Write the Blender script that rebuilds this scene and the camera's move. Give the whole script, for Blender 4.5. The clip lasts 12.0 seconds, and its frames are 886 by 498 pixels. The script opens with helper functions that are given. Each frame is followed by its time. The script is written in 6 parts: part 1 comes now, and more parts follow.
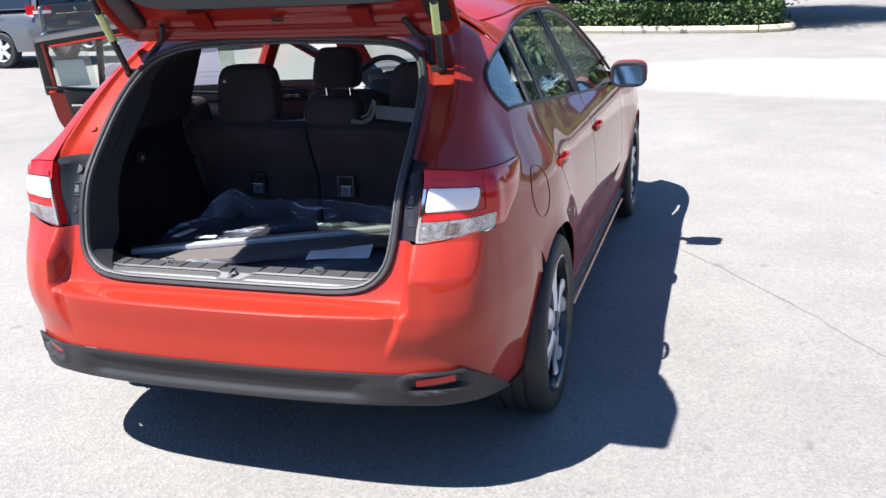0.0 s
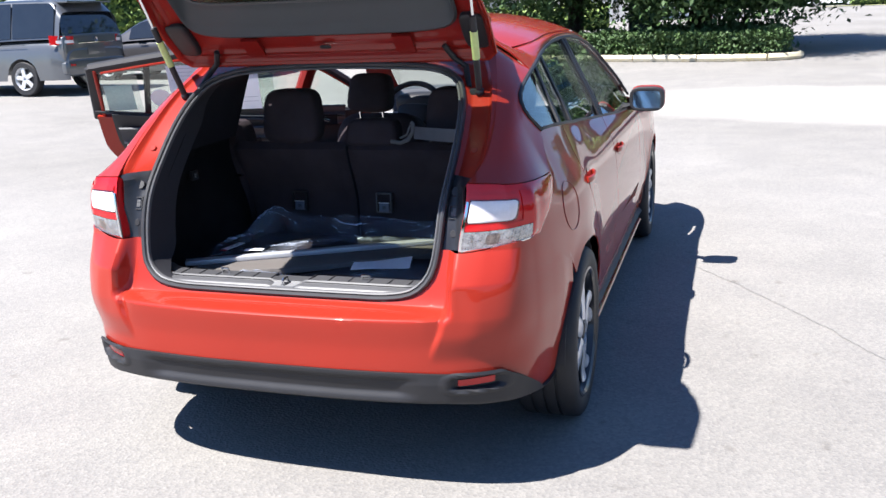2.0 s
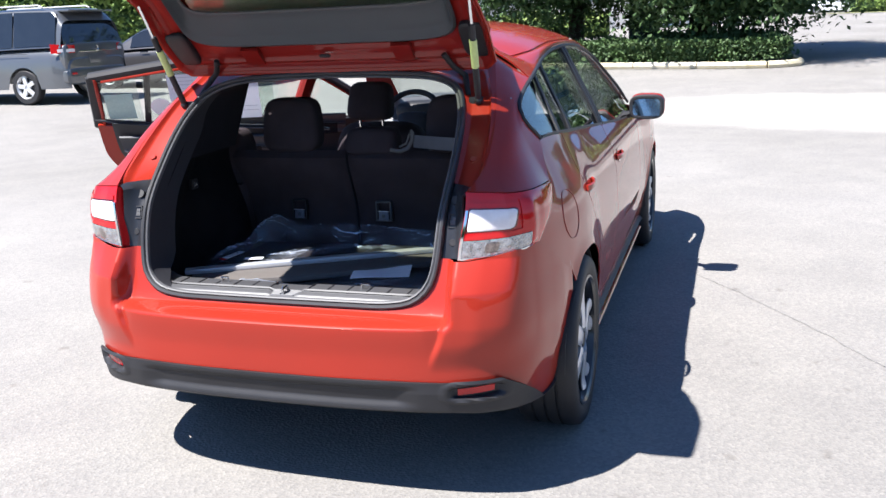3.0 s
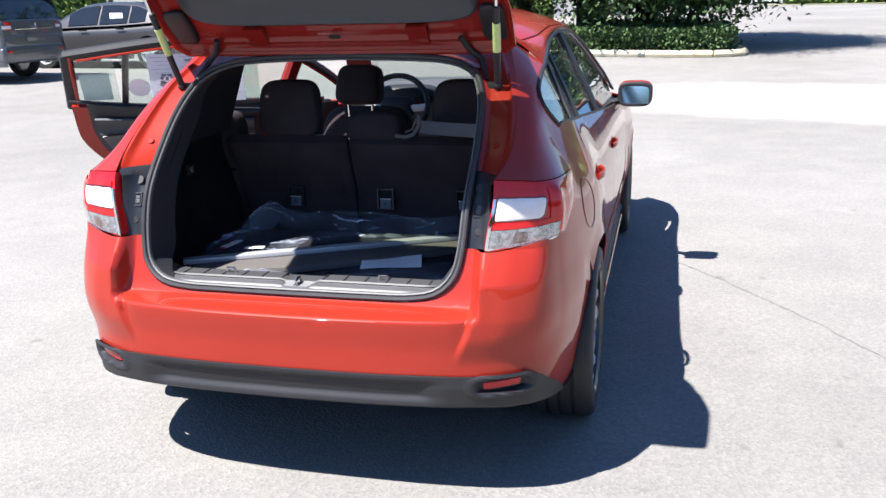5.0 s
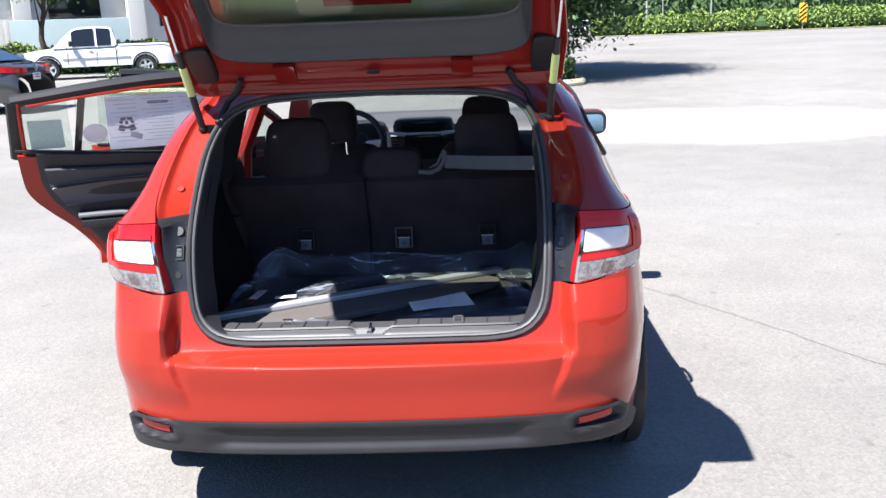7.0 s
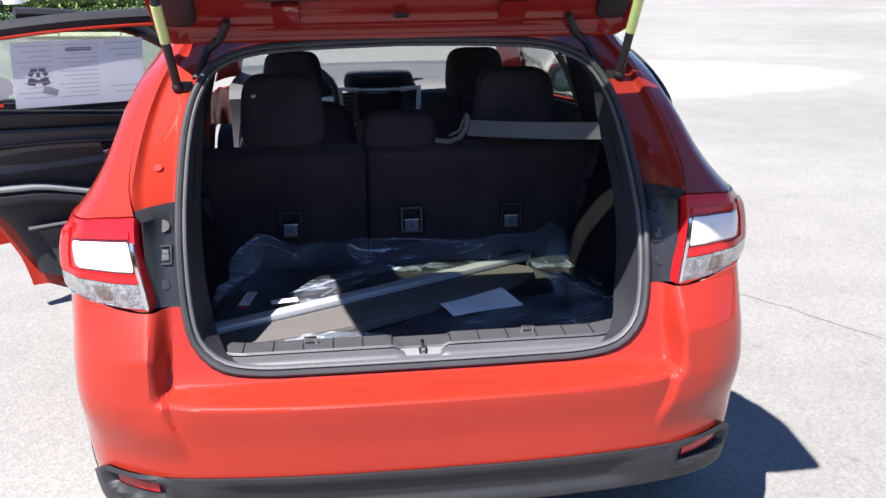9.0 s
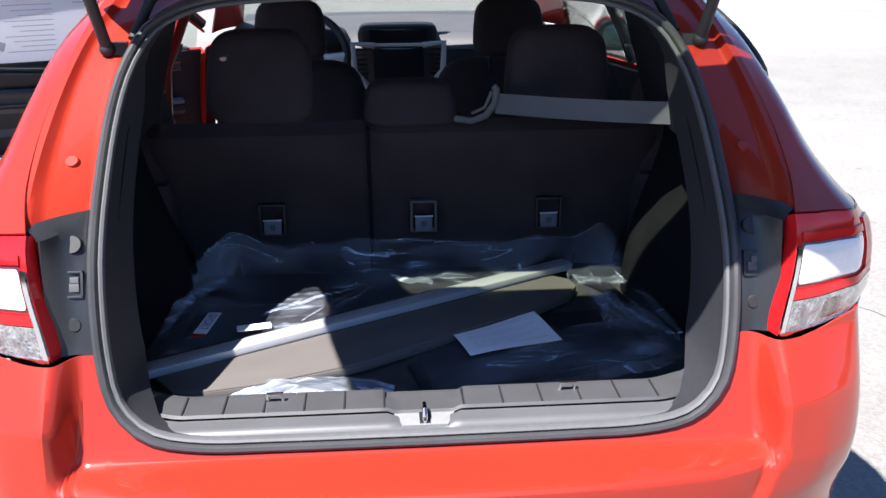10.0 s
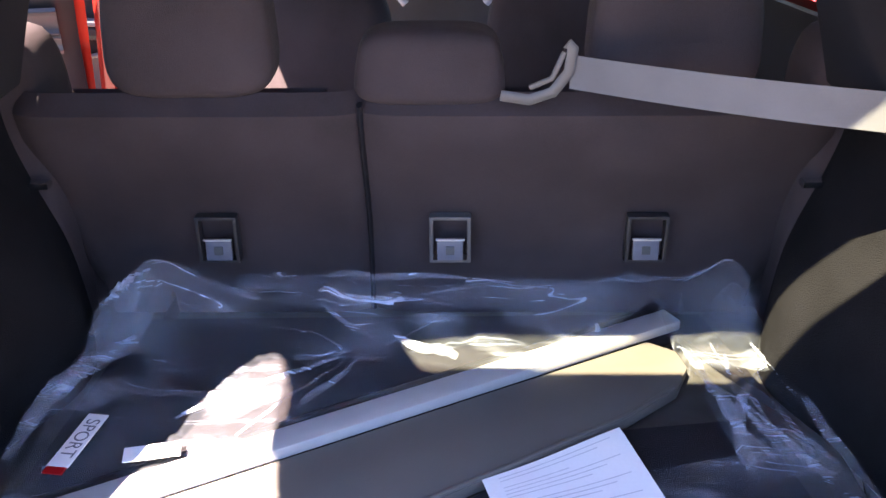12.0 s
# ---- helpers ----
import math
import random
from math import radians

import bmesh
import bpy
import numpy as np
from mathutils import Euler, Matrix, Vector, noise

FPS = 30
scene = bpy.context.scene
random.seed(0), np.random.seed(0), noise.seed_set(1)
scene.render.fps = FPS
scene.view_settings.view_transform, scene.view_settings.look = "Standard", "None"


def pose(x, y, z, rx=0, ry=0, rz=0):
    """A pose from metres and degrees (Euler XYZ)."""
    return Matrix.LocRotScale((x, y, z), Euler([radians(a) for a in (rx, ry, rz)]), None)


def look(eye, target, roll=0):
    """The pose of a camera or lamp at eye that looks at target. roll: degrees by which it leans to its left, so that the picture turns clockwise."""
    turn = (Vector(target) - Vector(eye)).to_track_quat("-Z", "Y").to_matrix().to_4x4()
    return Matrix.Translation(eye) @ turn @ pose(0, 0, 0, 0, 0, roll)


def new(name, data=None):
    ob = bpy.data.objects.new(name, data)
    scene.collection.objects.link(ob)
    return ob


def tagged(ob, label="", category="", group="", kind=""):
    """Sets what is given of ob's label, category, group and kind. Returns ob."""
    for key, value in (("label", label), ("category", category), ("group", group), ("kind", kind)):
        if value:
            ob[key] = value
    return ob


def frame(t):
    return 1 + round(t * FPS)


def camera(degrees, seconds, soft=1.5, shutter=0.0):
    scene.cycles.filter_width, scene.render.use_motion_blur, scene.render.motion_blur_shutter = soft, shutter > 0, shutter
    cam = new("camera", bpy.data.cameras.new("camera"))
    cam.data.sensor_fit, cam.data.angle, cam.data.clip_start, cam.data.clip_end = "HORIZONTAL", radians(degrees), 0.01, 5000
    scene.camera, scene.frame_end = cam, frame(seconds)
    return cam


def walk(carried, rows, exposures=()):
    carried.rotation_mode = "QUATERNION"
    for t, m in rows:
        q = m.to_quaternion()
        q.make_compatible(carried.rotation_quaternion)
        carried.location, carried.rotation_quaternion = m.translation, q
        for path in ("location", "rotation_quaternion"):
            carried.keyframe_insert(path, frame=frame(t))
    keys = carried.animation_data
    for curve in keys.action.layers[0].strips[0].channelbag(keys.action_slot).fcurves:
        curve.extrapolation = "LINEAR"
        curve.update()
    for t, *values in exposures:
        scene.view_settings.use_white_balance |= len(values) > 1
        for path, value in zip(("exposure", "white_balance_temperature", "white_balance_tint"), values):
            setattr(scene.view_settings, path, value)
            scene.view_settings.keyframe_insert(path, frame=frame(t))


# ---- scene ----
cam = camera(52.9, 12.0)
PATH = [
    (0, (1.373, -2.056, 1.475), (0.794, -0.23, 0.901), -2.3),
    (0.5, (1.396, -2.162, 1.469), (0.803, -0.358, 0.842), -2.1),
    (1, (1.351, -2.252, 1.47), (0.758, -0.428, 0.902), -2.5),
    (1.5, (1.335, -2.268, 1.474), (0.743, -0.436, 0.93), -2.3),
    (2, (1.34, -2.276, 1.478), (0.74, -0.439, 0.965), -2.4),
    (2.5, (1.342, -2.277, 1.48), (0.738, -0.435, 0.989), -2.4),
    (3, (1.344, -2.272, 1.481), (0.741, -0.431, 0.984), -2.5),
    (3.2, (1.343, -2.261, 1.482), (0.757, -0.415, 0.984), -2.5),
    (4.8, (1.167, -2.25, 1.476), (0.654, -0.387, 0.96), -1.1),
    (5, (1.074, -2.257, 1.48), (0.605, -0.387, 0.947), -1.4),
    (5.5, (0.931, -2.236, 1.479), (0.545, -0.348, 0.945), -0.8),
    (6, (0.741, -2.185, 1.491), (0.462, -0.274, 0.972), -4.4),
    (6.5, (0.577, -2.194, 1.488), (0.422, -0.265, 0.983), -2.8),
    (7, (0.336, -2.279, 1.491), (0.245, -0.337, 1.02), -2.3),
    (7.2, (0.26, -2.295, 1.49), (0.199, -0.357, 0.999), -2.8),
    (8.8, (-0.113, -1.805, 1.468), (0.016, 0.103, 0.883), -0.7),
    (9, (-0.152, -1.693, 1.468), (0.053, 0.209, 0.885), -0.9),
    (9.5, (-0.136, -1.396, 1.439), (0.158, 0.472, 0.787), -1.9),
    (10, (-0.056, -1.129, 1.438), (0.071, 0.744, 0.747), -0.4),
    (10.5, (-0.044, -0.822, 1.412), (0.125, 1.018, 0.645), 0.8),
    (11, (-0.064, -0.605, 1.388), (0.145, 1.175, 0.5), 0.5),
    (11.5, (0.009, -0.394, 1.39), (0.066, 1.359, 0.429), -0.6),
    (12, (0.044, -0.304, 1.379), (0.021, 1.481, 0.477), -0.4),
]
EXPOSURE = [(0.0, 1.60, 5900, 13), (9.0, 1.60, 5900, 13), (10.0, 1.80, 5900, 13), (11.0, 2.70, 6000, 14), (11.5, 3.40, 6700, 19), (12.0, 4.18, 7600, 27)]
walk(cam, [(t, look(eye, target, roll)) for t, eye, target, roll in PATH], EXPOSURE)

# ---- light ----
SUN = Vector((-0.40, -0.45, 1.0)).normalized()
elevation = math.asin(SUN.z)
world = bpy.data.worlds.new("world")
scene.world = world
world.use_nodes = True
wn = world.node_tree
sky = wn.nodes.new("ShaderNodeTexSky")
sky.sky_type, sky.sun_disc = "NISHITA", False
sky.sun_elevation, sky.sun_rotation = elevation, math.atan2(SUN.x, SUN.y)
sky.air_density, sky.dust_density, sky.ozone_density = 1.1, 0.05, 8.0
wn.links.new(sky.outputs[0], wn.nodes["Background"].inputs[0])
wn.nodes["Background"].inputs[1].default_value = 0.056
sun = new("sun", bpy.data.lights.new("sun", "SUN"))
sun.data.energy, sun.data.angle, sun.data.color = 5.0, radians(0.53), (1.0, 0.93, 0.81)
sun.matrix_world = look(SUN * 60, (0, 0, 0))


# ---- materials ----
def material(name, color, rough=0.5, metal=0.0, vary=0.12, scale=6.0, fine=90.0, bump=0.0, coat=0.0, spec=0.5,
             second=None, transmit=0.0, alpha=1.0, ior=1.45, emit=0.0, dist=0.01):
    """A principled material with colour variation at two scales and fine relief."""
    m = bpy.data.materials.new(name)
    m.use_nodes = True
    nt = m.node_tree
    b = nt.nodes["Principled BSDF"]
    b.inputs["Roughness"].default_value, b.inputs["Metallic"].default_value = rough, metal
    b.inputs["Coat Weight"].default_value, b.inputs["Coat Roughness"].default_value = coat, 0.03
    b.inputs["Specular IOR Level"].default_value, b.inputs["IOR"].default_value = spec, ior
    b.inputs["Transmission Weight"].default_value, b.inputs["Alpha"].default_value = transmit, alpha
    co = nt.nodes.new("ShaderNodeTexCoord")
    big, small = nt.nodes.new("ShaderNodeTexNoise"), nt.nodes.new("ShaderNodeTexNoise")
    big.inputs["Scale"].default_value, small.inputs["Scale"].default_value = scale, fine
    big.inputs["Detail"].default_value, small.inputs["Detail"].default_value = 5.0, 4.0
    for n in (big, small):
        nt.links.new(co.outputs["Object"], n.inputs["Vector"])
    mix = nt.nodes.new("ShaderNodeMath")
    mix.operation = "MULTIPLY_ADD"
    mix.inputs[1].default_value = 0.55
    half = nt.nodes.new("ShaderNodeMath")
    half.operation = "MULTIPLY"
    half.inputs[1].default_value = 0.45
    nt.links.new(small.outputs[0], half.inputs[0])
    nt.links.new(big.outputs[0], mix.inputs[0])
    nt.links.new(half.outputs[0], mix.inputs[2])
    ramp = nt.nodes.new("ShaderNodeValToRGB")
    lo = [c * (1 - vary) for c in color] if second is None else color
    hi = [min(1.0, c * (1 + vary)) for c in color] if second is None else second
    ramp.color_ramp.elements[0].position, ramp.color_ramp.elements[1].position = 0.34, 0.66
    ramp.color_ramp.elements[0].color, ramp.color_ramp.elements[1].color = (*lo, 1), (*hi, 1)
    nt.links.new(mix.outputs[0], ramp.inputs[0])
    nt.links.new(ramp.outputs[0], b.inputs["Base Color"])
    if bump:
        bp = nt.nodes.new("ShaderNodeBump")
        bp.inputs["Strength"].default_value, bp.inputs["Distance"].default_value = bump, dist
        nt.links.new(small.outputs[0], bp.inputs["Height"])
        nt.links.new(bp.outputs[0], b.inputs["Normal"])
    if emit:
        b.inputs["Emission Color"].default_value, b.inputs["Emission Strength"].default_value = (*color, 1), emit
    return m


RED = material("red_paint", (0.285, 0.021, 0.0105), 0.42, 0.0, 0.05, 3, 900, 0.0, 1.0, spec=0.12)
# shaded copy of the body red, its darkness put into the colour
RED_SHADED = material("red_inner_paint", (0.21, 0.011, 0.008), 0.42, 0.0, 0.06, 5, 300, 0.0, 0.9, spec=0.15)
for _m in (RED, RED_SHADED):
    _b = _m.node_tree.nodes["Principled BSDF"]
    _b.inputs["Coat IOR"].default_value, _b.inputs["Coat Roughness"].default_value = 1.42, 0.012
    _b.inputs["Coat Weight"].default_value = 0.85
PILLAR = material("dark_pillar_plastic", (0.014, 0.014, 0.018), 0.8, 0.0, 0.2, 9, 700, 0.2, spec=0.15, dist=0.0006)
FLOOR_CARPET = material("grey_load_carpet", (0.062, 0.060, 0.058), 0.95, 0.0, 0.3, 14, 600, 0.9, spec=0.15, dist=0.004)
BLACK = material("black_plastic", (0.017, 0.017, 0.020), 0.55, 0.0, 0.2, 9, 700, 0.25, dist=0.0006)
GREYP = material("grey_plastic", (0.075, 0.075, 0.08), 0.5, 0.0, 0.12, 8, 900, 0.25, dist=0.0005)
SCUFF = material("sill_plastic", (0.085, 0.085, 0.09), 0.42, 0.0, 0.12, 9, 900, 0.2, dist=0.0004)
TRIM = material("hatch_trim_plastic", (0.050, 0.058, 0.066), 0.5, 0.0, 0.1, 4, 800, 0.2, dist=0.0004)
RUBBER = material("rubber", (0.018, 0.018, 0.02), 0.62, 0.0, 0.2, 12, 400, 0.15, dist=0.001)
SEAL = material("door_seal_rubber", (0.04, 0.04, 0.043), 0.4, 0.0, 0.2, 12, 400, 0.1, dist=0.001)
CARPET = material("dark_carpet", (0.024, 0.022, 0.026), 0.95, 0.0, 0.35, 14, 600, 0.9, spec=0.15, dist=0.004)
FABRIC = material("black_seat_fabric", (0.038, 0.030, 0.034), 0.9, 0.0, 0.25, 10, 800, 0.6, spec=0.2, dist=0.002)
LINER = material("headliner", (0.30, 0.29, 0.27), 0.95, 0.0, 0.08, 10, 800, 0.3, dist=0.002)
ALU = material("brushed_aluminium", (0.62, 0.63, 0.65), 0.32, 1.0, 0.08, 20, 500, 0.05, dist=0.0005)
RIM = material("machined_alloy", (0.60, 0.61, 0.63), 0.30, 0.35, 0.06, 20, 500, coat=0.6)
RIMDARK = material("dark_alloy", (0.03, 0.03, 0.033), 0.3, 0.4, 0.1, 20, 500, coat=0.5)
CHROME = material("chrome", (0.75, 0.76, 0.78), 0.08, 1.0, 0.03)
LAMPRED = material("lamp_red_lens", (0.44, 0.010, 0.012), 0.08, 0.0, 0.05, 30, 200, 0, 0.3, spec=0.4)
LAMPWHITE = material("lamp_white_lens", (0.70, 0.66, 0.66), 0.12, 0.0, 0.06, 60, 300, 0.3, 1.0, dist=0.002)
LAMPCLEAR = material("lamp_clear_lens", (0.20, 0.195, 0.19), 0.10, 0.7, 0.6, 60, 190, 0.8, 1.0, second=(0.62, 0.61, 0.60), dist=0.006)
LAMPDIM = material("lamp_inner_shade", (0.16, 0.13, 0.12), 0.2, 0.5, 0.5, 90, 300, coat=1.0)
LAMPDARK = material("lamp_dark_bezel", (0.10, 0.006, 0.008), 0.15, 0.0, 0.1, coat=1.0)
PAPER = material("white_paper", (0.80, 0.80, 0.83), 0.75, 0.0, 0.03, 5, 200, 0.1, dist=0.0005)
THIN_PAPER = material("thin_printed_paper", (0.86, 0.86, 0.90), 0.8, 0.0, 0.03, 5, 200, 0.1, dist=0.0005)
_mix, _tl = THIN_PAPER.node_tree.nodes.new("ShaderNodeMixShader"), THIN_PAPER.node_tree.nodes.new("ShaderNodeBsdfTranslucent")
_tl.inputs[0].default_value = (0.92, 0.92, 0.96, 1)
THIN_PAPER.node_tree.links.new(THIN_PAPER.node_tree.nodes["Principled BSDF"].outputs[0], _mix.inputs[1])
THIN_PAPER.node_tree.links.new(_tl.outputs[0], _mix.inputs[2])
THIN_PAPER.node_tree.links.new(_mix.outputs[0], THIN_PAPER.node_tree.nodes["Material Output"].inputs[0])
INK = material("grey_ink", (0.16, 0.16, 0.20), 0.8, 0.0, 0.1)
FAINT = material("faint_print", (0.55, 0.55, 0.61), 0.8, 0.0, 0.1)
ANCHOR = material("anchor_cover_plastic", (0.085, 0.10, 0.14), 0.4)
SILVER = material("satin_aluminium", (0.50, 0.51, 0.535), 0.34, 0.40, 0.05, 20, 500)
BELT = material("grey_belt_webbing", (0.10, 0.103, 0.115), 0.7, 0.0, 0.1, 20, 900, 0.5, dist=0.001)
FLAP = material("cover_vinyl", (0.100, 0.090, 0.084), 0.65, 0.0, 0.1, 8, 900, 0.4, dist=0.0008)
LABELGREEN = material("strut_label", (0.50, 0.58, 0.22), 0.5)
SCREENM = material("dark_screen", (0.02, 0.022, 0.026), 0.08, 0.0, 0.1, coat=0.6)


def glass(name, tint, rough=0.0, clear=0.88):
    """Window glass: mostly lets light straight through, with a fresnel gloss."""
    m = bpy.data.materials.new(name)
    m.use_nodes = True
    nt = m.node_tree
    out = nt.nodes["Material Output"]
    nt.nodes.remove(nt.nodes["Principled BSDF"])
    tr, gl, mx, lw = (nt.nodes.new(k) for k in ("ShaderNodeBsdfTransparent", "ShaderNodeBsdfGlossy", "ShaderNodeMixShader", "ShaderNodeLayerWeight"))
    lw.inputs["Blend"].default_value = 0.5
    power, fr = nt.nodes.new("ShaderNodeMath"), nt.nodes.new("ShaderNodeMath")
    power.operation, fr.operation = "POWER", "MULTIPLY_ADD"
    power.inputs[1].default_value, fr.inputs[1].default_value, fr.inputs[2].default_value = 4.0, 0.90, 0.085
    nt.links.new(lw.outputs["Facing"], power.inputs[0])
    nt.links.new(power.outputs[0], fr.inputs[0])
    tr.inputs[0].default_value = (*tint, 1)
    gl.inputs["Roughness"].default_value = rough
    nt.links.new(fr.outputs[0], mx.inputs[0])
    nt.links.new(tr.outputs[0], mx.inputs[1])
    nt.links.new(gl.outputs[0], mx.inputs[2])
    nt.links.new(mx.outputs[0], out.inputs[0])
    return m


GLASS = glass("clear_glass", (0.86, 0.91, 0.89))
PRIVACY = glass("tinted_glass", (0.72, 0.77, 0.73))
GATE_GLASS = glass("faintly_tinted_glass", (0.78, 0.82, 0.72))
DARKGLASS = material("dark_car_glass", (0.012, 0.014, 0.018), 0.05, 0.0, 0.2, coat=0.8)


def film(name, base, cloud, streak, scale):
    """Thin clear plastic film: see-through, with a milky bloom and thin bright creases."""
    m = bpy.data.materials.new(name)
    m.use_nodes = True
    nt = m.node_tree
    b = nt.nodes["Principled BSDF"]
    b.inputs["Base Color"].default_value = (0.62, 0.70, 0.86, 1)
    b.inputs["Roughness"].default_value = 0.22
    b.inputs["Specular IOR Level"].default_value = 0.9
    co = nt.nodes.new("ShaderNodeTexCoord")

    def calc(op, x, y, clamp=False):
        n = nt.nodes.new("ShaderNodeMath")
        n.operation, n.use_clamp = op, clamp
        for k, v in ((0, x), (1, y)):
            if isinstance(v, float):
                n.inputs[k].default_value = v
            else:
                nt.links.new(v, n.inputs[k])
        return n.outputs[0]

    def noise_at(stretch, turn, sc, detail, warp):
        mp, n = nt.nodes.new("ShaderNodeMapping"), nt.nodes.new("ShaderNodeTexNoise")
        mp.inputs["Scale"].default_value, mp.inputs["Rotation"].default_value = (1.0, stretch, 1.0), (0, 0, turn)
        nt.links.new(co.outputs["Object"], mp.inputs[0])
        nt.links.new(mp.outputs[0], n.inputs["Vector"])
        n.inputs["Scale"].default_value, n.inputs["Detail"].default_value, n.inputs["Distortion"].default_value = sc, detail, warp
        return n.outputs[0]

    def line(src, width):
        return calc("SUBTRACT", 1.0, calc("DIVIDE", calc("ABSOLUTE", calc("SUBTRACT", src, 0.5), 0.0), width, True))
    c = noise_at(1.6, 0.4, scale, 5.0, 0.8)
    l1, l2 = noise_at(9.0, -0.62, scale * 0.35, 1.0, 0.1), noise_at(8.0, 0.70, scale * 0.4, 1.0, 0.1)
    lines = calc("MAXIMUM", line(l1, 0.020), line(l2, 0.018))
    lines = calc("MULTIPLY", lines, calc("MULTIPLY", calc("SUBTRACT", c, 0.36, True), 4.0, True))
    bloom = calc("MULTIPLY", calc("MULTIPLY", calc("SUBTRACT", c, 0.44, True), 4.0, True), cloud)
    alpha = calc("ADD", calc("ADD", bloom, base), calc("MULTIPLY", lines, streak), True)
    nt.links.new(alpha, b.inputs["Alpha"])
    bp = nt.nodes.new("ShaderNodeBump")
    bp.inputs["Strength"].default_value, bp.inputs["Distance"].default_value = 0.7, 0.012
    nt.links.new(calc("ADD", l1, l2), bp.inputs["Height"])
    nt.links.new(bp.outputs[0], b.inputs["Normal"])
    return m


FILM = film("plastic_film", 0.03, 0.13, 0.30, 6.0)
FOLDED = film("folded_film", 0.12, 0.26, 0.45, 9.0)
CRINKLE = film("crinkled_film", 0.14, 0.40, 0.5, 14.0)


# ---- mesh tools ----
def spline(*pts):
    """A smooth curve through (x, y) pairs, straight beyond its ends."""
    xs, ys = np.array([p[0] for p in pts], float), np.array([p[1] for p in pts], float)
    d = np.diff(ys) / np.diff(xs)
    s = np.r_[d[0], [0.0 if a * b <= 0 else 2 * a * b / (a + b) for a, b in zip(d[:-1], d[1:])], d[-1]]

    def at(x):
        x = float(x)
        if x <= xs[0]:
            return float(ys[0] + s[0] * (x - xs[0]))
        if x >= xs[-1]:
            return float(ys[-1] + s[-1] * (x - xs[-1]))
        i = int(np.searchsorted(xs, x, side="right")) - 1
        h = xs[i + 1] - xs[i]
        t = (x - xs[i]) / h
        return float((1 + 2 * t) * (1 - t) ** 2 * ys[i] + t * (1 - t) ** 2 * h * s[i] + t * t * (3 - 2 * t) * ys[i + 1] + t * t * (t - 1) * h * s[i + 1])
    return at


def path3(*pts):
    """A smooth 3D curve by a parameter from 0 to 1, spaced by length."""
    p = [Vector(q) for q in pts]
    c = np.r_[0, np.cumsum([(b - a).length for a, b in zip(p[:-1], p[1:])])]
    c = [float(v) for v in c / c[-1]]
    n = len(p)
    tang = [(p[min(i + 1, n - 1)] - p[max(i - 1, 0)]) / (c[min(i + 1, n - 1)] - c[max(i - 1, 0)]) for i in range(n)]

    def at(s):
        s = min(max(float(s), 0.0), 1.0)
        i = min(int(np.searchsorted(c, s, side="right")) - 1, n - 2)
        h = c[i + 1] - c[i]
        t = (s - c[i]) / h
        return (1 + 2 * t) * (1 - t) ** 2 * p[i] + t * (1 - t) ** 2 * h * tang[i] + t * t * (3 - 2 * t) * p[i + 1] + t * t * (t - 1) * h * tang[i + 1]
    return at


def step(x, a, b):
    t = min(max((x - a) / (b - a), 0.0), 1.0)
    return t * t * (3 - 2 * t)


def lerp(a, b, t):
    return a + (b - a) * t


def sheet(fn, nu, nv, thick=0.0, flip=False):
    """A bmesh grid of fn(s, t), 0..1 each; thick: given depth behind its front."""
    bm = bmesh.new()
    v = [[bm.verts.new(fn(i / nu, j / nv)) for j in range(nv + 1)] for i in range(nu + 1)]
    for i in range(nu):
        for j in range(nv):
            q = [v[i][j], v[i + 1][j], v[i + 1][j + 1], v[i][j + 1]]
            bm.faces.new(q[::-1] if flip else q)
    bm.normal_update()
    if thick:
        back = [[bm.verts.new(p.co - p.normal * thick) for p in row] for row in v]
        for i in range(nu):
            for j in range(nv):
                q = [back[i][j], back[i][j + 1], back[i + 1][j + 1], back[i + 1][j]]
                bm.faces.new(q[::-1] if flip else q)
        ring = [(i, 0) for i in range(nu)] + [(nu, j) for j in range(nv)] + [(i, nv) for i in range(nu, 0, -1)] + [(0, j) for j in range(nv, 0, -1)]
        for (a, b), (c, d) in zip(ring, ring[1:] + ring[:1]):
            q = [v[a][b], back[a][b], back[c][d], v[c][d]]
            bm.faces.new(q[::-1] if flip else q)
        if thick < 0:
            bmesh.ops.reverse_faces(bm, faces=bm.faces[:])
    return bm


def tube(pts, rx, ry=None, n=8, closed=False, taper=None, up=None):
    """A bmesh tube along points with an elliptic section; rx across, ry along up."""
    bm, ry = bmesh.new(), ry if ry is not None else rx
    p, m = [Vector(q) for q in pts], len(pts)
    rings, side = [], None
    for i, c in enumerate(p):
        t = ((p[(i + 1) % m] - p[i - 1]) if closed else (p[min(i + 1, m - 1)] - p[max(i - 1, 0)])).normalized()
        ref = Vector(up) if up else (side if side else (Vector((0, 0, 1)) if abs(t.z) < 0.9 else Vector((1, 0, 0))))
        a = (ref - t * ref.dot(t)).normalized()
        side = a
        b = t.cross(a)
        k = taper(i / max(1, m - 1)) if taper else 1.0
        rings.append([bm.verts.new(c + k * (a * ry * math.cos(w) + b * rx * math.sin(w))) for w in (2 * math.pi * j / n for j in range(n))])
    for i in range(m if closed else m - 1):
        r0, r1 = rings[i], rings[(i + 1) % m]
        for j in range(n):
            bm.faces.new((r0[j], r1[j], r1[(j + 1) % n], r0[(j + 1) % n]))
    if not closed:
        bm.faces.new(rings[0][::-1])
        bm.faces.new(rings[-1])
    bmesh.ops.recalc_face_normals(bm, faces=bm.faces[:])
    return bm


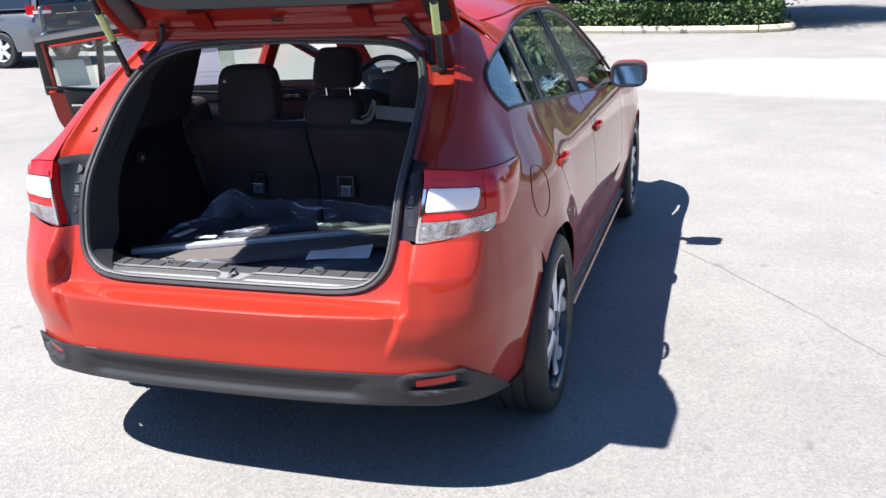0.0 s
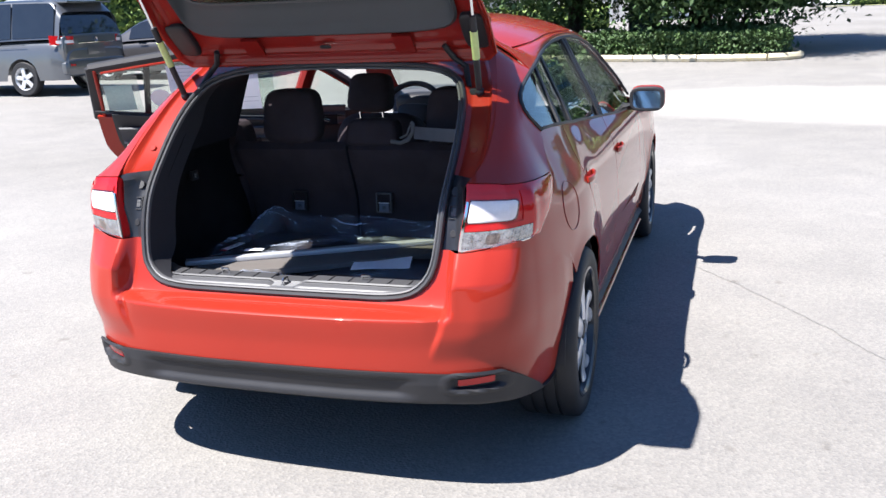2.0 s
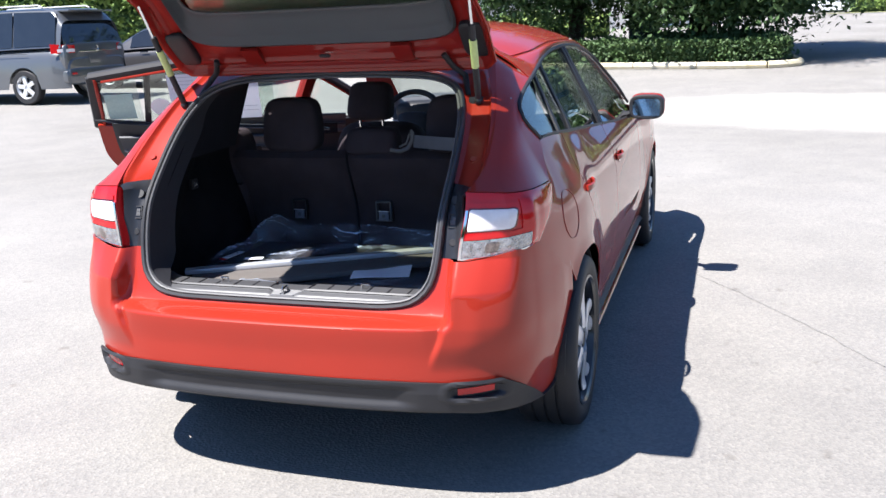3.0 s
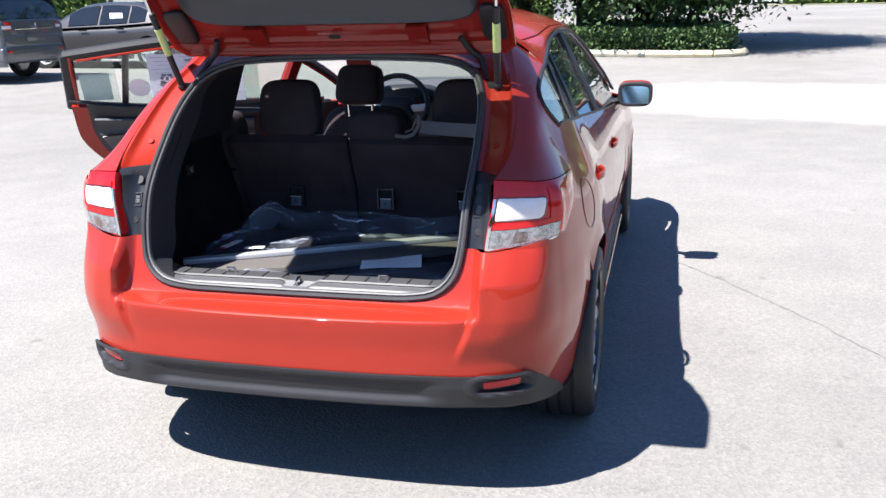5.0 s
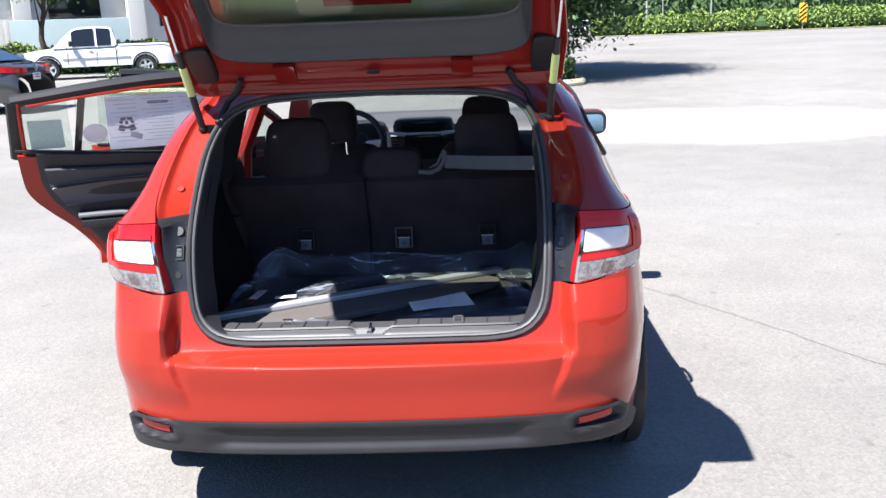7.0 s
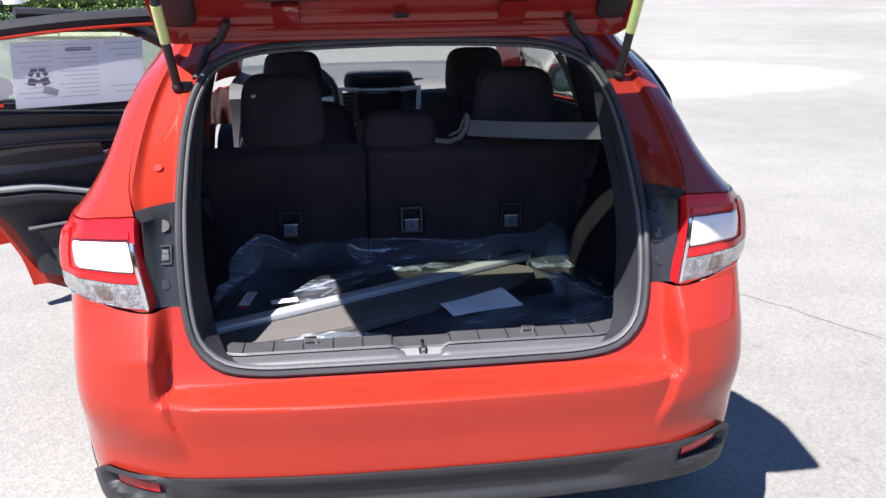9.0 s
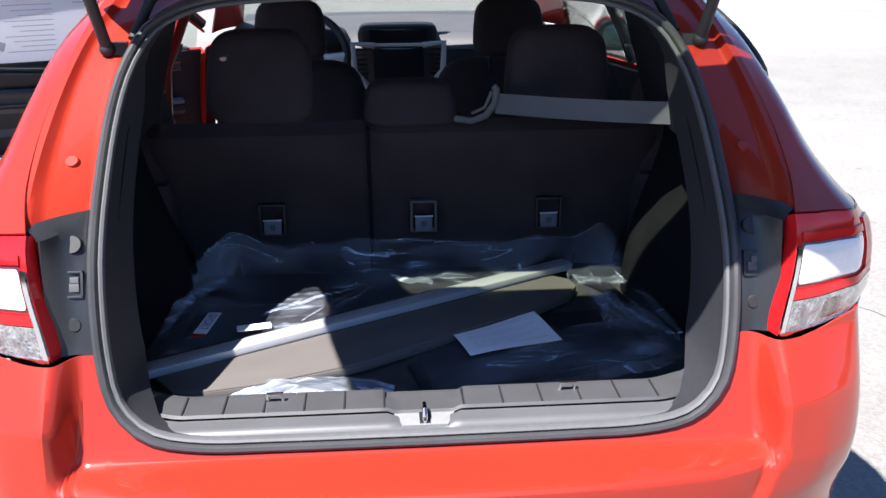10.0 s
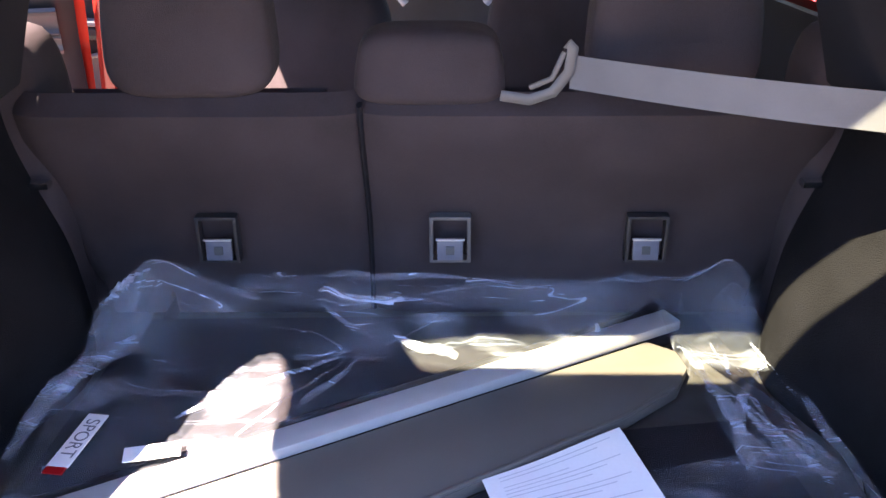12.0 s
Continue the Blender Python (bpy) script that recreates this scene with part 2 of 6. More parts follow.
def box(x0, y0, z0, x1, y1, z1, bevel=0.01, seg=2):
    bm = bmesh.new()
    bmesh.ops.create_cube(bm, size=1.0, matrix=Matrix.LocRotScale(((x0 + x1) / 2, (y0 + y1) / 2, (z0 + z1) / 2), None, (x1 - x0, y1 - y0, z1 - z0)))
    if bevel:
        bmesh.ops.bevel(bm, geom=bm.edges[:], offset=bevel, segments=seg, profile=0.7, affect="EDGES")
    return bm


def lathe(prof, n=48, axis="x"):
    """Turns (radius, along) pairs round an axis."""
    bm, rings = bmesh.new(), []
    for r, a in prof:
        ring = []
        for j in range(n):
            w = 2 * math.pi * j / n
            c, s = r * math.cos(w), r * math.sin(w)
            ring.append(bm.verts.new({"x": (a, c, s), "y": (c, a, s), "z": (c, s, a)}[axis]))
        rings.append(ring)
    for r0, r1 in zip(rings[:-1], rings[1:]):
        for j in range(n):
            bm.faces.new((r0[j], r0[(j + 1) % n], r1[(j + 1) % n], r1[j]))
    bmesh.ops.recalc_face_normals(bm, faces=bm.faces[:])
    return bm


def cushion(w, d, h, power=0.35, nu=24, nv=14, shape=None):
    """A padded block: a rounded superellipsoid w x d x h about its centre."""
    def sg(v, e):
        return math.copysign(abs(v) ** e, v)

    def fn(s, t):
        a, b = 2 * math.pi * s, math.pi * (t - 0.5)
        x = 0.5 * w * sg(math.cos(a), power) * sg(math.cos(b), power)
        y = 0.5 * d * sg(math.sin(a), power) * sg(math.cos(b), power)
        p = Vector((x, y, 0.5 * h * sg(math.sin(b), power)))
        return shape(p) if shape else p
    bm = sheet(fn, nu, nv)
    bmesh.ops.remove_doubles(bm, verts=bm.verts[:], dist=1e-5)
    bmesh.ops.recalc_face_normals(bm, faces=bm.faces[:])
    return bm


def joined(*bms):
    """Several bmeshes as one."""
    me, out = bpy.data.meshes.new("t"), bmesh.new()
    for b in bms:
        b.to_mesh(me)
        b.free()
        out.from_mesh(me)
    bpy.data.meshes.remove(me)
    return out


def moved(bm, m):
    bmesh.ops.transform(bm, matrix=m, verts=bm.verts[:])
    if m.determinant() < 0:
        bmesh.ops.reverse_faces(bm, faces=bm.faces[:])
    return bm


def part(name, bm, mat, parent=None, label="", smooth=True, sharp=38):
    me = bpy.data.meshes.new(name)
    bm.normal_update()
    for f in bm.faces:
        f.smooth = smooth
    for e in bm.edges:
        e.smooth = not (len(e.link_faces) == 2 and e.calc_face_angle(0.0) > radians(sharp))
    bm.to_mesh(me)
    bm.free()
    me.materials.append(mat)
    ob = new(name, me)
    if parent is not None:
        ob.parent = parent
        ob.matrix_parent_inverse = Matrix()
    if label:
        ob["label"] = label
    return ob


def thing(name, label, category, m=None, group=""):
    ob = new(name)
    ob.empty_display_size = 0.1
    if m is not None:
        ob.matrix_basis = m
    return tagged(ob, label, category, group)


MIRROR = Matrix.Diagonal((-1, 1, 1, 1))


# ---- ground ----
def ground_z(x, y):
    r = math.hypot(x, y - 2)
    return 0.7 * (1 - math.exp(-max(0.0, r - 9) / 25))


# ---- the hatchback: its surfaces ----
PLAN = path3((0, 0.035, 0), (0.25, 0.040, 0), (0.45, 0.058, 0), (0.57, 0.085, 0), (0.66, 0.125, 0), (0.735, 0.185, 0), (0.79, 0.28, 0), (0.826, 0.42, 0), (0.85, 0.56, 0), (0.868, 0.7, 0), (0.88, 0.9, 0))
WIDTH = spline((0.1, 0.61), (0.185, 0.735), (0.28, 0.79), (0.42, 0.826), (0.56, 0.85), (0.7, 0.868), (0.9, 0.88), (1.3, 0.868), (2.2, 0.868),
               (3.0, 0.868), (3.56, 0.885), (4.0, 0.85), (4.25, 0.74), (4.4, 0.55))
INSET = spline((0.2, 0.055), (0.35, 0.02), (0.55, 0.0), (0.75, 0.008), (0.86, 0.024), (0.95, 0.062), (1.0, 0.085), (1.085, 0.122), (1.18, 0.172), (1.28, 0.222), (1.335, 0.25), (1.4, 0.30))
LEAN_Z, LEAN_Y = (0.25, 0.33, 0.40, 0.60, 0.70, 0.79, 0.98), (0.07, 0.015, 0.0, 0.0, 0.016, 0.095, 0.13)


def LEAN(z):
    return float(np.interp(z, LEAN_Z, LEAN_Y))


OPEN_Y = spline((0.60, 0.12), (0.65, 0.15), (0.74, 0.185), (0.90, 0.245), (1.05, 0.38), (1.22, 0.57), (1.30, 0.68), (1.36, 0.76))
ROOF_Z = spline((0.8, 1.405), (1.2, 1.445), (1.7, 1.472), (2.1, 1.468), (2.6, 1.43))
ROOF_END = 2.52
BELT_Z = spline((0.56, 0.955), (0.60, 1.02), (0.66, 1.085), (1.2, 1.045), (1.8, 0.995), (2.7, 0.932), (3.2, 0.925))
WHEEL_R, AXLE_R, AXLE_F = 0.316, 0.840, 3.565


def inset(y, z):
    """How far the flank leans in; the tail lamps stand more upright."""
    return INSET(z) * (1 - 0.48 * step(z, 0.80, 0.93) * (1 - step(y, 0.33, 0.64)))


def side(y, z, off=0.0):
    """The car's right flank at y, z."""
    return Vector((WIDTH(y) - inset(y, z) - off, y, z))


def rear(u, z, off=0.0):
    """The rear corner surface: u runs from the middle round to the wheel."""
    p, q = PLAN(u), PLAN(min(u + 0.004, 1.0)) - PLAN(max(u - 0.004, 0.0))
    n = Vector((q.y, -q.x, 0)).normalized()
    p = p - Vector((n.x * n.x * inset(p.y, z), 0, 0)) + Vector((0, n.y * n.y * LEAN(z), 0))
    p = p - n * off
    p.z = z
    return p


PLAN_TABLE = [(i / 1500, PLAN(i / 1500)) for i in range(1501)]
PLAN_U, PLAN_X, PLAN_Y = [q[0] for q in PLAN_TABLE], [q[1].x for q in PLAN_TABLE], [q[1].y for q in PLAN_TABLE]


def u_x(x):
    return float(np.interp(x, PLAN_X, PLAN_U))


def u_y(y):
    return float(np.interp(y, PLAN_Y, PLAN_U))


U_IN, U_TIP, U_BUMP = u_x(0.605), u_y(0.56), u_y(0.60)

# The rear opening, half of it, from the sill's middle up to the roof's.
LOOP = path3((0, 0, 0.648), (0.25, 0, 0.649), (0.37, 0, 0.652), (0.445, 0, 0.668), (0.49, 0, 0.71), (0.508, 0, 0.775), (0.517, 0, 0.90), (0.522, 0, 1.03),
             (0.517, 0, 1.14), (0.502, 0, 1.205), (0.470, 0, 1.256), (0.39, 0, 1.288), (0.25, 0, 1.300), (0.0, 0, 1.306))


LOOP_TABLE = [LOOP(i / 600) for i in range(601)]
LOW_X, LOW_Z = [q.x for q in LOOP_TABLE if q.z < 0.9], [q.z for q in LOOP_TABLE if q.z < 0.9]


def loop(s, out=0.0, back=0.0):
    p, q = LOOP(s), LOOP(min(s + 0.004, 1)) - LOOP(max(s - 0.004, 0))
    n = Vector((q.z, 0, -q.x)).normalized()
    p = p + n * out
    p.y = OPEN_Y(LOOP(s).z) + back
    return p


def loop_ring(n, out=0.0, back=0.0):
    half = [loop(i / n, out, back) for i in range(n + 1)]
    return half + [Vector((-p.x, p.y, p.z)) for p in half[-2:0:-1]]


def s_at(z):
    lo, hi = 0.05, 1.0
    for _ in range(30):
        mid = (lo + hi) / 2
        lo, hi = (mid, hi) if LOOP(mid).z < z else (lo, mid)
    return lo


car = thing("hatchback_car", "glossy red five-door hatchback with raised tailgate and open doors", "car")


def both(name, make, mat, parent=None, label=""):
    """A part and its twin across the car's middle."""
    a = part(name, make(), mat, parent or car, label)
    return a, part(name, moved(make(), MIRROR), mat, parent or car, label)


def arch(y, c):
    d = abs(y - c)
    return math.sqrt(0.355 ** 2 - d * d) + 0.318 if d < 0.352 else 0.0


# bumper: black valance below, red cover above
BOTTOM = spline((0.0, 0.330), (0.08, 0.325), (0.13, 0.313), (0.30, 0.296), (0.42, 0.288), (0.50, 0.31), (0.6, 0.37))
CLAD = spline((0.0, 0.440), (0.05, 0.438), (0.09, 0.432), (0.16, 0.430), (0.185, 0.416), (0.32, 0.33), (0.42, 0.27), (0.6, 0.24))


def clad_z(x, u):
    return max(CLAD(PLAN(u).y), bottom_z(u) + 0.001)


def bottom_z(u):
    return max(BOTTOM(PLAN(u).y), arch(PLAN(u).y, AXLE_R))


def valance(s, t):
    sgn, u = (1, 2 * s - 1) if s > 0.5 else (-1, 1 - 2 * s)
    u *= U_BUMP
    x = PLAN(u).x
    z = lerp(bottom_z(u), clad_z(x, u), t)
    scoop = 0.016 * step(0.5 - abs(x), 0.0, 0.10) * step(t, 0.12, 0.42) * step(1 - t, 0.06, 0.30)
    lip = 0.05 * (1 - step(t, 0.0, 0.14))
    bx, bz = (abs(x) - 0.648) / 0.078, (z - 0.399) / 0.026
    r = (bx ** 4 + bz ** 4) ** 0.25
    well = 0.016 * (1 - step(r, 0.80, 1.05)) - 0.005 * math.exp(-((r - 1.12) / 0.14) ** 2)
    p = rear(u, z, -0.006 + scoop + lip + well)
    return Vector((sgn * p.x, p.y, p.z))


def cover_top(u):
    p = PLAN(u)
    if p.x < 0.515:
        return float(np.interp(p.x, LOW_X, LOW_Z)) - 0.022
    if p.y < 0.30:
        return lerp(0.785, 0.81, step(p.x, 0.60, 0.76))
    return lerp(0.81, 0.66, step(p.y, 0.30, 0.62))


def cover(s, t):
    sgn, k = (1, 2 * s - 1) if s > 0.5 else (-1, 1 - 2 * s)
    u = k * U_BUMP
    x = PLAN(u).x
    top = cover_top(u)
    z = lerp(clad_z(x, u), top, t)
    # a row of the grid lies on the bumper's shelf edge and the corner's crease
    fold = lerp(0.600, 0.70, step(x, 0.54, 0.60))
    folded = lerp(clad_z(x, u), fold, t / 0.55) if t < 0.55 else lerp(fold, top, (t - 0.55) / 0.45)
    z = lerp(folded, z, step(PLAN(u).y, 0.20, 0.48))
    rim = lerp(0.515, 0.552, step(z, 0.47, 0.60))
    crease = 0.006 * step(z, 0.50, 0.598) * (1 - step(x, 0.50, 0.56))
    horn = 0.016 * step(z, 0.46, 0.56) * step(x, rim - 0.004, rim + 0.014) * (1 - step(PLAN(u).y, 0.16, 0.30))
    p = rear(u, z, -crease - horn)
    k = (1 - step(x, 0.550, 0.588)) * step(z, 0.598, 0.622)
    p.y = lerp(p.y, OPEN_Y(max(z, 0.62)) - 0.004, k)
    groove = 0.014 * math.exp(-((z - 0.70) / 0.016) ** 2) * step(x, 0.62, 0.68) * (1 - step(p.y, 0.42, 0.5))
    flank = 0.012 * step(z, 0.52, 0.60) * (1 - step(z, 0.62, 0.76)) * step(x, 0.60, 0.66) * (1 - step(p.y, 0.5, 0.58))
    p = p + Vector((0.6, -0.8, 0)) * (flank * 0.5 - groove * 0.1)
    return Vector((sgn * p.x, p.y, p.z))


part("bumper_valance", sheet(valance, 260, 34, -0.008), BLACK, car, "black textured plastic lower bumper")
part("bumper_cover", sheet(cover, 400, 72, -0.004), RED, car)


def reflector(off):
    return lambda s, t: rear(lerp(u_x(0.597), u_x(0.700), s), lerp(0.388 + 0.004 * s, 0.409 + 0.003 * s, t), off)


both("reflector", lambda: sheet(reflector(-0.001), 14, 4, 0.008), LAMPRED, label="red bumper reflector")
def bumper_floor(s, t):
    sgn, u = (1, 2 * s - 1) if s > 0.5 else (-1, 1 - 2 * s)
    p = rear(u * u_y(0.47), 0.46, 0.03)
    return Vector((sgn * p.x, p.y, p.z)).lerp(Vector((sgn * p.x * 0.7, 0.56, 0.46)), t)


part("bumper_beam", sheet(bumper_floor, 60, 6, 0.01), PILLAR, car)
part("exhaust_tip", moved(lathe([(0.030, -0.12), (0.034, -0.12), (0.036, 0.0), (0.030, 0.0), (0.028, -0.11)], 24, "y"), pose(-0.52, 0.44, 0.25, 8)), BLACK, car)


# flanks

def low_z(y):
    z = 0.205
    if y < 0.62:
        z = cover_top(u_y(y)) + 0.002 if y < 0.60 else 0.66
    return max(z, arch(y, AXLE_R), arch(y, AXLE_F))


def top_z(y):
    u = u_y(min(y, 0.9))
    if y < 0.56:
        return lerp(0.82, 0.953, step(y, 0.30, 0.56))
    return BELT_Z(y)


def flank(ya, yb, n=0.0, top=None, low=None):
    """A patch of the flank between two seams, given as y by height."""
    def fn(s, t):
        y0 = lerp(ya(0.6), yb(0.6), s)
        y = y0
        for _ in range(4):
            z = lerp((low or low_z)(y0), (top or top_z)(y), t)
            y = lerp(ya(z), yb(z), s)
        if arch(y, AXLE_R) > z and abs(y - y0) > 1e-6:
            y = y0
        lip = 0.012 * (1 - step(z - max(arch(y, AXLE_R), arch(y, AXLE_F)), 0.0, 0.05)) if max(arch(y, AXLE_R), arch(y, AXLE_F)) > 0.2 else 0.0
        sweep = 0.012 * math.exp(-((z - (0.50 - 0.04 * (y - 1.2))) / 0.05) ** 2) * step(y, 1.25, 1.5) * (1 - step(y, 2.8, 3.1))
        return side(y, z, n - lip * 0.6 + sweep)
    return fn


SEAM_R = spline((0.2, 1.27), (0.34, 1.27), (0.46, 1.25), (0.60, 1.19), (0.71, 1.105), (0.78, 1.03), (0.86, 0.96), (0.94, 0.93), (1.1, 0.922))
SEAM_B = spline((0.2, 1.80), (1.0, 1.83), (1.1, 1.835))
SEAM_F = spline((0.2, 2.80), (0.5, 2.86), (1.0, 2.88))
GAP = 0.0035


def at_y(v):
    return lambda z: v


def fender_sill(s, t):
    return side(lerp(1.24, 3.22, s), lerp(0.185, 0.245, t), 0.03 - 0.05 * t)


both("rear_quarter_panel", lambda: sheet(flank(at_y(0.292), lambda z: SEAM_R(z) - GAP), 90, 24, 0.004), RED)
both("front_fender", lambda: sheet(flank(lambda z: SEAM_F(z) + GAP, at_y(4.3), 0.0, spline((2.8, 0.93), (3.2, 0.92), (3.8, 0.86), (4.3, 0.74))), 80, 22, 0.004), RED)
both("side_sill", lambda: sheet(fender_sill, 60, 8, 0.05), BLACK, label="black plastic rocker with a raised strip")
both("sill_strip", lambda: tube([side(1.30 + 0.1 * i, 0.215, -0.022) for i in range(19)], 0.014, 0.012, 8), RED)


def door_low(y):
    return max(0.25, arch(y, AXLE_R) - 0.02)


def rear_door_skin(off=0.0, low=door_low):
    return flank(lambda z: SEAM_R(z) + GAP, lambda z: SEAM_B(z) - GAP, off, low=low)


def front_door_skin(off=0.0, low=door_low):
    return flank(lambda z: SEAM_B(z) + GAP, lambda z: SEAM_F(z) - GAP, off, low=low)


def open_low(y):
    """The lower edge of the open doors, clear of the sill."""
    return 0.345 + 0.03 * (1 - step(y, 1.24, 1.34))


# fuel flap: a fine ring groove on the right quarter panel
part("fuel_flap", tube([side(0.66 + 0.082 * math.cos(w), 0.83 + 0.082 * math.sin(w), -0.0005) for w in np.linspace(0, 2 * math.pi, 40, endpoint=False)], 0.0018, 0.0018, 6, True), RED_SHADED, car)

# C-pillar and gutter round the opening
EDGE = path3((0.632, 0.228, 0.990), (0.645, 0.32, 1.04), (0.638, 0.45, 1.13), (0.615, 0.58, 1.225), (0.588, 0.69, 1.295), (0.555, 0.78, 1.355), (0.48, 0.84, 1.395), (0.30, 0.875, 1.42), (0, 0.885, 1.425))
S_PIL, E_SPLIT = s_at(0.985), 0.50


def pillar(s, t):
    a, b = EDGE(s), loop(lerp(S_PIL, 1.0, s), 0.016, 0.0)
    p = a.lerp(b, t)
    dip = 0.022 * step(t, 0.10, 0.30) * (1 - step(t, 0.85, 1.0))
    ridge = 0.006 * math.exp(-((t - 0.14) / 0.05) ** 2)
    return p + Vector((0, dip - ridge, -0.4 * dip * step(s, 0.4, 0.7)))


both("rear_pillar_gutter", lambda: sheet(pillar, 70, 22, 0.004), RED)
DLO = path3((0, 0.662, 1.085), (0, 0.60, 1.16), (0, 0.64, 1.205), (0, 0.80, 1.252), (0, 1.00, 1.284), (0, 1.48, 1.338), (0, 1.95, 1.347), (0, 2.25, 1.322), (0, 2.5, 1.255), (0, 2.75, 1.11), (0, 2.90, 0.99))


DLO_TABLE = [DLO(i / 800) for i in range(801)]
TOP_Y, TOP_Z, TOP_S = ([v for v in c] for c in zip(*((q.y, q.z, i / 800) for i, q in enumerate(DLO_TABLE) if (q.z > 1.18 or q.y > 1.5) and i > 80)))


def dlo(s, off=0.0):
    p = DLO(s)
    return side(p.y, p.z, off)


S_DLO = float(np.interp(0.885, TOP_Y, TOP_S))
E_TOP = max(i / 400 for i in range(401) if EDGE(i / 400).x >= 0.50)


def haunch(s, t):
    """Between the gutter's outer edge and the side windows."""
    d1 = dlo(t * S_DLO)
    d0 = EDGE(lerp(0.0, E_TOP, t))
    low = rear(lerp(U_IN + 0.01, U_TIP, s / 0.8), lerp(0.990, 0.962, s / 0.8)) if s < 0.8 else rear(U_TIP, 0.962).lerp(dlo(0.0), (s - 0.8) / 0.2)
    ruled = d0.lerp(d1, s)
    first = EDGE(0.0).lerp(dlo(0.0), s)
    p = ruled + (low - first) * (1 - t) ** 7
    bulge = 0.010 * math.sin(math.pi * s) * step(t, 0.0, 0.25) * (1 - step(t, 0.5, 0.95))
    return p + Vector((bulge, -bulge * 0.8, 0))


both("rear_haunch", lambda: sheet(haunch, 40, 80, 0.004), RED)


def roof(s, t):
    y = lerp(0.885, ROOF_END, t)
    w = lerp(0.50, 0.585, step(y, 0.88, 1.3)) - 0.03 * step(y, 2.1, ROOF_END)
    x = lerp(-w, w, s)
    y -= 0.052 * (x / w) ** 4 * (1 - t) ** 30
    zc = ROOF_Z(y)
    edge = lerp(0.020, 0.10, step(y, 0.88, 1.1))
    return Vector((x, y, zc - edge * abs(x / w) ** 2.6))


part("roof_panel", sheet(roof, 40, 50, 0.006, True), RED, car)
part("headliner", sheet(lambda s, t: roof(s, lerp(0.03, 0.98, t)) - Vector((0, 0, 0.05)), 16, 20, 0.004), LINER, car)


def rail(s, t):
    """The cant rail between windows and roof."""
    y = lerp(0.885, ROOF_END, s)
    w = lerp(0.50, 0.585, step(y, 0.88, 1.3)) - 0.03 * step(y, 2.1, ROOF_END)
    zr = ROOF_Z(y) - lerp(0.020, 0.10, step(y, 0.88, 1.1))
    k = float(np.interp(y, TOP_Y, TOP_S))
    a, b = dlo(max(k, S_DLO)), Vector((w, y - 0.052 * (1 - s) ** 30, zr))
    p = a.lerp(b, t)
    return p + Vector((0.010, 0, 0.008)) * math.sin(math.pi * t)


both("roof_rail", lambda: sheet(rail, 60, 8, 0.006), RED)


# windows of a flank: glass between belt and the window line, for y from ya to yb
def pane(ya, yb, off=0.012, z_low=0.0):
    def fn(s, t):
        y = lerp(ya, yb, s)
        hi = float(np.interp(y, TOP_Y, TOP_Z)) - 0.012
        lo = BELT_Z(y) + 0.004 if y > 0.67 else lerp(1.15, 1.10, step(y, 0.61, 0.67))
        z = lerp(lo, hi, t)
        return side(y, z, off)
    return fn


def post(y0, y1, off=0.004):
    """A black upright between two panes: y at the belt and y at the top."""
    def top(y):
        return float(np.interp(y, TOP_Y, TOP_Z))
    a, b = (y0, BELT_Z(y0)), (y1, top(y1))
    return tube([side(lerp(a[0], b[0], i / 10), lerp(a[1], b[1], i / 10), off) for i in range(11)], 0.017, 0.008, 6, up=(1, 0, 0.4))


def belt_line(ya, yb, off=-0.002):
    n = 24
    return tube([side(lerp(ya, yb, i / n), BELT_Z(lerp(ya, yb, i / n)) + 0.003, off) for i in range(n + 1)], 0.005, 0.006, 6, up=(0, 0, 1))


def window_edge(s0, s1, off=-0.001):
    n = 50
    return tube([dlo(lerp(s0, s1, i / n), off) for i in range(n + 1)], 0.007, 0.008, 6)


# right-hand doors, closed
rd = part("rear_door", sheet(rear_door_skin(), 50, 30, 0.01), RED, car)
fd = part("front_door", sheet(front_door_skin(), 50, 24, 0.01), RED, car)


def handle(y, z):
    out = joined(tube([side(y + 0.085 * (i / 10 - 0.5) * 2, z, -0.002 - 0.016 * math.sin(math.pi * i / 10) ** 0.5) for i in range(11)], 0.007, 0.013, 8, up=(0, 0, 1)))
    return out


def handle_cup(y, z):
    return sheet(lambda s, t: side(y + 0.05 * t * math.cos(2 * math.pi * s), z + 0.032 * t * math.sin(2 * math.pi * s), -0.0015 - 0.001 * t), 24, 4)


for d, y, z in ((rd, 1.02, 0.866), (fd, 1.96, 0.832)):
    part("door_handle", handle(y, z), RED, d)
    # flat darker oval, painted for the shade of the handle's recess
    part("handle_recess", handle_cup(y, z), RED_SHADED, d)
both("quarter_glass", lambda: sheet(pane(0.625, 0.885), 20, 14, 0.004), PRIVACY)
part("vent_glass", sheet(pane(0.935, 1.15), 12, 14, 0.004), PRIVACY, rd)
part("rear_door_glass", sheet(pane(1.18, 1.80), 30, 14, 0.004), PRIVACY, rd)
ws = part("window_sheet", sheet(lambda s, t: side(lerp(1.25, 1.60, s), lerp(1.075, 1.275, t), 0.022), 8, 6, 0.0008), THIN_PAPER, rd, "white window sheet with blue bars")
BLUE = material("blue_print", (0.10, 0.22, 0.62), 0.6)
for v0, v1 in ((0.02, 0.16), (0.40, 0.50), (0.86, 0.94)):
    part("print_bar", sheet(lambda s, t: side(lerp(1.27, 1.58, s), lerp(1.075, 1.275, lerp(v0, v1, t)), 0.0205), 4, 2, 0.0004), BLUE, ws)
part("vent_post", post(1.165, 1.215, 0.008), BLACK, rd)
part("front_door_glass", sheet(pane(1.86, 2.86), 30, 14, 0.004), GLASS, fd).visible_shadow = False
part("window_post", post(0.915, 0.985), BLACK, rd)
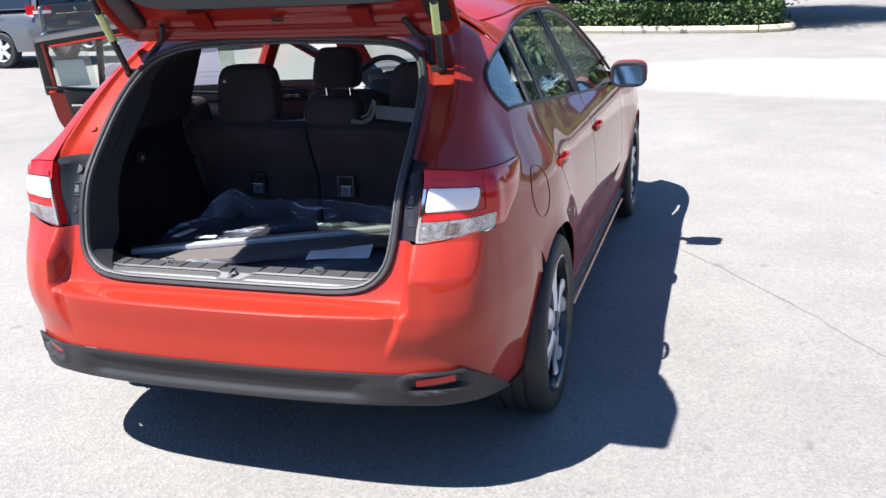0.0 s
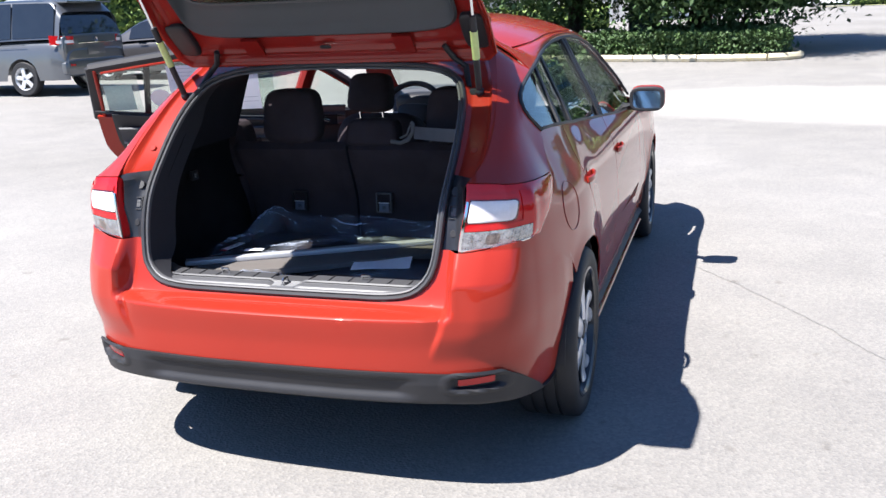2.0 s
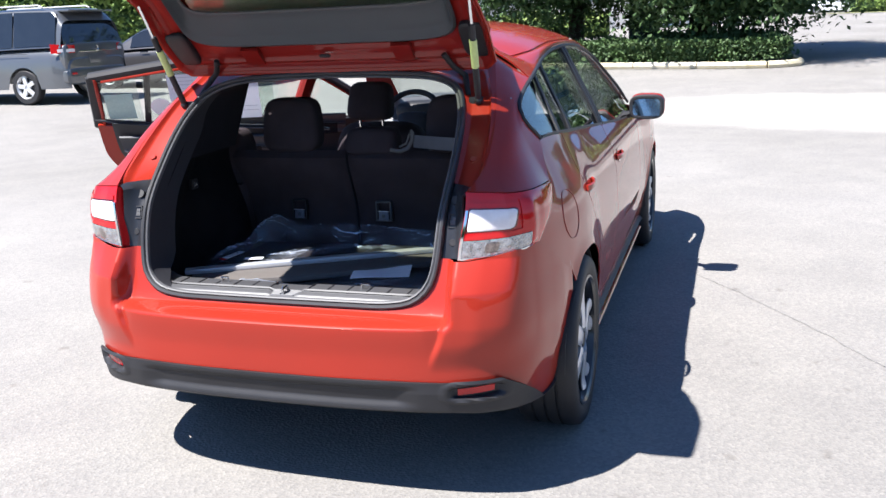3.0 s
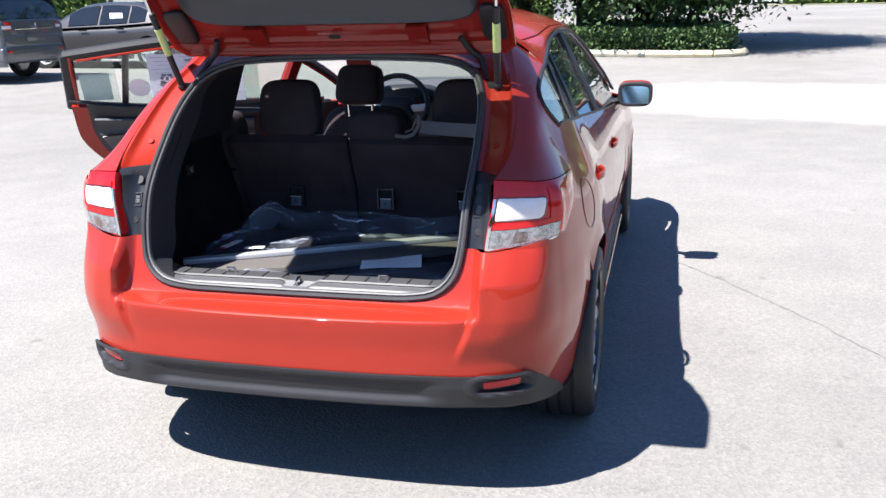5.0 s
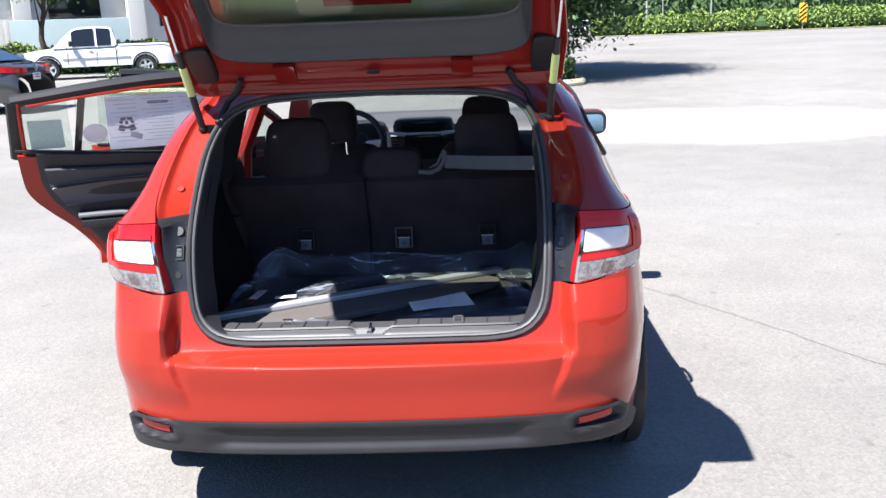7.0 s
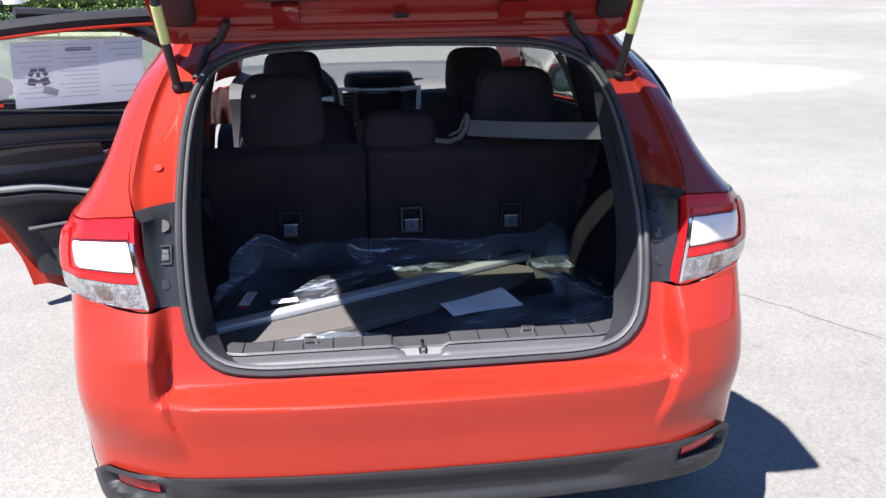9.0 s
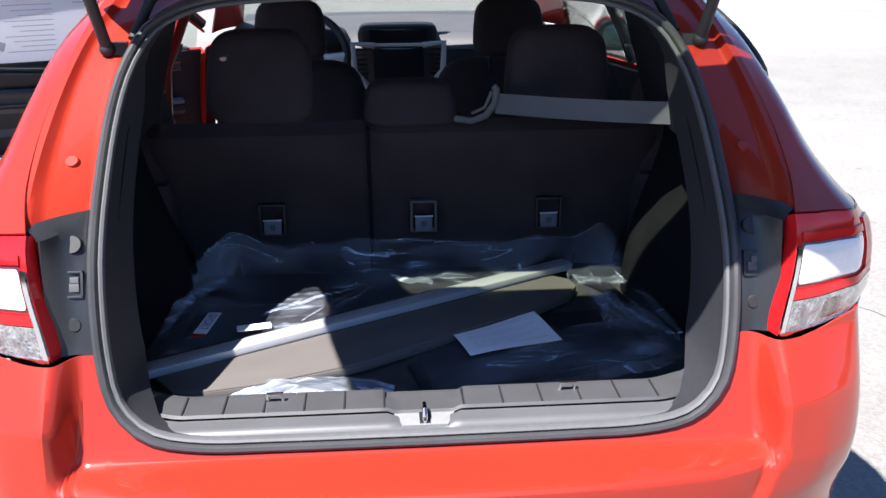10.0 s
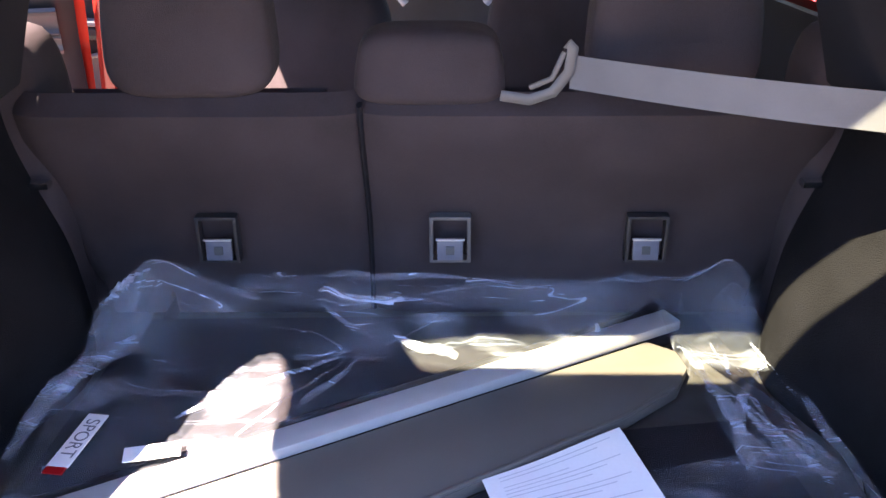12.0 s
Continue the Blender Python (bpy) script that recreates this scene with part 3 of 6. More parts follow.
part("center_post", joined(post(1.80, 1.79), post(1.86, 1.85)), BLACK, rd)
part("belt_trim", belt_line(0.67, 1.82), BLACK, rd)
part("belt_trim", belt_line(1.85, 2.80), BLACK, fd)
part("window_frame", window_edge(0.0, 0.62), BLACK, rd)
part("window_frame", window_edge(0.62, 1.0), BLACK, fd)
part("door_trim_panel", sheet(rear_door_skin(0.075), 20, 14, 0.01), BLACK, rd)
part("door_trim_panel", sheet(front_door_skin(0.075), 20, 14, 0.01), BLACK, fd)
mirror = part("door_mirror", cushion(0.175, 0.105, 0.125, 0.55), BLACK, fd, "black door mirror with a red cap")
mirror.location = (0.925, 2.60, 0.995)
part("mirror_cap", cushion(0.180, 0.085, 0.130, 0.55), RED, mirror).location = (0.0, 0.022, 0.001)
part("mirror_glass", sheet(lambda s, t: Vector((0.855 + 0.14 * s, 2.537 + 0.009 * t - 0.006 * s, 0.948 + 0.095 * t)), 1, 1, 0.004), CHROME, mirror, "silvered mirror glass").matrix_parent_inverse = Matrix.Translation((-0.925, -2.60, -0.995))
part("mirror_rim", tube([(0.924 + 0.078 * math.copysign(abs(math.cos(w)) ** 0.5, math.cos(w)), 2.541, 0.995 + 0.053 * math.copysign(abs(math.sin(w)) ** 0.5, math.sin(w))) for w in np.linspace(0, 2 * math.pi, 32, endpoint=False)], 0.007, 0.010, 6, True), BLACK, mirror).matrix_parent_inverse = Matrix.Translation((-0.925, -2.60, -0.995))
part("mirror_arm", tube([(0.78, 2.68, 0.945), (0.82, 2.65, 0.945), (0.88, 2.61, 0.965)], 0.03, 0.02, 8), BLACK, mirror).matrix_parent_inverse = Matrix.Translation((-0.925, -2.60, -0.995))


DOOR_TRIM = material("door_trim_plastic", (0.016, 0.017, 0.021), 0.55, 0.0, 0.2, 9, 700, 0.25, dist=0.0006)
DOOR_PAD = material("door_pad_vinyl", (0.030, 0.034, 0.044), 0.5, 0.0, 0.15, 9, 700, 0.25, dist=0.0006)
PAD_GREY = material("grey_armrest_vinyl", (0.15, 0.155, 0.165), 0.5, 0.0, 0.1, 9, 700, 0.2, dist=0.0006)


# left-hand doors, swung open about their front edges
def open_door(name, skin, ya, yb, panes, posts, hinge_y, angle, dlo_span):
    turn = Matrix.Translation((-0.80, hinge_y, 0)) @ Matrix.Rotation(radians(-angle), 4, "Z") @ Matrix.Translation((0.80, -hinge_y, 0)) @ MIRROR

    def put(n, bm, mat, parent, label=""):
        return part(n, moved(bm, turn), mat, parent, label)
    d = put(name, sheet(skin(0.0, open_low), 50, 30, 0.055), RED, car, "open red car door with black inner trim")
    inner = sheet(lambda s, t: skin(0.060 + 0.018 * math.sin(math.pi * s) ** 0.3, open_low)(lerp(0.085, 0.97, s), lerp(0.085, 1.0, t)), 40, 30, 0.012)
    put("inner_trim", inner, DOOR_TRIM, d)

    def panel(z0, z1, off, y0=0.10, y1=0.05):
        def fn(s, t):
            z = lerp(z0(s), z1(s), t)
            y = lerp(max(ya, SEAM_R(z) if ya < 1.5 else ya) + y0, yb - y1, s)
            return side(y, z, off - 0.012 * math.sin(math.pi * t) ** 0.5 + 0.012)
        return sheet(fn, 40, 8, -0.010)
    put("upper_pad", panel(lambda s: 0.895 + 0.035 * math.sin(2.6 * s + 0.4), lambda s: 0.985 - 0.03 * s, 0.098), DOOR_PAD, d, "soft dark grey upper door pad")
    put("insert_panel", panel(lambda s: 0.820 + 0.035 * s ** 2, lambda s: 0.880 + 0.035 * math.sin(2.6 * s + 0.4), 0.088), GREYP, d)
    put("pocket", panel(lambda s: 0.46, lambda s: 0.60 + 0.02 * s, 0.105, 0.12, 0.10), DOOR_PAD, d)
    put("pocket_edge", tube([side(lerp(ya + 0.36, yb - 0.10, i / 12), 0.612 + 0.02 * i / 12, 0.118) for i in range(13)], 0.010, 0.008, 8, up=(0, 0, 1)), GREYP, d)
    put("armrest", tube([side(lerp(ya + 0.225, yb - 0.06, i / 12), 0.735 - 0.045 * step(i / 12, 0.25, 0.75), 0.105) for i in range(13)], 0.038, 0.030, 10, up=(0, 0, 1)), DOOR_TRIM, d)
    put("armrest_pad", tube([side(lerp(ya + 0.215, yb - 0.06, i / 14), 0.768 - 0.050 * step(i / 14, 0.25, 0.75), 0.108) for i in range(15)], 0.036, 0.013, 10, up=(0, 0, 1)), PAD_GREY, d, "grey padded armrest")
    put("handle_cup", panel(lambda s: 0.845, lambda s: 0.900, 0.1005, 0.62 if ya < 1.5 else 0.68, 0.10), PILLAR, d)
    put("pull_handle", tube([side(yb - 0.24 + 0.010 * i, 0.868 + 0.010 * math.sin(i / 3), 0.112) for i in range(10)], 0.005, 0.010, 8), CHROME, d)
    put("belt_trim", joined(belt_line(ya, yb, 0.02), belt_line(ya, yb, 0.055)), BLACK, d)
    put("frame_inner", tube([dlo(lerp(dlo_span[0] + 0.022, dlo_span[1], i / 40), 0.040) + Vector((0, 0, -0.020)) for i in range(41)], 0.005, 0.006, 6), RED, d)
    put("window_frame", tube([dlo(lerp(dlo_span[0], dlo_span[1], i / 40), 0.022) + Vector((0, 0, 0.008)) for i in range(41)], 0.026, 0.026, 8), BLACK, d)
    for a, b in panes:
        put("door_glass", sheet(pane(a, b, 0.024), 20, 10, 0.004), GLASS, d).visible_shadow = False
    for a, b in posts:
        put("window_post", post(a, b, 0.02), BLACK, d)
    return d, put


S_DOOR = max(i / 400 for i in range(401) if DLO(i / 400).y <= 0.945)
left_rear, put_lr = open_door("rear_door", rear_door_skin, 0.92, 1.81, ((0.945, 1.15), (1.18, 1.80)), ((1.165, 1.215),), 1.865, 67, (S_DOOR, 0.60))
left_front, put_lf = open_door("front_door", front_door_skin, 1.86, 2.80, ((1.87, 2.84),), (), 2.91, 58, (0.60, 0.98))
put_lr("frame_rear_edge", tube([side(lerp(0.925, 0.945, i / 10), lerp(1.04, DLO(S_DOOR).z + 0.01, i / 10), 0.012) for i in range(11)], 0.030, 0.020, 8), BLACK, left_rear)
put_lr("frame_rear_inner", tube([side(lerp(0.955, 0.965, i / 10), lerp(1.03, DLO(S_DOOR).z, i / 10), 0.042) for i in range(11)], 0.009, 0.008, 8), RED, left_rear)
sticker = put_lr("window_sheet", sheet(lambda s, t: side(lerp(1.30, 1.73, s), lerp(1.05, 1.283, t), 0.030), 6, 4, 0.001), THIN_PAPER, left_rear, "white printed window sheet")
for c0, c1, n in ((0.03, 0.30, 9), (0.35, 0.66, 13), (0.71, 0.97, 11)):
    for k in range(n):
        if c0 < 0.1 and 2 < k < 7:
            continue
        v = 0.06 + 0.86 * k / n
        w = c1 - (c1 - c0) * 0.3 * ((k * 7) % 3) / 2
        put_lr("text_bar", sheet(lambda s, t: side(lerp(1.30, 1.73, 1 - lerp(c0, w, s)), lerp(1.05, 1.283, 1 - v - 0.010 * t), 0.0325), 2, 1, 0.0005), FAINT, sticker)
def on_sheet(q, v, w, h, turn=0.0):
    """A printed patch on the window sheet, q and v from its top corner."""
    c, n = math.cos(turn), math.sin(turn)
    return sheet(lambda s, t: side(lerp(1.30, 1.73, q) - ((s - 0.5) * w * c - (t - 0.5) * h * n), lerp(1.283, 1.05, v) + (s - 0.5) * w * n + (t - 0.5) * h * c, 0.0325), 3, 2, 0.0005)


for q, v, w, h, turn in ((0.135, 0.47, 0.014, 0.022, 0.5), (0.155, 0.42, 0.022, 0.010, 0.0), (0.215, 0.42, 0.022, 0.010, 0.0), (0.235, 0.47, 0.014, 0.022, -0.5),
                         (0.135, 0.60, 0.026, 0.026, 0.3), (0.185, 0.60, 0.040, 0.012, 0.0), (0.235, 0.60, 0.026, 0.026, -0.3), (0.185, 0.50, 0.012, 0.016, 0.0)):
    put_lr("drawing_part", on_sheet(q, v, w, h, turn), INK, sticker)
put_lr("drawing_part", on_sheet(0.27, 0.76, 0.050, 0.026, 0.35), FAINT, sticker)
put_lr("heading_bar", on_sheet(0.50, 0.135, 0.085, 0.012), INK, sticker)
put_lr("round_sticker", sheet(lambda s, t: side(1.247 + 0.050 * t * math.cos(2 * math.pi * s), 1.128 + 0.042 * t * math.sin(2 * math.pi * s), 0.031), 28, 3, 0.001), PAPER, left_rear, "plain white round sticker")
put_lr("tint_sheet", sheet(lambda s, t: side(lerp(0.985, 1.12, s), lerp(1.075, 1.20, t), 0.031), 4, 4, 0.001), material("grey_green_sheet", (0.42, 0.58, 0.55), 0.5, alpha=0.75), left_rear)
put_lr("oval_sticker", sheet(lambda s, t: side(1.07 + 0.03 * t * math.cos(2 * math.pi * s), 1.055 + 0.012 * t * math.sin(2 * math.pi * s), 0.032), 16, 2, 0.001), INK, left_rear)


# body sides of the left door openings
part("center_pillar", tube([(-0.80, 1.84, 0.22), (-0.80, 1.84, 0.6), (-0.765, 1.83, 1.0), (-0.65, 1.82, 1.25), (-0.60, 1.81, 1.36)], 0.05, 0.035, 10, up=(1, 0, 0)), RED_SHADED, car)
part("opening_sill", box(-0.86, 1.0, 0.19, -0.66, 2.9, 0.335, 0.03), RED_SHADED, car)
part("opening_rear_jamb", sheet(lambda s, t: Vector((-lerp(0.842 - INSET(lerp(0.3, 1.28, t)), 0.76 - 0.95 * max(0.0, INSET(lerp(0.3, 1.28, t)) - 0.01), s), SEAM_R(min(lerp(0.3, 1.28, t), 1.08)) - 0.012 - 0.03 * s, lerp(0.3, 1.28, t))), 8, 20, 0.01), RED_SHADED, car)
part("door_opening_seal", tube([(-(0.80 - INSET(z)), SEAM_R(min(z, 1.08)) + 0.0, z) for z in np.linspace(0.35, 1.27, 20)], 0.012, 0.012, 8), SEAL, car)

# windscreen, bonnet and nose
def screen(s, t):
    y, z = lerp(ROOF_END, 3.44, t), lerp(1.425, 0.985, t)
    w = lerp(0.56, 0.70, t)
    x = lerp(-w, w, s)
    return Vector((x, y - 0.20 * (x / w) ** 2 * t, z - 0.095 * abs(x / w) ** 2.6 * (1 - t)))


part("windscreen", sheet(screen, 30, 20, 0.005), GLASS, car).visible_shadow = False
S_FRONT = max(i / 400 for i in range(401) if DLO(i / 400).y <= 2.25)
both("front_pillar", lambda: sheet(lambda s, t: dlo(lerp(S_FRONT, 1.0, s)).lerp(screen(1.0, s), t) + Vector((0.008 * math.sin(math.pi * t), 0, 0.006 * math.sin(math.pi * t))), 30, 8, 0.006), RED)


def bonnet(s, t):
    y = lerp(3.46, 4.34, t)
    w = lerp(0.835, 0.74, t)
    x = lerp(-w, w, s)
    return Vector((x, y - 0.25 * (x / w) ** 2 * t, lerp(0.955, 0.74, t ** 1.3) - 0.06 * (x / w) ** 4))


part("bonnet", sheet(bonnet, 30, 24, 0.006), RED, car)


def nose(s, t):
    x = lerp(-0.80, 0.80, s)
    k = abs(x / 0.80)
    z = lerp(0.20, 0.77, t)
    return Vector((x, 4.46 - 0.42 * k ** 2.6 - 0.10 * step(t, 0.6, 1.0) - 0.05 * (1 - step(t, 0, 0.2)), z))


part("front_bumper", sheet(nose, 40, 20, 0.01), RED, car)
part("front_grille", sheet(lambda s, t: nose(lerp(0.25, 0.75, s), lerp(0.55, 0.85, t)) + Vector((0, 0.008, 0)), 20, 6, 0.006), BLACK, car)
both("headlamp", lambda: sheet(lambda s, t: nose(lerp(0.80, 0.97, s), lerp(0.68, 0.95, t)) + Vector((0.0, 0.01, 0)), 10, 6, 0.006), LAMPCLEAR)
part("underbody", box(-0.58, 0.60, 0.20, 0.58, 4.2, 0.26, 0.02), BLACK, car)


def liner(c):
    return sheet(lambda s, t: Vector((lerp(0.868 if c > 2 else 0.850, 0.58, t), c + 0.350 * math.cos(math.pi * s), 0.318 + 0.350 * math.sin(math.pi * s))), 24, 4, 0.004)


for c in (AXLE_R, AXLE_F):
    both("wheel_arch_liner", lambda: liner(c), BLACK)


# wheels
def wheel_parts(x, y, sgn):
    w = part("wheel", tyre(), RUBBER, car, "low-profile tyre on a machined five-spoke alloy rim")
    w.matrix_basis = pose(x, y, WHEEL_R) @ Matrix.Diagonal((sgn, 1, 1, 1))
    r = part("rim", rim_ring(), RIMDARK, w)
    for k in range(5):
        part("spoke", spoke(72 * k + 8), RIM, w)
        part("spoke_side", spoke_dark(72 * k + 8), RIMDARK, w)
    part("hub_cap", lathe([(0.0, 0.094), (0.028, 0.094), (0.033, 0.085), (0.034, 0.05)], 24), BLACK, w)
    part("brake_disc", lathe([(0.0, 0.0), (0.14, 0.0), (0.14, 0.02), (0.0, 0.02)], 32), ALU, w)


def tyre():
    prof = [(0.236, -0.10), (0.262, -0.112), (0.296, -0.108), (0.311, -0.095), (0.316, -0.075)]
    for g in (-0.045, 0.0, 0.045):
        prof += [(0.3165, g - 0.014), (0.3165, g - 0.006), (0.309, g - 0.004), (0.309, g + 0.004), (0.3165, g + 0.006), (0.3165, g + 0.014)]
    prof += [(0.316, 0.075), (0.311, 0.095), (0.296, 0.108), (0.262, 0.112), (0.236, 0.10), (0.232, 0.08), (0.232, -0.08), (0.236, -0.10)]
    return lathe(prof, 72)


def rim_ring():
    return lathe([(0.238, 0.098), (0.240, 0.106), (0.232, 0.108), (0.222, 0.100), (0.214, 0.06), (0.205, -0.08), (0.212, -0.08), (0.222, 0.055), (0.232, 0.09), (0.238, 0.098)], 64)


def spoke(deg):
    def one(lean, wide):
        def fn(s, t):
            r = lerp(0.045, 0.226, t)
            a = radians(deg) + lean * (t ** 1.4) * 0.20
            half = lerp(0.030, wide, t)
            q = (2 * s - 1) * half
            x = 0.086 - 0.016 * math.sin(math.pi * t * 0.5) ** 2 + 0.012 * t ** 6 - 0.005 * abs(2 * s - 1) ** 3
            return Vector((x, r * math.cos(a) - q * math.sin(a), r * math.sin(a) + q * math.cos(a)))
        return sheet(fn, 8, 14, 0.012)
    return joined(one(-1, 0.023), one(1, 0.023))


def spoke_dark(deg):
    def fn(s, t):
        r = lerp(0.06, 0.222, t)
        a = radians(deg)
        q = (2 * s - 1) * lerp(0.034, 0.075, t)
        return Vector((0.058, r * math.cos(a) - q * math.sin(a), r * math.sin(a) + q * math.cos(a)))
    return sheet(fn, 4, 6, 0.02)


for x, y, g in ((0.765, AXLE_R, 1), (-0.765, AXLE_R, -1), (0.77, AXLE_F, 1), (-0.77, AXLE_F, -1)):
    wheel_parts(x, y, g)


# tail lamps
def lamp_low(k):
    return lerp(0.787, 0.812, step(k, 0.0, 0.62)) if k < 0.62 else lerp(0.812, 0.945, (k - 0.62) / 0.38)


def lamp_high(k):
    return lerp(0.987, 0.961, k)


def lamp(k0, k1, v0, v1, off, wob=0.0):
    def fn(s, t):
        k = lerp(k0, k1, s)
        z = lerp(lamp_low(k), lamp_high(k), lerp(v0, v1, t))
        tall = min(1.0, (lamp_high(k) - lamp_low(k)) / 0.14)
        pillow = 0.010 * tall * math.sin(math.pi * lerp(v0, v1, t)) ** 0.6
        v = lerp(v0, v1, t)
        ridge = 0.010 * math.exp(-((k - 0.50) / 0.07) ** 2) * (1 - step(v, 0.80, 1.0)) * step(v, 0.0, 0.12)
        return rear(lerp(u_x(lerp(0.588, 0.614, step(z, 0.785, 0.98))), U_TIP, k), z, off * (0.4 + 0.6 * tall) - pillow - ridge)
    return fn


def add_lamp(flip):
    def put(n, bm, mat, parent, label=""):
        return part(n, moved(bm, MIRROR) if flip else bm, mat, parent, label)
    body = put("tail_lamp", sheet(lamp(0.0, 1.0, 0.0, 1.0, -0.004), 50, 24, 0.05), LAMPRED, car, "red tail lamp with white and clear lenses")
    def lens(k0, k1, v0, v1, off, lean):
        """A lens with rounded corners and a leaning outer edge."""
        def fn(s, t):
            q = 0.12 * (1 - (1 - abs(2 * t - 1) ** 6) ** 0.5)
            return lamp(0, 1, 0, 1, off - 0.003 * math.sin(math.pi * s) ** 0.4 * math.sin(math.pi * t) ** 0.4)(lerp(k0 + 0.2 * q * (k1 - k0), lerp(k1 - lean, k1, t) - 0.8 * q * (k1 - k0), s), lerp(v0, v1, t))
        return sheet(fn, 28, 20, 0.006)
    put("lens_bezel", lens(0.018, 0.385, 0.415, 0.775, -0.0050, 0.03), LAMPDARK, body)
    put("white_lens", lens(0.026, 0.370, 0.435, 0.755, -0.0065, 0.035), LAMPWHITE, body)
    put("light_guide", sheet(lamp(0.02, 0.365, 0.790, 0.860, -0.0080), 24, 4, 0.005), LAMPRED, body)
    put("outer_lens", sheet(lamp(0.40, 0.50, 0.330, 0.90, -0.0075), 10, 14, 0.005), LAMPRED, body)
    put("lens_divider", sheet(lamp(0.02, 0.48, 0.310, 0.395, -0.0080), 24, 5, 0.006), LAMPRED, body)
    put("clear_lens", sheet(lamp(0.015, 0.475, 0.035, 0.300, -0.0085), 30, 10, 0.006), LAMPCLEAR, body)
    put("lamp_rim", sheet(lamp(0.0, 0.50, 0.0, 0.035, -0.0100), 30, 2, 0.006), CHROME, body)
    put("lamp_rim", sheet(lamp(0.0, 0.015, 0.0, 0.75, -0.0100), 2, 20, 0.006), CHROME, body)
    # dark patch painted for the shade inside the clear lens
    put("bulb_reflector", lens(0.14, 0.24, 0.07, 0.27, -0.0070, 0.01), LAMPDIM, body)
    return body


add_lamp(False)
add_lamp(True)


# black lamp pockets between the opening and the lamps
def pocket(s, t):
    z = lerp(0.785, 0.994, t)
    a, b = loop(s_at(z), 0.018, -0.002), rear(U_IN, z, 0.012)
    if t > 0.9:
        b = b.lerp(EDGE(0.0) + Vector((0, 0.01, 0)), (t - 0.9) / 0.1)
    p = a.lerp(b, s)
    p.y += 0.018 * math.sin(math.pi * s) ** 2 * 0.5
    return p


pk = both("lamp_pocket", lambda: sheet(pocket, 14, 20, 0.006), material("satin_black_plastic", (0.020, 0.021, 0.025), 0.30, 0.0, 0.15, 9, 500, 0.1, dist=0.0004), label="black plastic lamp pocket")
for sg, ob in ((1, pk[0]), (-1, pk[1])):
    def on(s, t):
        p, q = pocket(s, t), pocket(s, min(t + 0.05, 1.0)) - pocket(s, t - 0.05)
        return pose(sg * p.x, p.y, p.z, -math.degrees(math.atan2(q.y, q.z)))
    part("latch_socket", moved(joined(box(-0.017, -0.003, -0.022, -0.013, 0.006, 0.022, 0.001), box(0.013, -0.003, -0.022, 0.017, 0.006, 0.022, 0.001), box(-0.017, -0.003, 0.018, 0.017, 0.006, 0.022, 0.001), box(-0.017, -0.003, -0.022, 0.017, 0.006, -0.018, 0.001)), on(0.42, 0.52)), BLACK, ob)
    part("latch_clip", moved(joined(box(-0.010, -0.002, -0.012, 0.010, 0.004, 0.002, 0.001), box(-0.004, -0.003, 0.002, 0.010, 0.004, 0.012, 0.001)), on(0.42, 0.52)), GREYP, ob)
    part("rubber_stop", moved(lathe([(0.0, -0.0022), (0.014, -0.0022), (0.0155, 0.0), (0.0155, 0.01)], 24, "y"), on(0.42, 0.80)), BLACK, ob)
    part("rubber_stop", moved(lathe([(0.0, -0.0022), (0.010, -0.0022), (0.0115, 0.0), (0.0115, 0.01)], 24, "y"), on(0.45, 0.22)), BLACK, ob)
BUMP = pillar(0.10, 0.55)
both("pillar_bump_stop", lambda: moved(lathe([(0.0, -0.004), (0.010, -0.004), (0.0125, 0.0), (0.013, 0.01)], 24, "y"), pose(BUMP.x, BUMP.y, BUMP.z, -48)), RED)

# opening seal and its inner lining
part("opening_seal", tube(loop_ring(60, 0.011, -0.012), 0.009, 0.013, 10, True, up=(0, 1, 0)), SEAL, car, "black rubber weatherstrip")
part("seal_lip", tube(loop_ring(60, -0.002, -0.010), 0.005, 0.009, 8, True, up=(0, 1, 0)), material("grey_seal_lip", (0.095, 0.095, 0.10), 0.5), car)


RING = loop_ring(60, -0.004, -0.004)


def jamb(s, t):
    p = RING[int(round(s * 120)) % 120].copy()
    top = step(p.z, 1.10, 1.26)
    deep = lerp(0.10, 0.05, top) * step(p.z, 0.66, 0.74) + 0.03
    close = lerp(0.014, -0.010, top) * step(abs(p.x), 0.30, 0.48)
    return p + Vector((-math.copysign(close, p.x) * t, deep * t, 0.012 * top * t - 0.012 * t * (p.z < 0.68)))


part("opening_lining", sheet(jamb, 120, 6, 0.003), material("lining_plastic", (0.026, 0.026, 0.031), 0.6, spec=0.3), car)


# ---- tailgate, raised ----
PROFILE = path3((0, 0.665, 1.325), (0, 0.53, 1.45), (0, 0.38, 1.592), (0, 0.27, 1.655), (0, 0.05, 1.70), (0, -0.20, 1.735))
GATE_LEN = 0.99


def gate(x, a, d):
    """A point of the tailgate: a metres from its hinged end towards its lower edge, d metres out of its inner face."""
    k = a / GATE_LEN
    p, q = PROFILE(k), PROFILE(min(k + 0.01, 1)) - PROFILE(max(k - 0.01, 0))
    n = Vector((0, q.z, -q.y)).normalized()
    if k < 0 or k > 1:
        p = p + q.normalized() * (a if k < 0 else a - GATE_LEN)
    return p + n * d + Vector((x, 0, 0))


def gate_pose(x, a, d):
    o, e = gate(0, a, d), gate(0, a + 0.02, d)
    return Matrix.Translation(gate(x, a, d)) @ Matrix.Rotation(math.atan2(e.z - o.z, -(e.y - o.y)) * -1, 4, "X")


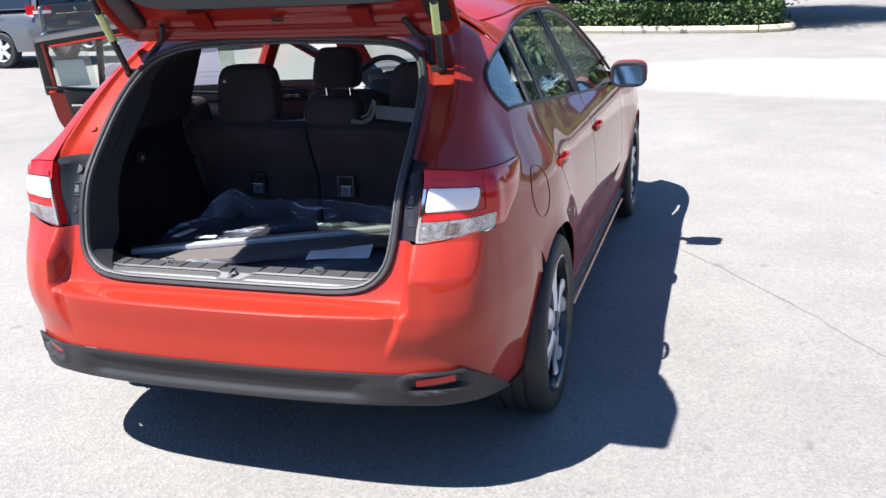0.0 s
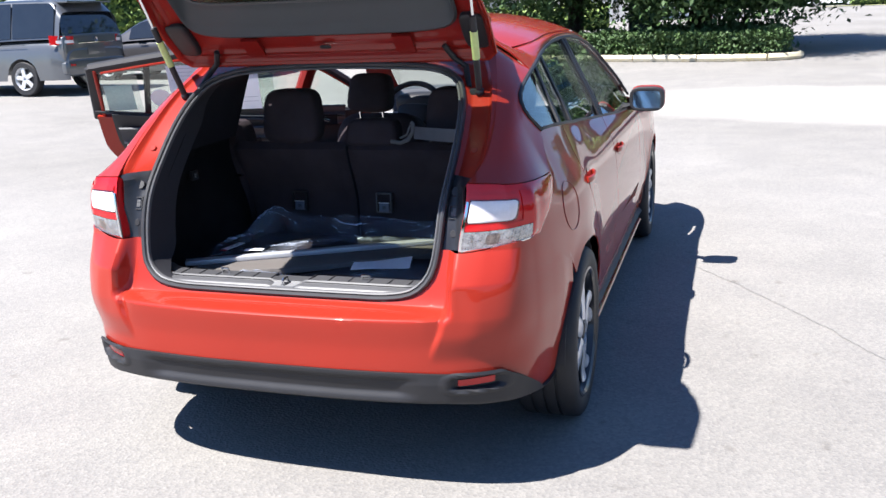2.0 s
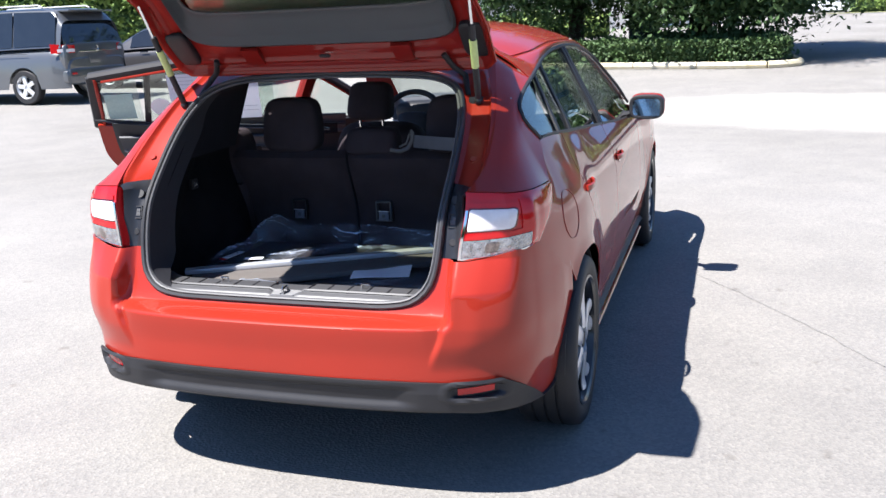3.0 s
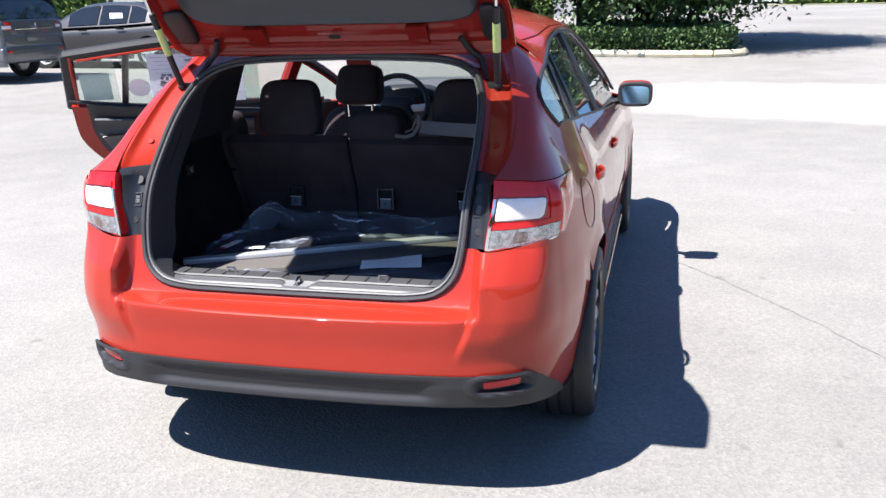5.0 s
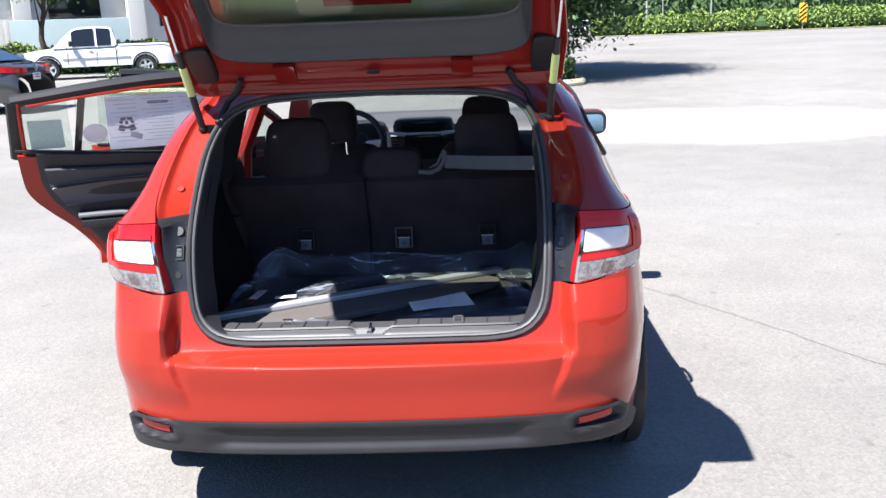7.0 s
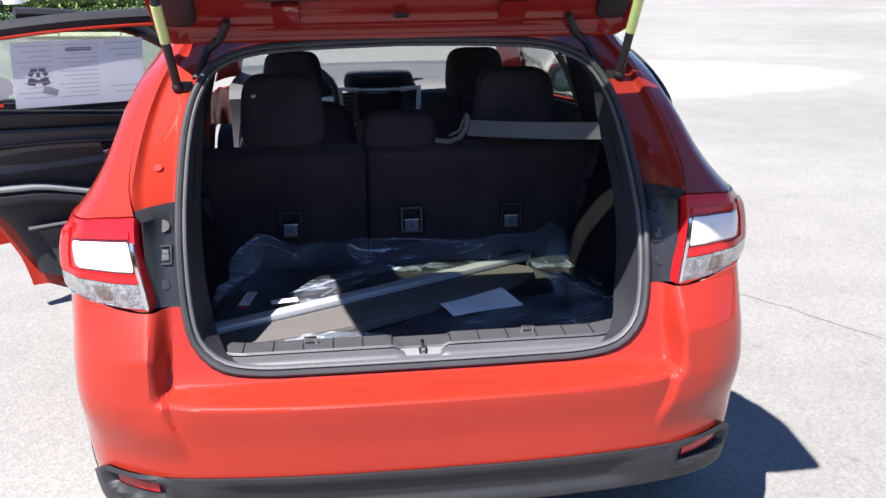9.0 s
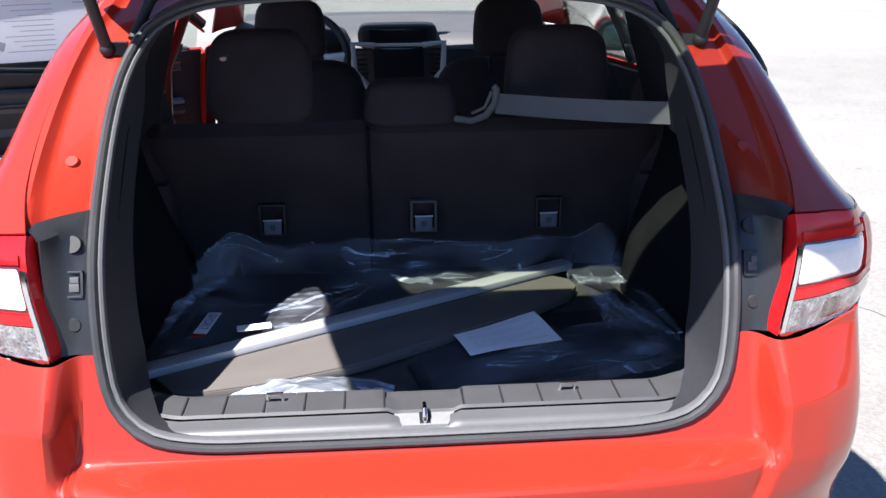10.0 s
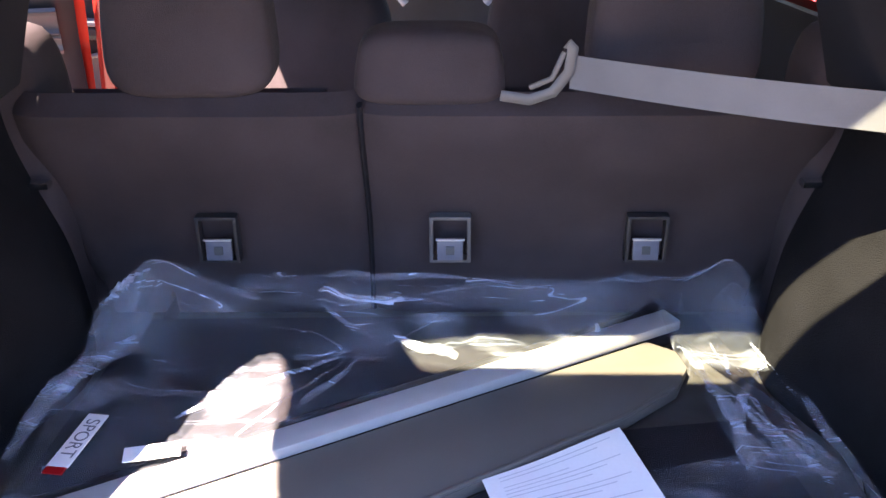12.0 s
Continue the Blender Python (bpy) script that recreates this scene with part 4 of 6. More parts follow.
def ring_sheet(outer, inner, n=96, m=8, depth=lambda t: 0.0, thick=0.0):
    def fn(s, t):
        o, i = outer(s), inner(s)
        x, a = lerp(o[0], i[0], t), lerp(o[1], i[1], t)
        return gate(x, a, depth(t))
    return sheet(fn, n, m, thick)


def rounded(cx, w, a0, a1, p=5.0, taper=0.0):
    """A closed superellipse outline as (x, a), by s from 0 to 1."""
    def fn(s):
        w0 = 2 * math.pi * s
        c, q = math.cos(w0), math.sin(w0)
        x = math.copysign(abs(c) ** (2 / p), c)
        y = math.copysign(abs(q) ** (2 / p), q)
        a = lerp(a0, a1, (y + 1) / 2)
        return (cx + x * (w - taper * (y + 1) / 2), a)
    return fn


GATE_EDGE = ((0.0, 0.0), (0.565, 0.0), (0.598, 0.035), (0.602, 0.20), (0.578, 0.42), (0.592, 0.50), (0.608, 0.585), (0.596, 0.72), (0.566, 0.945), (0.555, 0.962), (0.430, 0.968), (0.200, 0.935), (0.0, 0.925))


def outlined(grow=0.0):
    """The tailgate's angular outline, met from its middle by the turn of a rounded one."""
    guide = rounded(0, 0.60, 0.0, 1.0, 6)
    half = [Vector((x, a - 0.5)) for x, a in GATE_EDGE]
    ring = half + [Vector((-p.x, p.y)) for p in half[-2:0:-1]]

    def fn(s):
        g = guide(s)
        d = Vector((g[0], g[1] - 0.5)).normalized()
        best = 0.5
        for p, q in zip(ring, ring[1:] + ring[:1]):
            e = q - p
            den = d.x * e.y - d.y * e.x
            if abs(den) > 1e-9:
                k, u = (p.x * e.y - p.y * e.x) / den, (p.x * d.y - p.y * d.x) / den
                if k > 0 and -1e-6 <= u <= 1 + 1e-6:
                    best = k
        return (d.x * (best + grow), 0.5 + d.y * (best + grow))
    return fn


OUTER, GLASS_IN, TRIM_IN = outlined(), rounded(0, 0.505, 0.115, 0.60, 7, 0.02), rounded(0, 0.470, 0.245, 0.515, 7, 0.0)
tailgate = part("tailgate", ring_sheet(OUTER, GLASS_IN, 240, 14, lambda t: 0.030 * step(t, 0.0, 0.25) - 0.012 * math.sin(math.pi * t) ** 2 + 0.012 * step(t, 0.35, 0.5), -0.006), RED_SHADED, car, "raised red tailgate with grey inner trim")
part("outer_skin", ring_sheet(outlined(0.008), rounded(0, 0.480, 0.17, 0.56, 7, 0.02), 240, 12, lambda t: lerp(-0.006, 0.085, step(t, 0, 0.55)), 0.005), RED, tailgate)
part("gate_glass", sheet(lambda s, t: gate((2 * s - 1) * 0.485, lerp(0.15, 0.57, t), 0.064 + 0.010 * math.sin(math.pi * s)), 20, 14, 0.004), GATE_GLASS, tailgate)


def trim_depth(t):
    return 0.026 - 0.010 * math.sin(math.pi * min(1, t * 4)) + 0.032 * step(t, 0.05, 1.0) ** 1.2


part("trim_frame", ring_sheet(GLASS_IN, TRIM_IN, 140, 10, trim_depth, -0.004), TRIM, tailgate, "grey plastic glass surround")
part("trim_lip", tube([gate(*TRIM_IN(i / 100), 0.058) for i in range(100)], 0.006, 0.006, 6, True), GREYP, tailgate)
part("lower_trim", sheet(lambda s, t: gate((2 * s - 1) * lerp(0.485, 0.44, t), lerp(0.60, 0.905, t), 0.008 - 0.02 * math.sin(math.pi * t) ** 0.5), 24, 14, 0.012), TRIM, tailgate)
# pale colour stands in for the light seen in the tailgate glass
UNDER_LIT = material("pale_grey_plastic", (0.82, 0.84, 0.82), 0.5)


def spoiler_at(s, t, off):
    return gate((2 * s - 1) * lerp(0.56, 0.50, t), lerp(-0.03, 0.46, t), lerp(0.185, 0.115, t) - 0.02 * abs(2 * s - 1) ** 4 + off)


part("spoiler", sheet(lambda s, t: spoiler_at(s, t, 0.0), 30, 12, -0.012), RED, tailgate)
part("spoiler_underside", sheet(lambda s, t: spoiler_at(lerp(0.02, 0.98, s), lerp(0.05, 0.99, t), -0.013), 30, 10, 0.003), UNDER_LIT, tailgate, "pale grey underside of the spoiler")
part("stop_lamp", sheet(lambda s, t: spoiler_at(lerp(0.37, 0.63, s), lerp(0.57, 0.69, t), -0.020), 12, 4, 0.005), LAMPRED, tailgate, "red high stop lamp")
for sg in (1, -1):
    part("gate_lamp", sheet(lambda s, t: gate(sg * lerp(0.34, 0.565, s), lerp(0.62, 0.80, t), 0.088 - 0.03 * s), 12, 8, 0.02), LAMPRED, tailgate)
    part("side_cap", moved(cushion(0.085, 0.16, 0.03, 0.45), gate_pose(sg * 0.545, 0.12, 0.018)), BLACK, tailgate)
    part("hinge", joined(moved(box(-0.03, -0.05, -0.012, 0.03, 0.04, 0.012, 0.004), pose(sg * 0.285, 0.74, 1.345)), moved(box(-0.034, -0.06, -0.012, 0.034, 0.02, 0.004, 0.003), gate_pose(sg * 0.285, 0.05, 0.02))), RED_SHADED, tailgate)
    foot = Vector((sg * 0.557, 0.575, 1.222))
    top = gate(sg * 0.585, 0.40, 0.02)
    d = (top - foot)
    part("gas_strut", tube([foot + d * k for k in (0.0, 0.62)], 0.011, 0.011, 12), BLACK, car)
    part("strut_rod", tube([foot + d * k for k in (0.60, 1.0)], 0.005, 0.005, 10), CHROME, car)
    part("strut_label", tube([foot + d * k for k in (0.28, 0.50)], 0.0125, 0.0125, 12), LABELGREEN, car)
    part("strut_ball", cushion(0.03, 0.03, 0.03, 1.0, 12, 8), BLACK, car).location = foot
    part("strut_bracket", moved(box(-0.022, -0.02, -0.018, 0.022, 0.02, 0.018, 0.004), Matrix.Translation(foot + Vector((-sg * 0.012, 0.02, -0.008)))), BLACK, car)
    part("wiring_tube", tube([gate(sg * 0.43, 0.07, 0.0), gate(sg * 0.455, 0.015, -0.01), (sg * 0.49, 0.66, 1.30), (sg * 0.515, 0.60, 1.235)], 0.010, 0.010, 10), RUBBER, car)
part("gate_stop", moved(cushion(0.042, 0.016, 0.005, 0.6), gate_pose(0.0, 0.075, 0.004)), BLACK, tailgate)

# ---- load space ----
part("load_floor", box(-0.56, 0.20, 0.575, 0.56, 1.02, 0.600, 0.006), FLOOR_CARPET, car, "dark carpeted load floor")


def side_trim(s, t):
    y = lerp(0.27, 1.00, s)
    z = lerp(0.59, 1.10, t)
    arch_in = 0.085 * math.exp(-((y - 0.80) / 0.16) ** 2) * (1 - step(z, 0.72, 0.98))
    x = lerp(0.565, 0.60, step(z, 0.6, 1.0)) - arch_in + 0.03 * step(y, 0.3, 0.5)
    if t > 0.8:
        x -= 0.02 * (t - 0.8) / 0.2
    return Vector((min(x, 0.515 + 0.35 * max(0.0, y - OPEN_Y(z) - 0.05)), max(y, OPEN_Y(z) + 0.05), z))


both("side_trim", lambda: sheet(side_trim, 40, 30, 0.006), material("side_lining_carpet", (0.009, 0.009, 0.011), 0.95, 0.0, 0.35, 14, 600, 0.9, spec=0.15, dist=0.004), label="dark carpet side lining")


def upper_trim(s, t):
    z = lerp(1.03, 1.285, t)
    y0 = OPEN_Y(z) + 0.03
    y = lerp(y0, max(0.90, y0 + 0.08) + 0.05 * t, s)
    return Vector((lerp(LOOP(s_at(z)).x + 0.006, lerp(0.565, 0.50, t), s), y, z))


both("upper_pillar_trim", lambda: sheet(upper_trim, 16, 14, 0.006), PILLAR)
cargo = part("cargo_light", box(-0.585, 0.585, 0.903, -0.570, 0.625, 0.940, 0.005), BLACK, car, "small cargo lamp")
part("lens", box(-0.572, 0.596, 0.912, -0.568, 0.614, 0.930, 0.002), LAMPCLEAR, cargo)

# sill plate with ribs and striker
def sill(s, t):
    x = lerp(-0.505, 0.505, s)
    y = lerp(0.150, 0.282, t)
    z = 0.642 + 0.010 * step(t, 0.02, 0.10) + 0.003 * step(t, 0.32, 0.35) - 0.055 * step(t, 0.90, 1.0)
    z -= 0.006 * (1 - step(abs(x), lerp(0.040, 0.070, t), lerp(0.044, 0.074, t))) * step(t, 0.02, 0.10)
    z += 0.012 * step(abs(x), 0.47, 0.505) ** 2
    return Vector((x, y + 0.03 * step(abs(x), 0.40, 0.505), z))


def slab_quad(w0, y0, w1, y1, z0, z1):
    """A flat plate, narrower at its outer edge."""
    return sheet(lambda s, t: Vector(((2 * s - 1) * lerp(w0, w1, t), lerp(y0, y1, t), z1)), 6, 6, z1 - z0)


plate = part("sill_plate", sheet(lambda s, t: sill(s, lerp(0.0, 0.34, t)), 80, 18, 0.006, True), SCUFF, car, "grey plastic loading sill")
part("ribbed_band", sheet(lambda s, t: sill(s, lerp(0.34, 1.0, t)) + Vector((0, 0, 0.006 * (1 - step(t, 0.0, 0.08)))), 80, 14, 0.006, True), material("ribbed_sill_plastic", (0.052, 0.052, 0.056), 0.5, 0.0, 0.15, 9, 700, 0.3, dist=0.0006), plate, "dark ribbed inner band")
part("latch_plate", slab_quad(0.038, 0.156, 0.066, 0.238, 0.6500, 0.6545), material("pale_sill_plastic", (0.21, 0.21, 0.215), 0.45), plate)
part("latch_slot", box(-0.009, 0.160, 0.6535, 0.009, 0.205, 0.6556, 0.0), PILLAR, plate)
for k in range(-6, 7):
    if abs(k) > 0:
        part("rib", box(k * 0.068 - 0.0014, 0.203, 0.655, k * 0.068 + 0.0014, 0.264, 0.6635, 0.0), BLACK, plate)
part("striker", tube([(0.0, 0.164, 0.640), (0.0, 0.164, 0.668), (0.0, 0.172, 0.674), (0.0, 0.194, 0.672), (0.0, 0.200, 0.664), (0.0, 0.200, 0.640)], 0.0042, 0.0042, 8), CHROME, plate)
for sg in (1, -1):
    part("cargo_hook", tube([(sg * 0.255 - 0.014, 0.246, 0.655), (sg * 0.255 - 0.012, 0.240, 0.676), (sg * 0.255 + 0.012, 0.240, 0.676), (sg * 0.255 + 0.014, 0.246, 0.655)], 0.004, 0.004, 8), CHROME, plate)


# rear seat backs, split
def seat_back(x0, x1):
    def fn(s, t):
        x = lerp(x0, x1, s)
        z = lerp(0.585, 1.0, t)
        y = 1.000 - 0.080 * step(t, 0.35, 1.0)
        edge = 0.018 * (abs(2 * s - 1) ** 12)
        crown = 0.030 * step(t, 0.93, 1.0)
        cut = 0.07 * step(abs(x), 0.52, 0.61) * (1 - step(t, 0.0, 0.45))
        return Vector((x - math.copysign(cut, x) * (abs(x) > 0.5), y + edge + crown, z))
    return sheet(fn, 40, 30, 0.11)


SPLIT = -0.092
backs = [part("rear_seat_back", seat_back(-0.60, SPLIT - 0.003), FABRIC, car, "black fabric folding seat back"), part("rear_seat_back", seat_back(SPLIT + 0.003, 0.605), FABRIC, car, "black fabric folding seat back")]


def head(w, h, d):
    def shape(p):
        k = (p.z / h + 0.5)
        return Vector((p.x * lerp(1.0, 0.86, k ** 2), p.y + 0.02 * k, p.z))
    return cushion(w, d, h, 0.42, 32, 18, shape)


for x, w, h, z, b in ((-0.335, 0.25, 0.215, 1.10, backs[0]), (0.01, 0.225, 0.105, 1.035, backs[1]), (0.36, 0.25, 0.215, 1.10, backs[1])):
    part("headrest", moved(head(w, h, 0.105), pose(x, 0.975, z)), FABRIC, b)
for x, y, b in ((-0.333, 0.990, backs[0]), (0.039, 0.990, backs[1]), (0.352, 0.990, backs[1])):
    a = part("anchor_bezel", joined(*(box(x + px, 0.968, 0.733 + pz, x + px + pw, 0.988, 0.733 + pz + ph, 0.002) for px, pz, pw, ph in ((-0.033, -0.022, 0.006, 0.080), (0.027, -0.022, 0.006, 0.080), (-0.030, 0.053, 0.060, 0.006), (-0.030, -0.022, 0.060, 0.005)))), GREYP if abs(x) < 0.1 else BLACK, b)
    part("anchor_flap", moved(box(-0.021, -0.005, -0.018, 0.021, 0.003, 0.018, 0.003), pose(x, 0.974, 0.733, -8)), ANCHOR, a, "grey anchor cover with icon")
    part("flap_edge", box(x - 0.023, 0.9665, 0.7505, x + 0.023, 0.9715, 0.7535, 0.0008), SILVER, a)
    part("anchor_icon", moved(box(-0.007, -0.0015, -0.007, 0.007, 0.001, 0.007, 0.002), pose(x, 0.9685, 0.733, -8, 0)), TRIM, a)
part("rear_seat_cushion", moved(cushion(1.22, 0.52, 0.20, 0.35), pose(0, 1.36, 0.52)), FABRIC, car)
# dark strip added to stop light showing through the split
part("split_strip", tube([(SPLIT, 1.018 - 0.080 * step((z - 0.585) / 0.415, 0.35, 1.0), z) for z in np.linspace(0.59, 0.985, 16)], 0.0045, 0.010, 8, up=(0, 1, 0)), PILLAR, car)
both("seat_side_panel", lambda: box(0.54, 1.02, 0.56, 0.70, 1.07, 0.94, 0.02), FABRIC)
both("seat_bolster", lambda: moved(cushion(0.16, 0.16, 0.56, 0.4), pose(0.645, 1.03, 0.80)), FABRIC)
for sg in (-1, 1):
    part("seat_lock", box(sg * 0.585 - 0.02, 0.925, 0.858, sg * 0.585 + 0.02, 0.945, 0.868, 0.002), CHROME, car)

# rear belt lying across the seat back
def belt_at(s, t):
    mid = Vector((0.205, 0.900, 1.043)).lerp(Vector((0.64, 0.585, 1.073)), s)
    return mid + Vector((0.0, -0.006 * math.sin(math.pi * s), lerp(-0.0235, 0.0235, t) - 0.004 * math.sin(math.pi * s)))


part("rear_belt", sheet(belt_at, 30, 4, 0.002), BELT, car, "grey woven seat belt stretched across the seat back")
part("belt_tongue", joined(tube([(0.110, 0.90, 1.010), (0.150, 0.898, 1.004), (0.182, 0.895, 1.016), (0.203, 0.893, 1.045), (0.206, 0.893, 1.078), (0.198, 0.893, 1.084)], 0.003, 0.008, 8), tube([(0.150, 0.897, 1.022), (0.180, 0.893, 1.036), (0.195, 0.893, 1.072)], 0.003, 0.004, 8)), GREYP, car)

# front seats, wheel and dashboard
for x in (-0.345, 0.365):
    fs = part("front_seat_back", moved(cushion(0.48, 0.17, 0.66, 0.4), pose(x, 1.93, 0.67, -12)), FABRIC, car)
    part("headrest", moved(head(0.235, 0.19, 0.10), pose(x, 1.84, 1.112, -10)), FABRIC, fs)
    for o in (-0.06, 0.06):
        part("headrest_post", tube([(x + o, 1.850, 0.96), (x + o, 1.835, 1.05)], 0.007, 0.007, 8), CHROME, fs)
    part("front_seat_cushion", moved(cushion(0.50, 0.52, 0.18, 0.4), pose(x, 2.18, 0.46)), FABRIC, car)
part("console", box(-0.12, 1.75, 0.28, 0.12, 2.75, 0.62, 0.04), BLACK, car)


def dash(s, t):
    x = lerp(-0.70, 0.70, s)
    a = t * 1.9
    y = 2.72 + (0.06 * math.sin(math.pi * min(a, 1)) if a < 1 else 0) + 0.75 * max(0, a - 0.9) / 1.0
    z = lerp(0.45, 0.985, min(1, a)) if a < 1 else 0.985 + 0.035 * (a - 1)
    return Vector((x, y - 0.05 * (x / 0.7) ** 2, z))


PALE_TRIM = material("satin_silver_trim", (0.62, 0.63, 0.65), 0.35, 0.0, 0.05)
dashboard = part("dashboard", sheet(dash, 40, 30, 0.02), GREYP, car, "black dashboard with silver-framed screens")
part("screen_hood", joined(moved(cushion(0.34, 0.15, 0.080, 0.3, shape=lambda p: Vector((p.x * (1 - 1.6 * max(0.0, p.z)), p.y, p.z))), pose(0.02, 2.74, 0.995))), BLACK, dashboard)
part("top_display", box(-0.10, 2.655, 0.972, 0.14, 2.668, 1.020, 0.003), SCREENM, dashboard)
part("center_display", box(-0.085, 2.645, 0.815, 0.125, 2.672, 0.945, 0.006), SCREENM, dashboard)
for sg in (-1, 1):
    part("vent", joined(*(box(0.02 + sg * 0.155 - 0.024, 2.64, 0.815 + 0.020 * k, 0.02 + sg * 0.155 + 0.024, 2.67, 0.823 + 0.020 * k, 0.001) for k in range(7))), BLACK, dashboard)
    part("vent_trim", tube([(0.02 + sg * 0.10, 2.64, 0.955), (0.02 + sg * 0.19, 2.64, 0.965), (0.02 + sg * 0.185, 2.64, 0.85), (0.02 + sg * 0.13, 2.64, 0.785)], 0.011, 0.013, 8), PALE_TRIM, dashboard)
part("display_trim", tube([(-0.10, 2.642, 0.957), (0.14, 2.642, 0.957)], 0.006, 0.007, 8), PALE_TRIM, dashboard)
part("instrument_hood", moved(cushion(0.36, 0.2, 0.12, 0.6), pose(-0.37, 2.76, 0.97)), BLACK, dashboard)
sw = part("steering_wheel", tube([Vector((-0.37, 2.50, 0.93)) + Matrix.Rotation(radians(-25), 3, "X") @ Vector((0.182 * math.cos(w), 0, 0.182 * math.sin(w))) for w in np.linspace(0, 2 * math.pi, 40, endpoint=False)], 0.016, 0.016, 8, True), BLACK, car)
part("wheel_hub", moved(cushion(0.20, 0.06, 0.13, 0.5), pose(-0.37, 2.53, 0.92, -25)), BLACK, sw)
for q in (-1, 1):
    part("wheel_spoke", tube([(-0.37 + q * 0.08, 2.52, 0.92), (-0.37 + q * 0.175, 2.50, 0.93)], 0.012, 0.02, 8), SILVER, sw)
part("inner_mirror", moved(cushion(0.23, 0.03, 0.065, 0.5), pose(0.0, 2.66, 1.32)), BLACK, car)
part("cabin_floor", box(-0.66, 1.02, 0.26, 0.66, 3.3, 0.30, 0.01), CARPET, car)
part("firewall", box(-0.66, 3.25, 0.26, 0.66, 3.30, 0.95, 0.01), BLACK, car)

# ---- ground ----
def asphalt_material():
    """Worn asphalt: pale binder, stone speckle, blotches and darker stains."""
    m = bpy.data.materials.new("worn_asphalt")
    m.use_nodes = True
    nt = m.node_tree
    b = nt.nodes["Principled BSDF"]
    b.inputs["Roughness"].default_value, b.inputs["Specular IOR Level"].default_value = 0.92, 0.2
    co = nt.nodes.new("ShaderNodeTexCoord")

    def tex(kind, scale, detail=4.0):
        n = nt.nodes.new(kind)
        n.inputs["Scale"].default_value = scale
        if kind == "ShaderNodeTexNoise":
            n.inputs["Detail"].default_value = detail
        nt.links.new(co.outputs["Object"], n.inputs["Vector"])
        return n

    def ramp(src, p0, c0, p1, c1):
        r = nt.nodes.new("ShaderNodeValToRGB")
        r.color_ramp.elements[0].position, r.color_ramp.elements[1].position = p0, p1
        r.color_ramp.elements[0].color, r.color_ramp.elements[1].color = (*c0, 1), (*c1, 1)
        nt.links.new(src, r.inputs[0])
        return r.outputs[0]

    def times(a, b_):
        x = nt.nodes.new("ShaderNodeMix")
        x.data_type, x.blend_type = "RGBA", "MULTIPLY"
        x.inputs["Factor"].default_value = 1.0
        nt.links.new(a, x.inputs["A"])
        nt.links.new(b_, x.inputs["B"])
        return x.outputs["Result"]
    blot = ramp(tex("ShaderNodeTexNoise", 0.22, 6).outputs[0], 0.35, (0.205, 0.196, 0.183), 0.65, (0.250, 0.240, 0.227))
    mid = ramp(tex("ShaderNodeTexNoise", 2.2, 8).outputs[0], 0.35, (0.93, 0.93, 0.935), 0.66, (1.03, 1.03, 1.02))
    vor = tex("ShaderNodeTexVoronoi", 85.0)
    stone = ramp(vor.outputs["Color"], 0.10, (0.86, 0.86, 0.87), 0.9, (1.12, 1.11, 1.10))
    fine = ramp(tex("ShaderNodeTexNoise", 320.0, 3).outputs[0], 0.36, (0.88, 0.88, 0.89), 0.64, (1.08, 1.08, 1.07))
    spots = ramp(tex("ShaderNodeTexNoise", 9.0, 2).outputs[0], 0.20, (0.72, 0.70, 0.68), 0.33, (1.0, 1.0, 1.0))
    col = times(times(times(times(blot, mid), stone), fine), spots)
    # a worn, paler strip across the lot
    mp, gr = nt.nodes.new("ShaderNodeMapping"), nt.nodes.new("ShaderNodeTexGradient")
    mp.vector_type = "TEXTURE"
    mp.inputs["Location"].default_value, mp.inputs["Scale"].default_value, mp.inputs["Rotation"].default_value = (3.9, 11.9, 0), (4.4, 2.5, 50), (0, 0, -0.22)
    gr.gradient_type = "SPHERICAL"
    wob = tex("ShaderNodeTexNoise", 0.8, 6)
    off = nt.nodes.new("ShaderNodeVectorMath")
    off.operation = "MULTIPLY_ADD"
    off.inputs[1].default_value = (1.2, 1.2, 0)
    nt.links.new(wob.outputs[1], off.inputs[0])
    nt.links.new(co.outputs["Object"], off.inputs[2])
    nt.links.new(off.outputs[0], mp.inputs[0])
    nt.links.new(mp.outputs[0], gr.inputs[0])
    col = times(col, ramp(gr.outputs[1], 0.08, (1.0, 1.0, 1.0), 0.34, (1.55, 1.54, 1.52)))
    nt.links.new(col, b.inputs["Base Color"])
    bp = nt.nodes.new("ShaderNodeBump")
    bp.inputs["Strength"].default_value, bp.inputs["Distance"].default_value = 0.4, 0.005
    nt.links.new(vor.outputs["Distance"], bp.inputs["Height"])
    nt.links.new(bp.outputs[0], b.inputs["Normal"])
    return m


ASPHALT = asphalt_material()


def ground_sheet():
    rings = [0.0] + [0.6 * 1.09 ** k for k in range(92)]
    bm, rows, n = bmesh.new(), [], 96
    for r in rings:
        row = []
        for j in range(n):
            w = 2 * math.pi * j / n
            x, y = r * math.cos(w), 2 + r * math.sin(w)
            row.append(bm.verts.new((x, y, ground_z(x, y))))
        rows.append(row)
    for a, b in zip(rows[:-1], rows[1:]):
        for j in range(n):
            bm.faces.new((a[j], b[j], b[(j + 1) % n], a[(j + 1) % n]))
    bmesh.ops.remove_doubles(bm, verts=rows[0], dist=1e-4)
    return bm


tagged(part("ground", ground_sheet(), ASPHALT), "sunlit worn grey asphalt of a car lot", "asphalt", kind="structure")

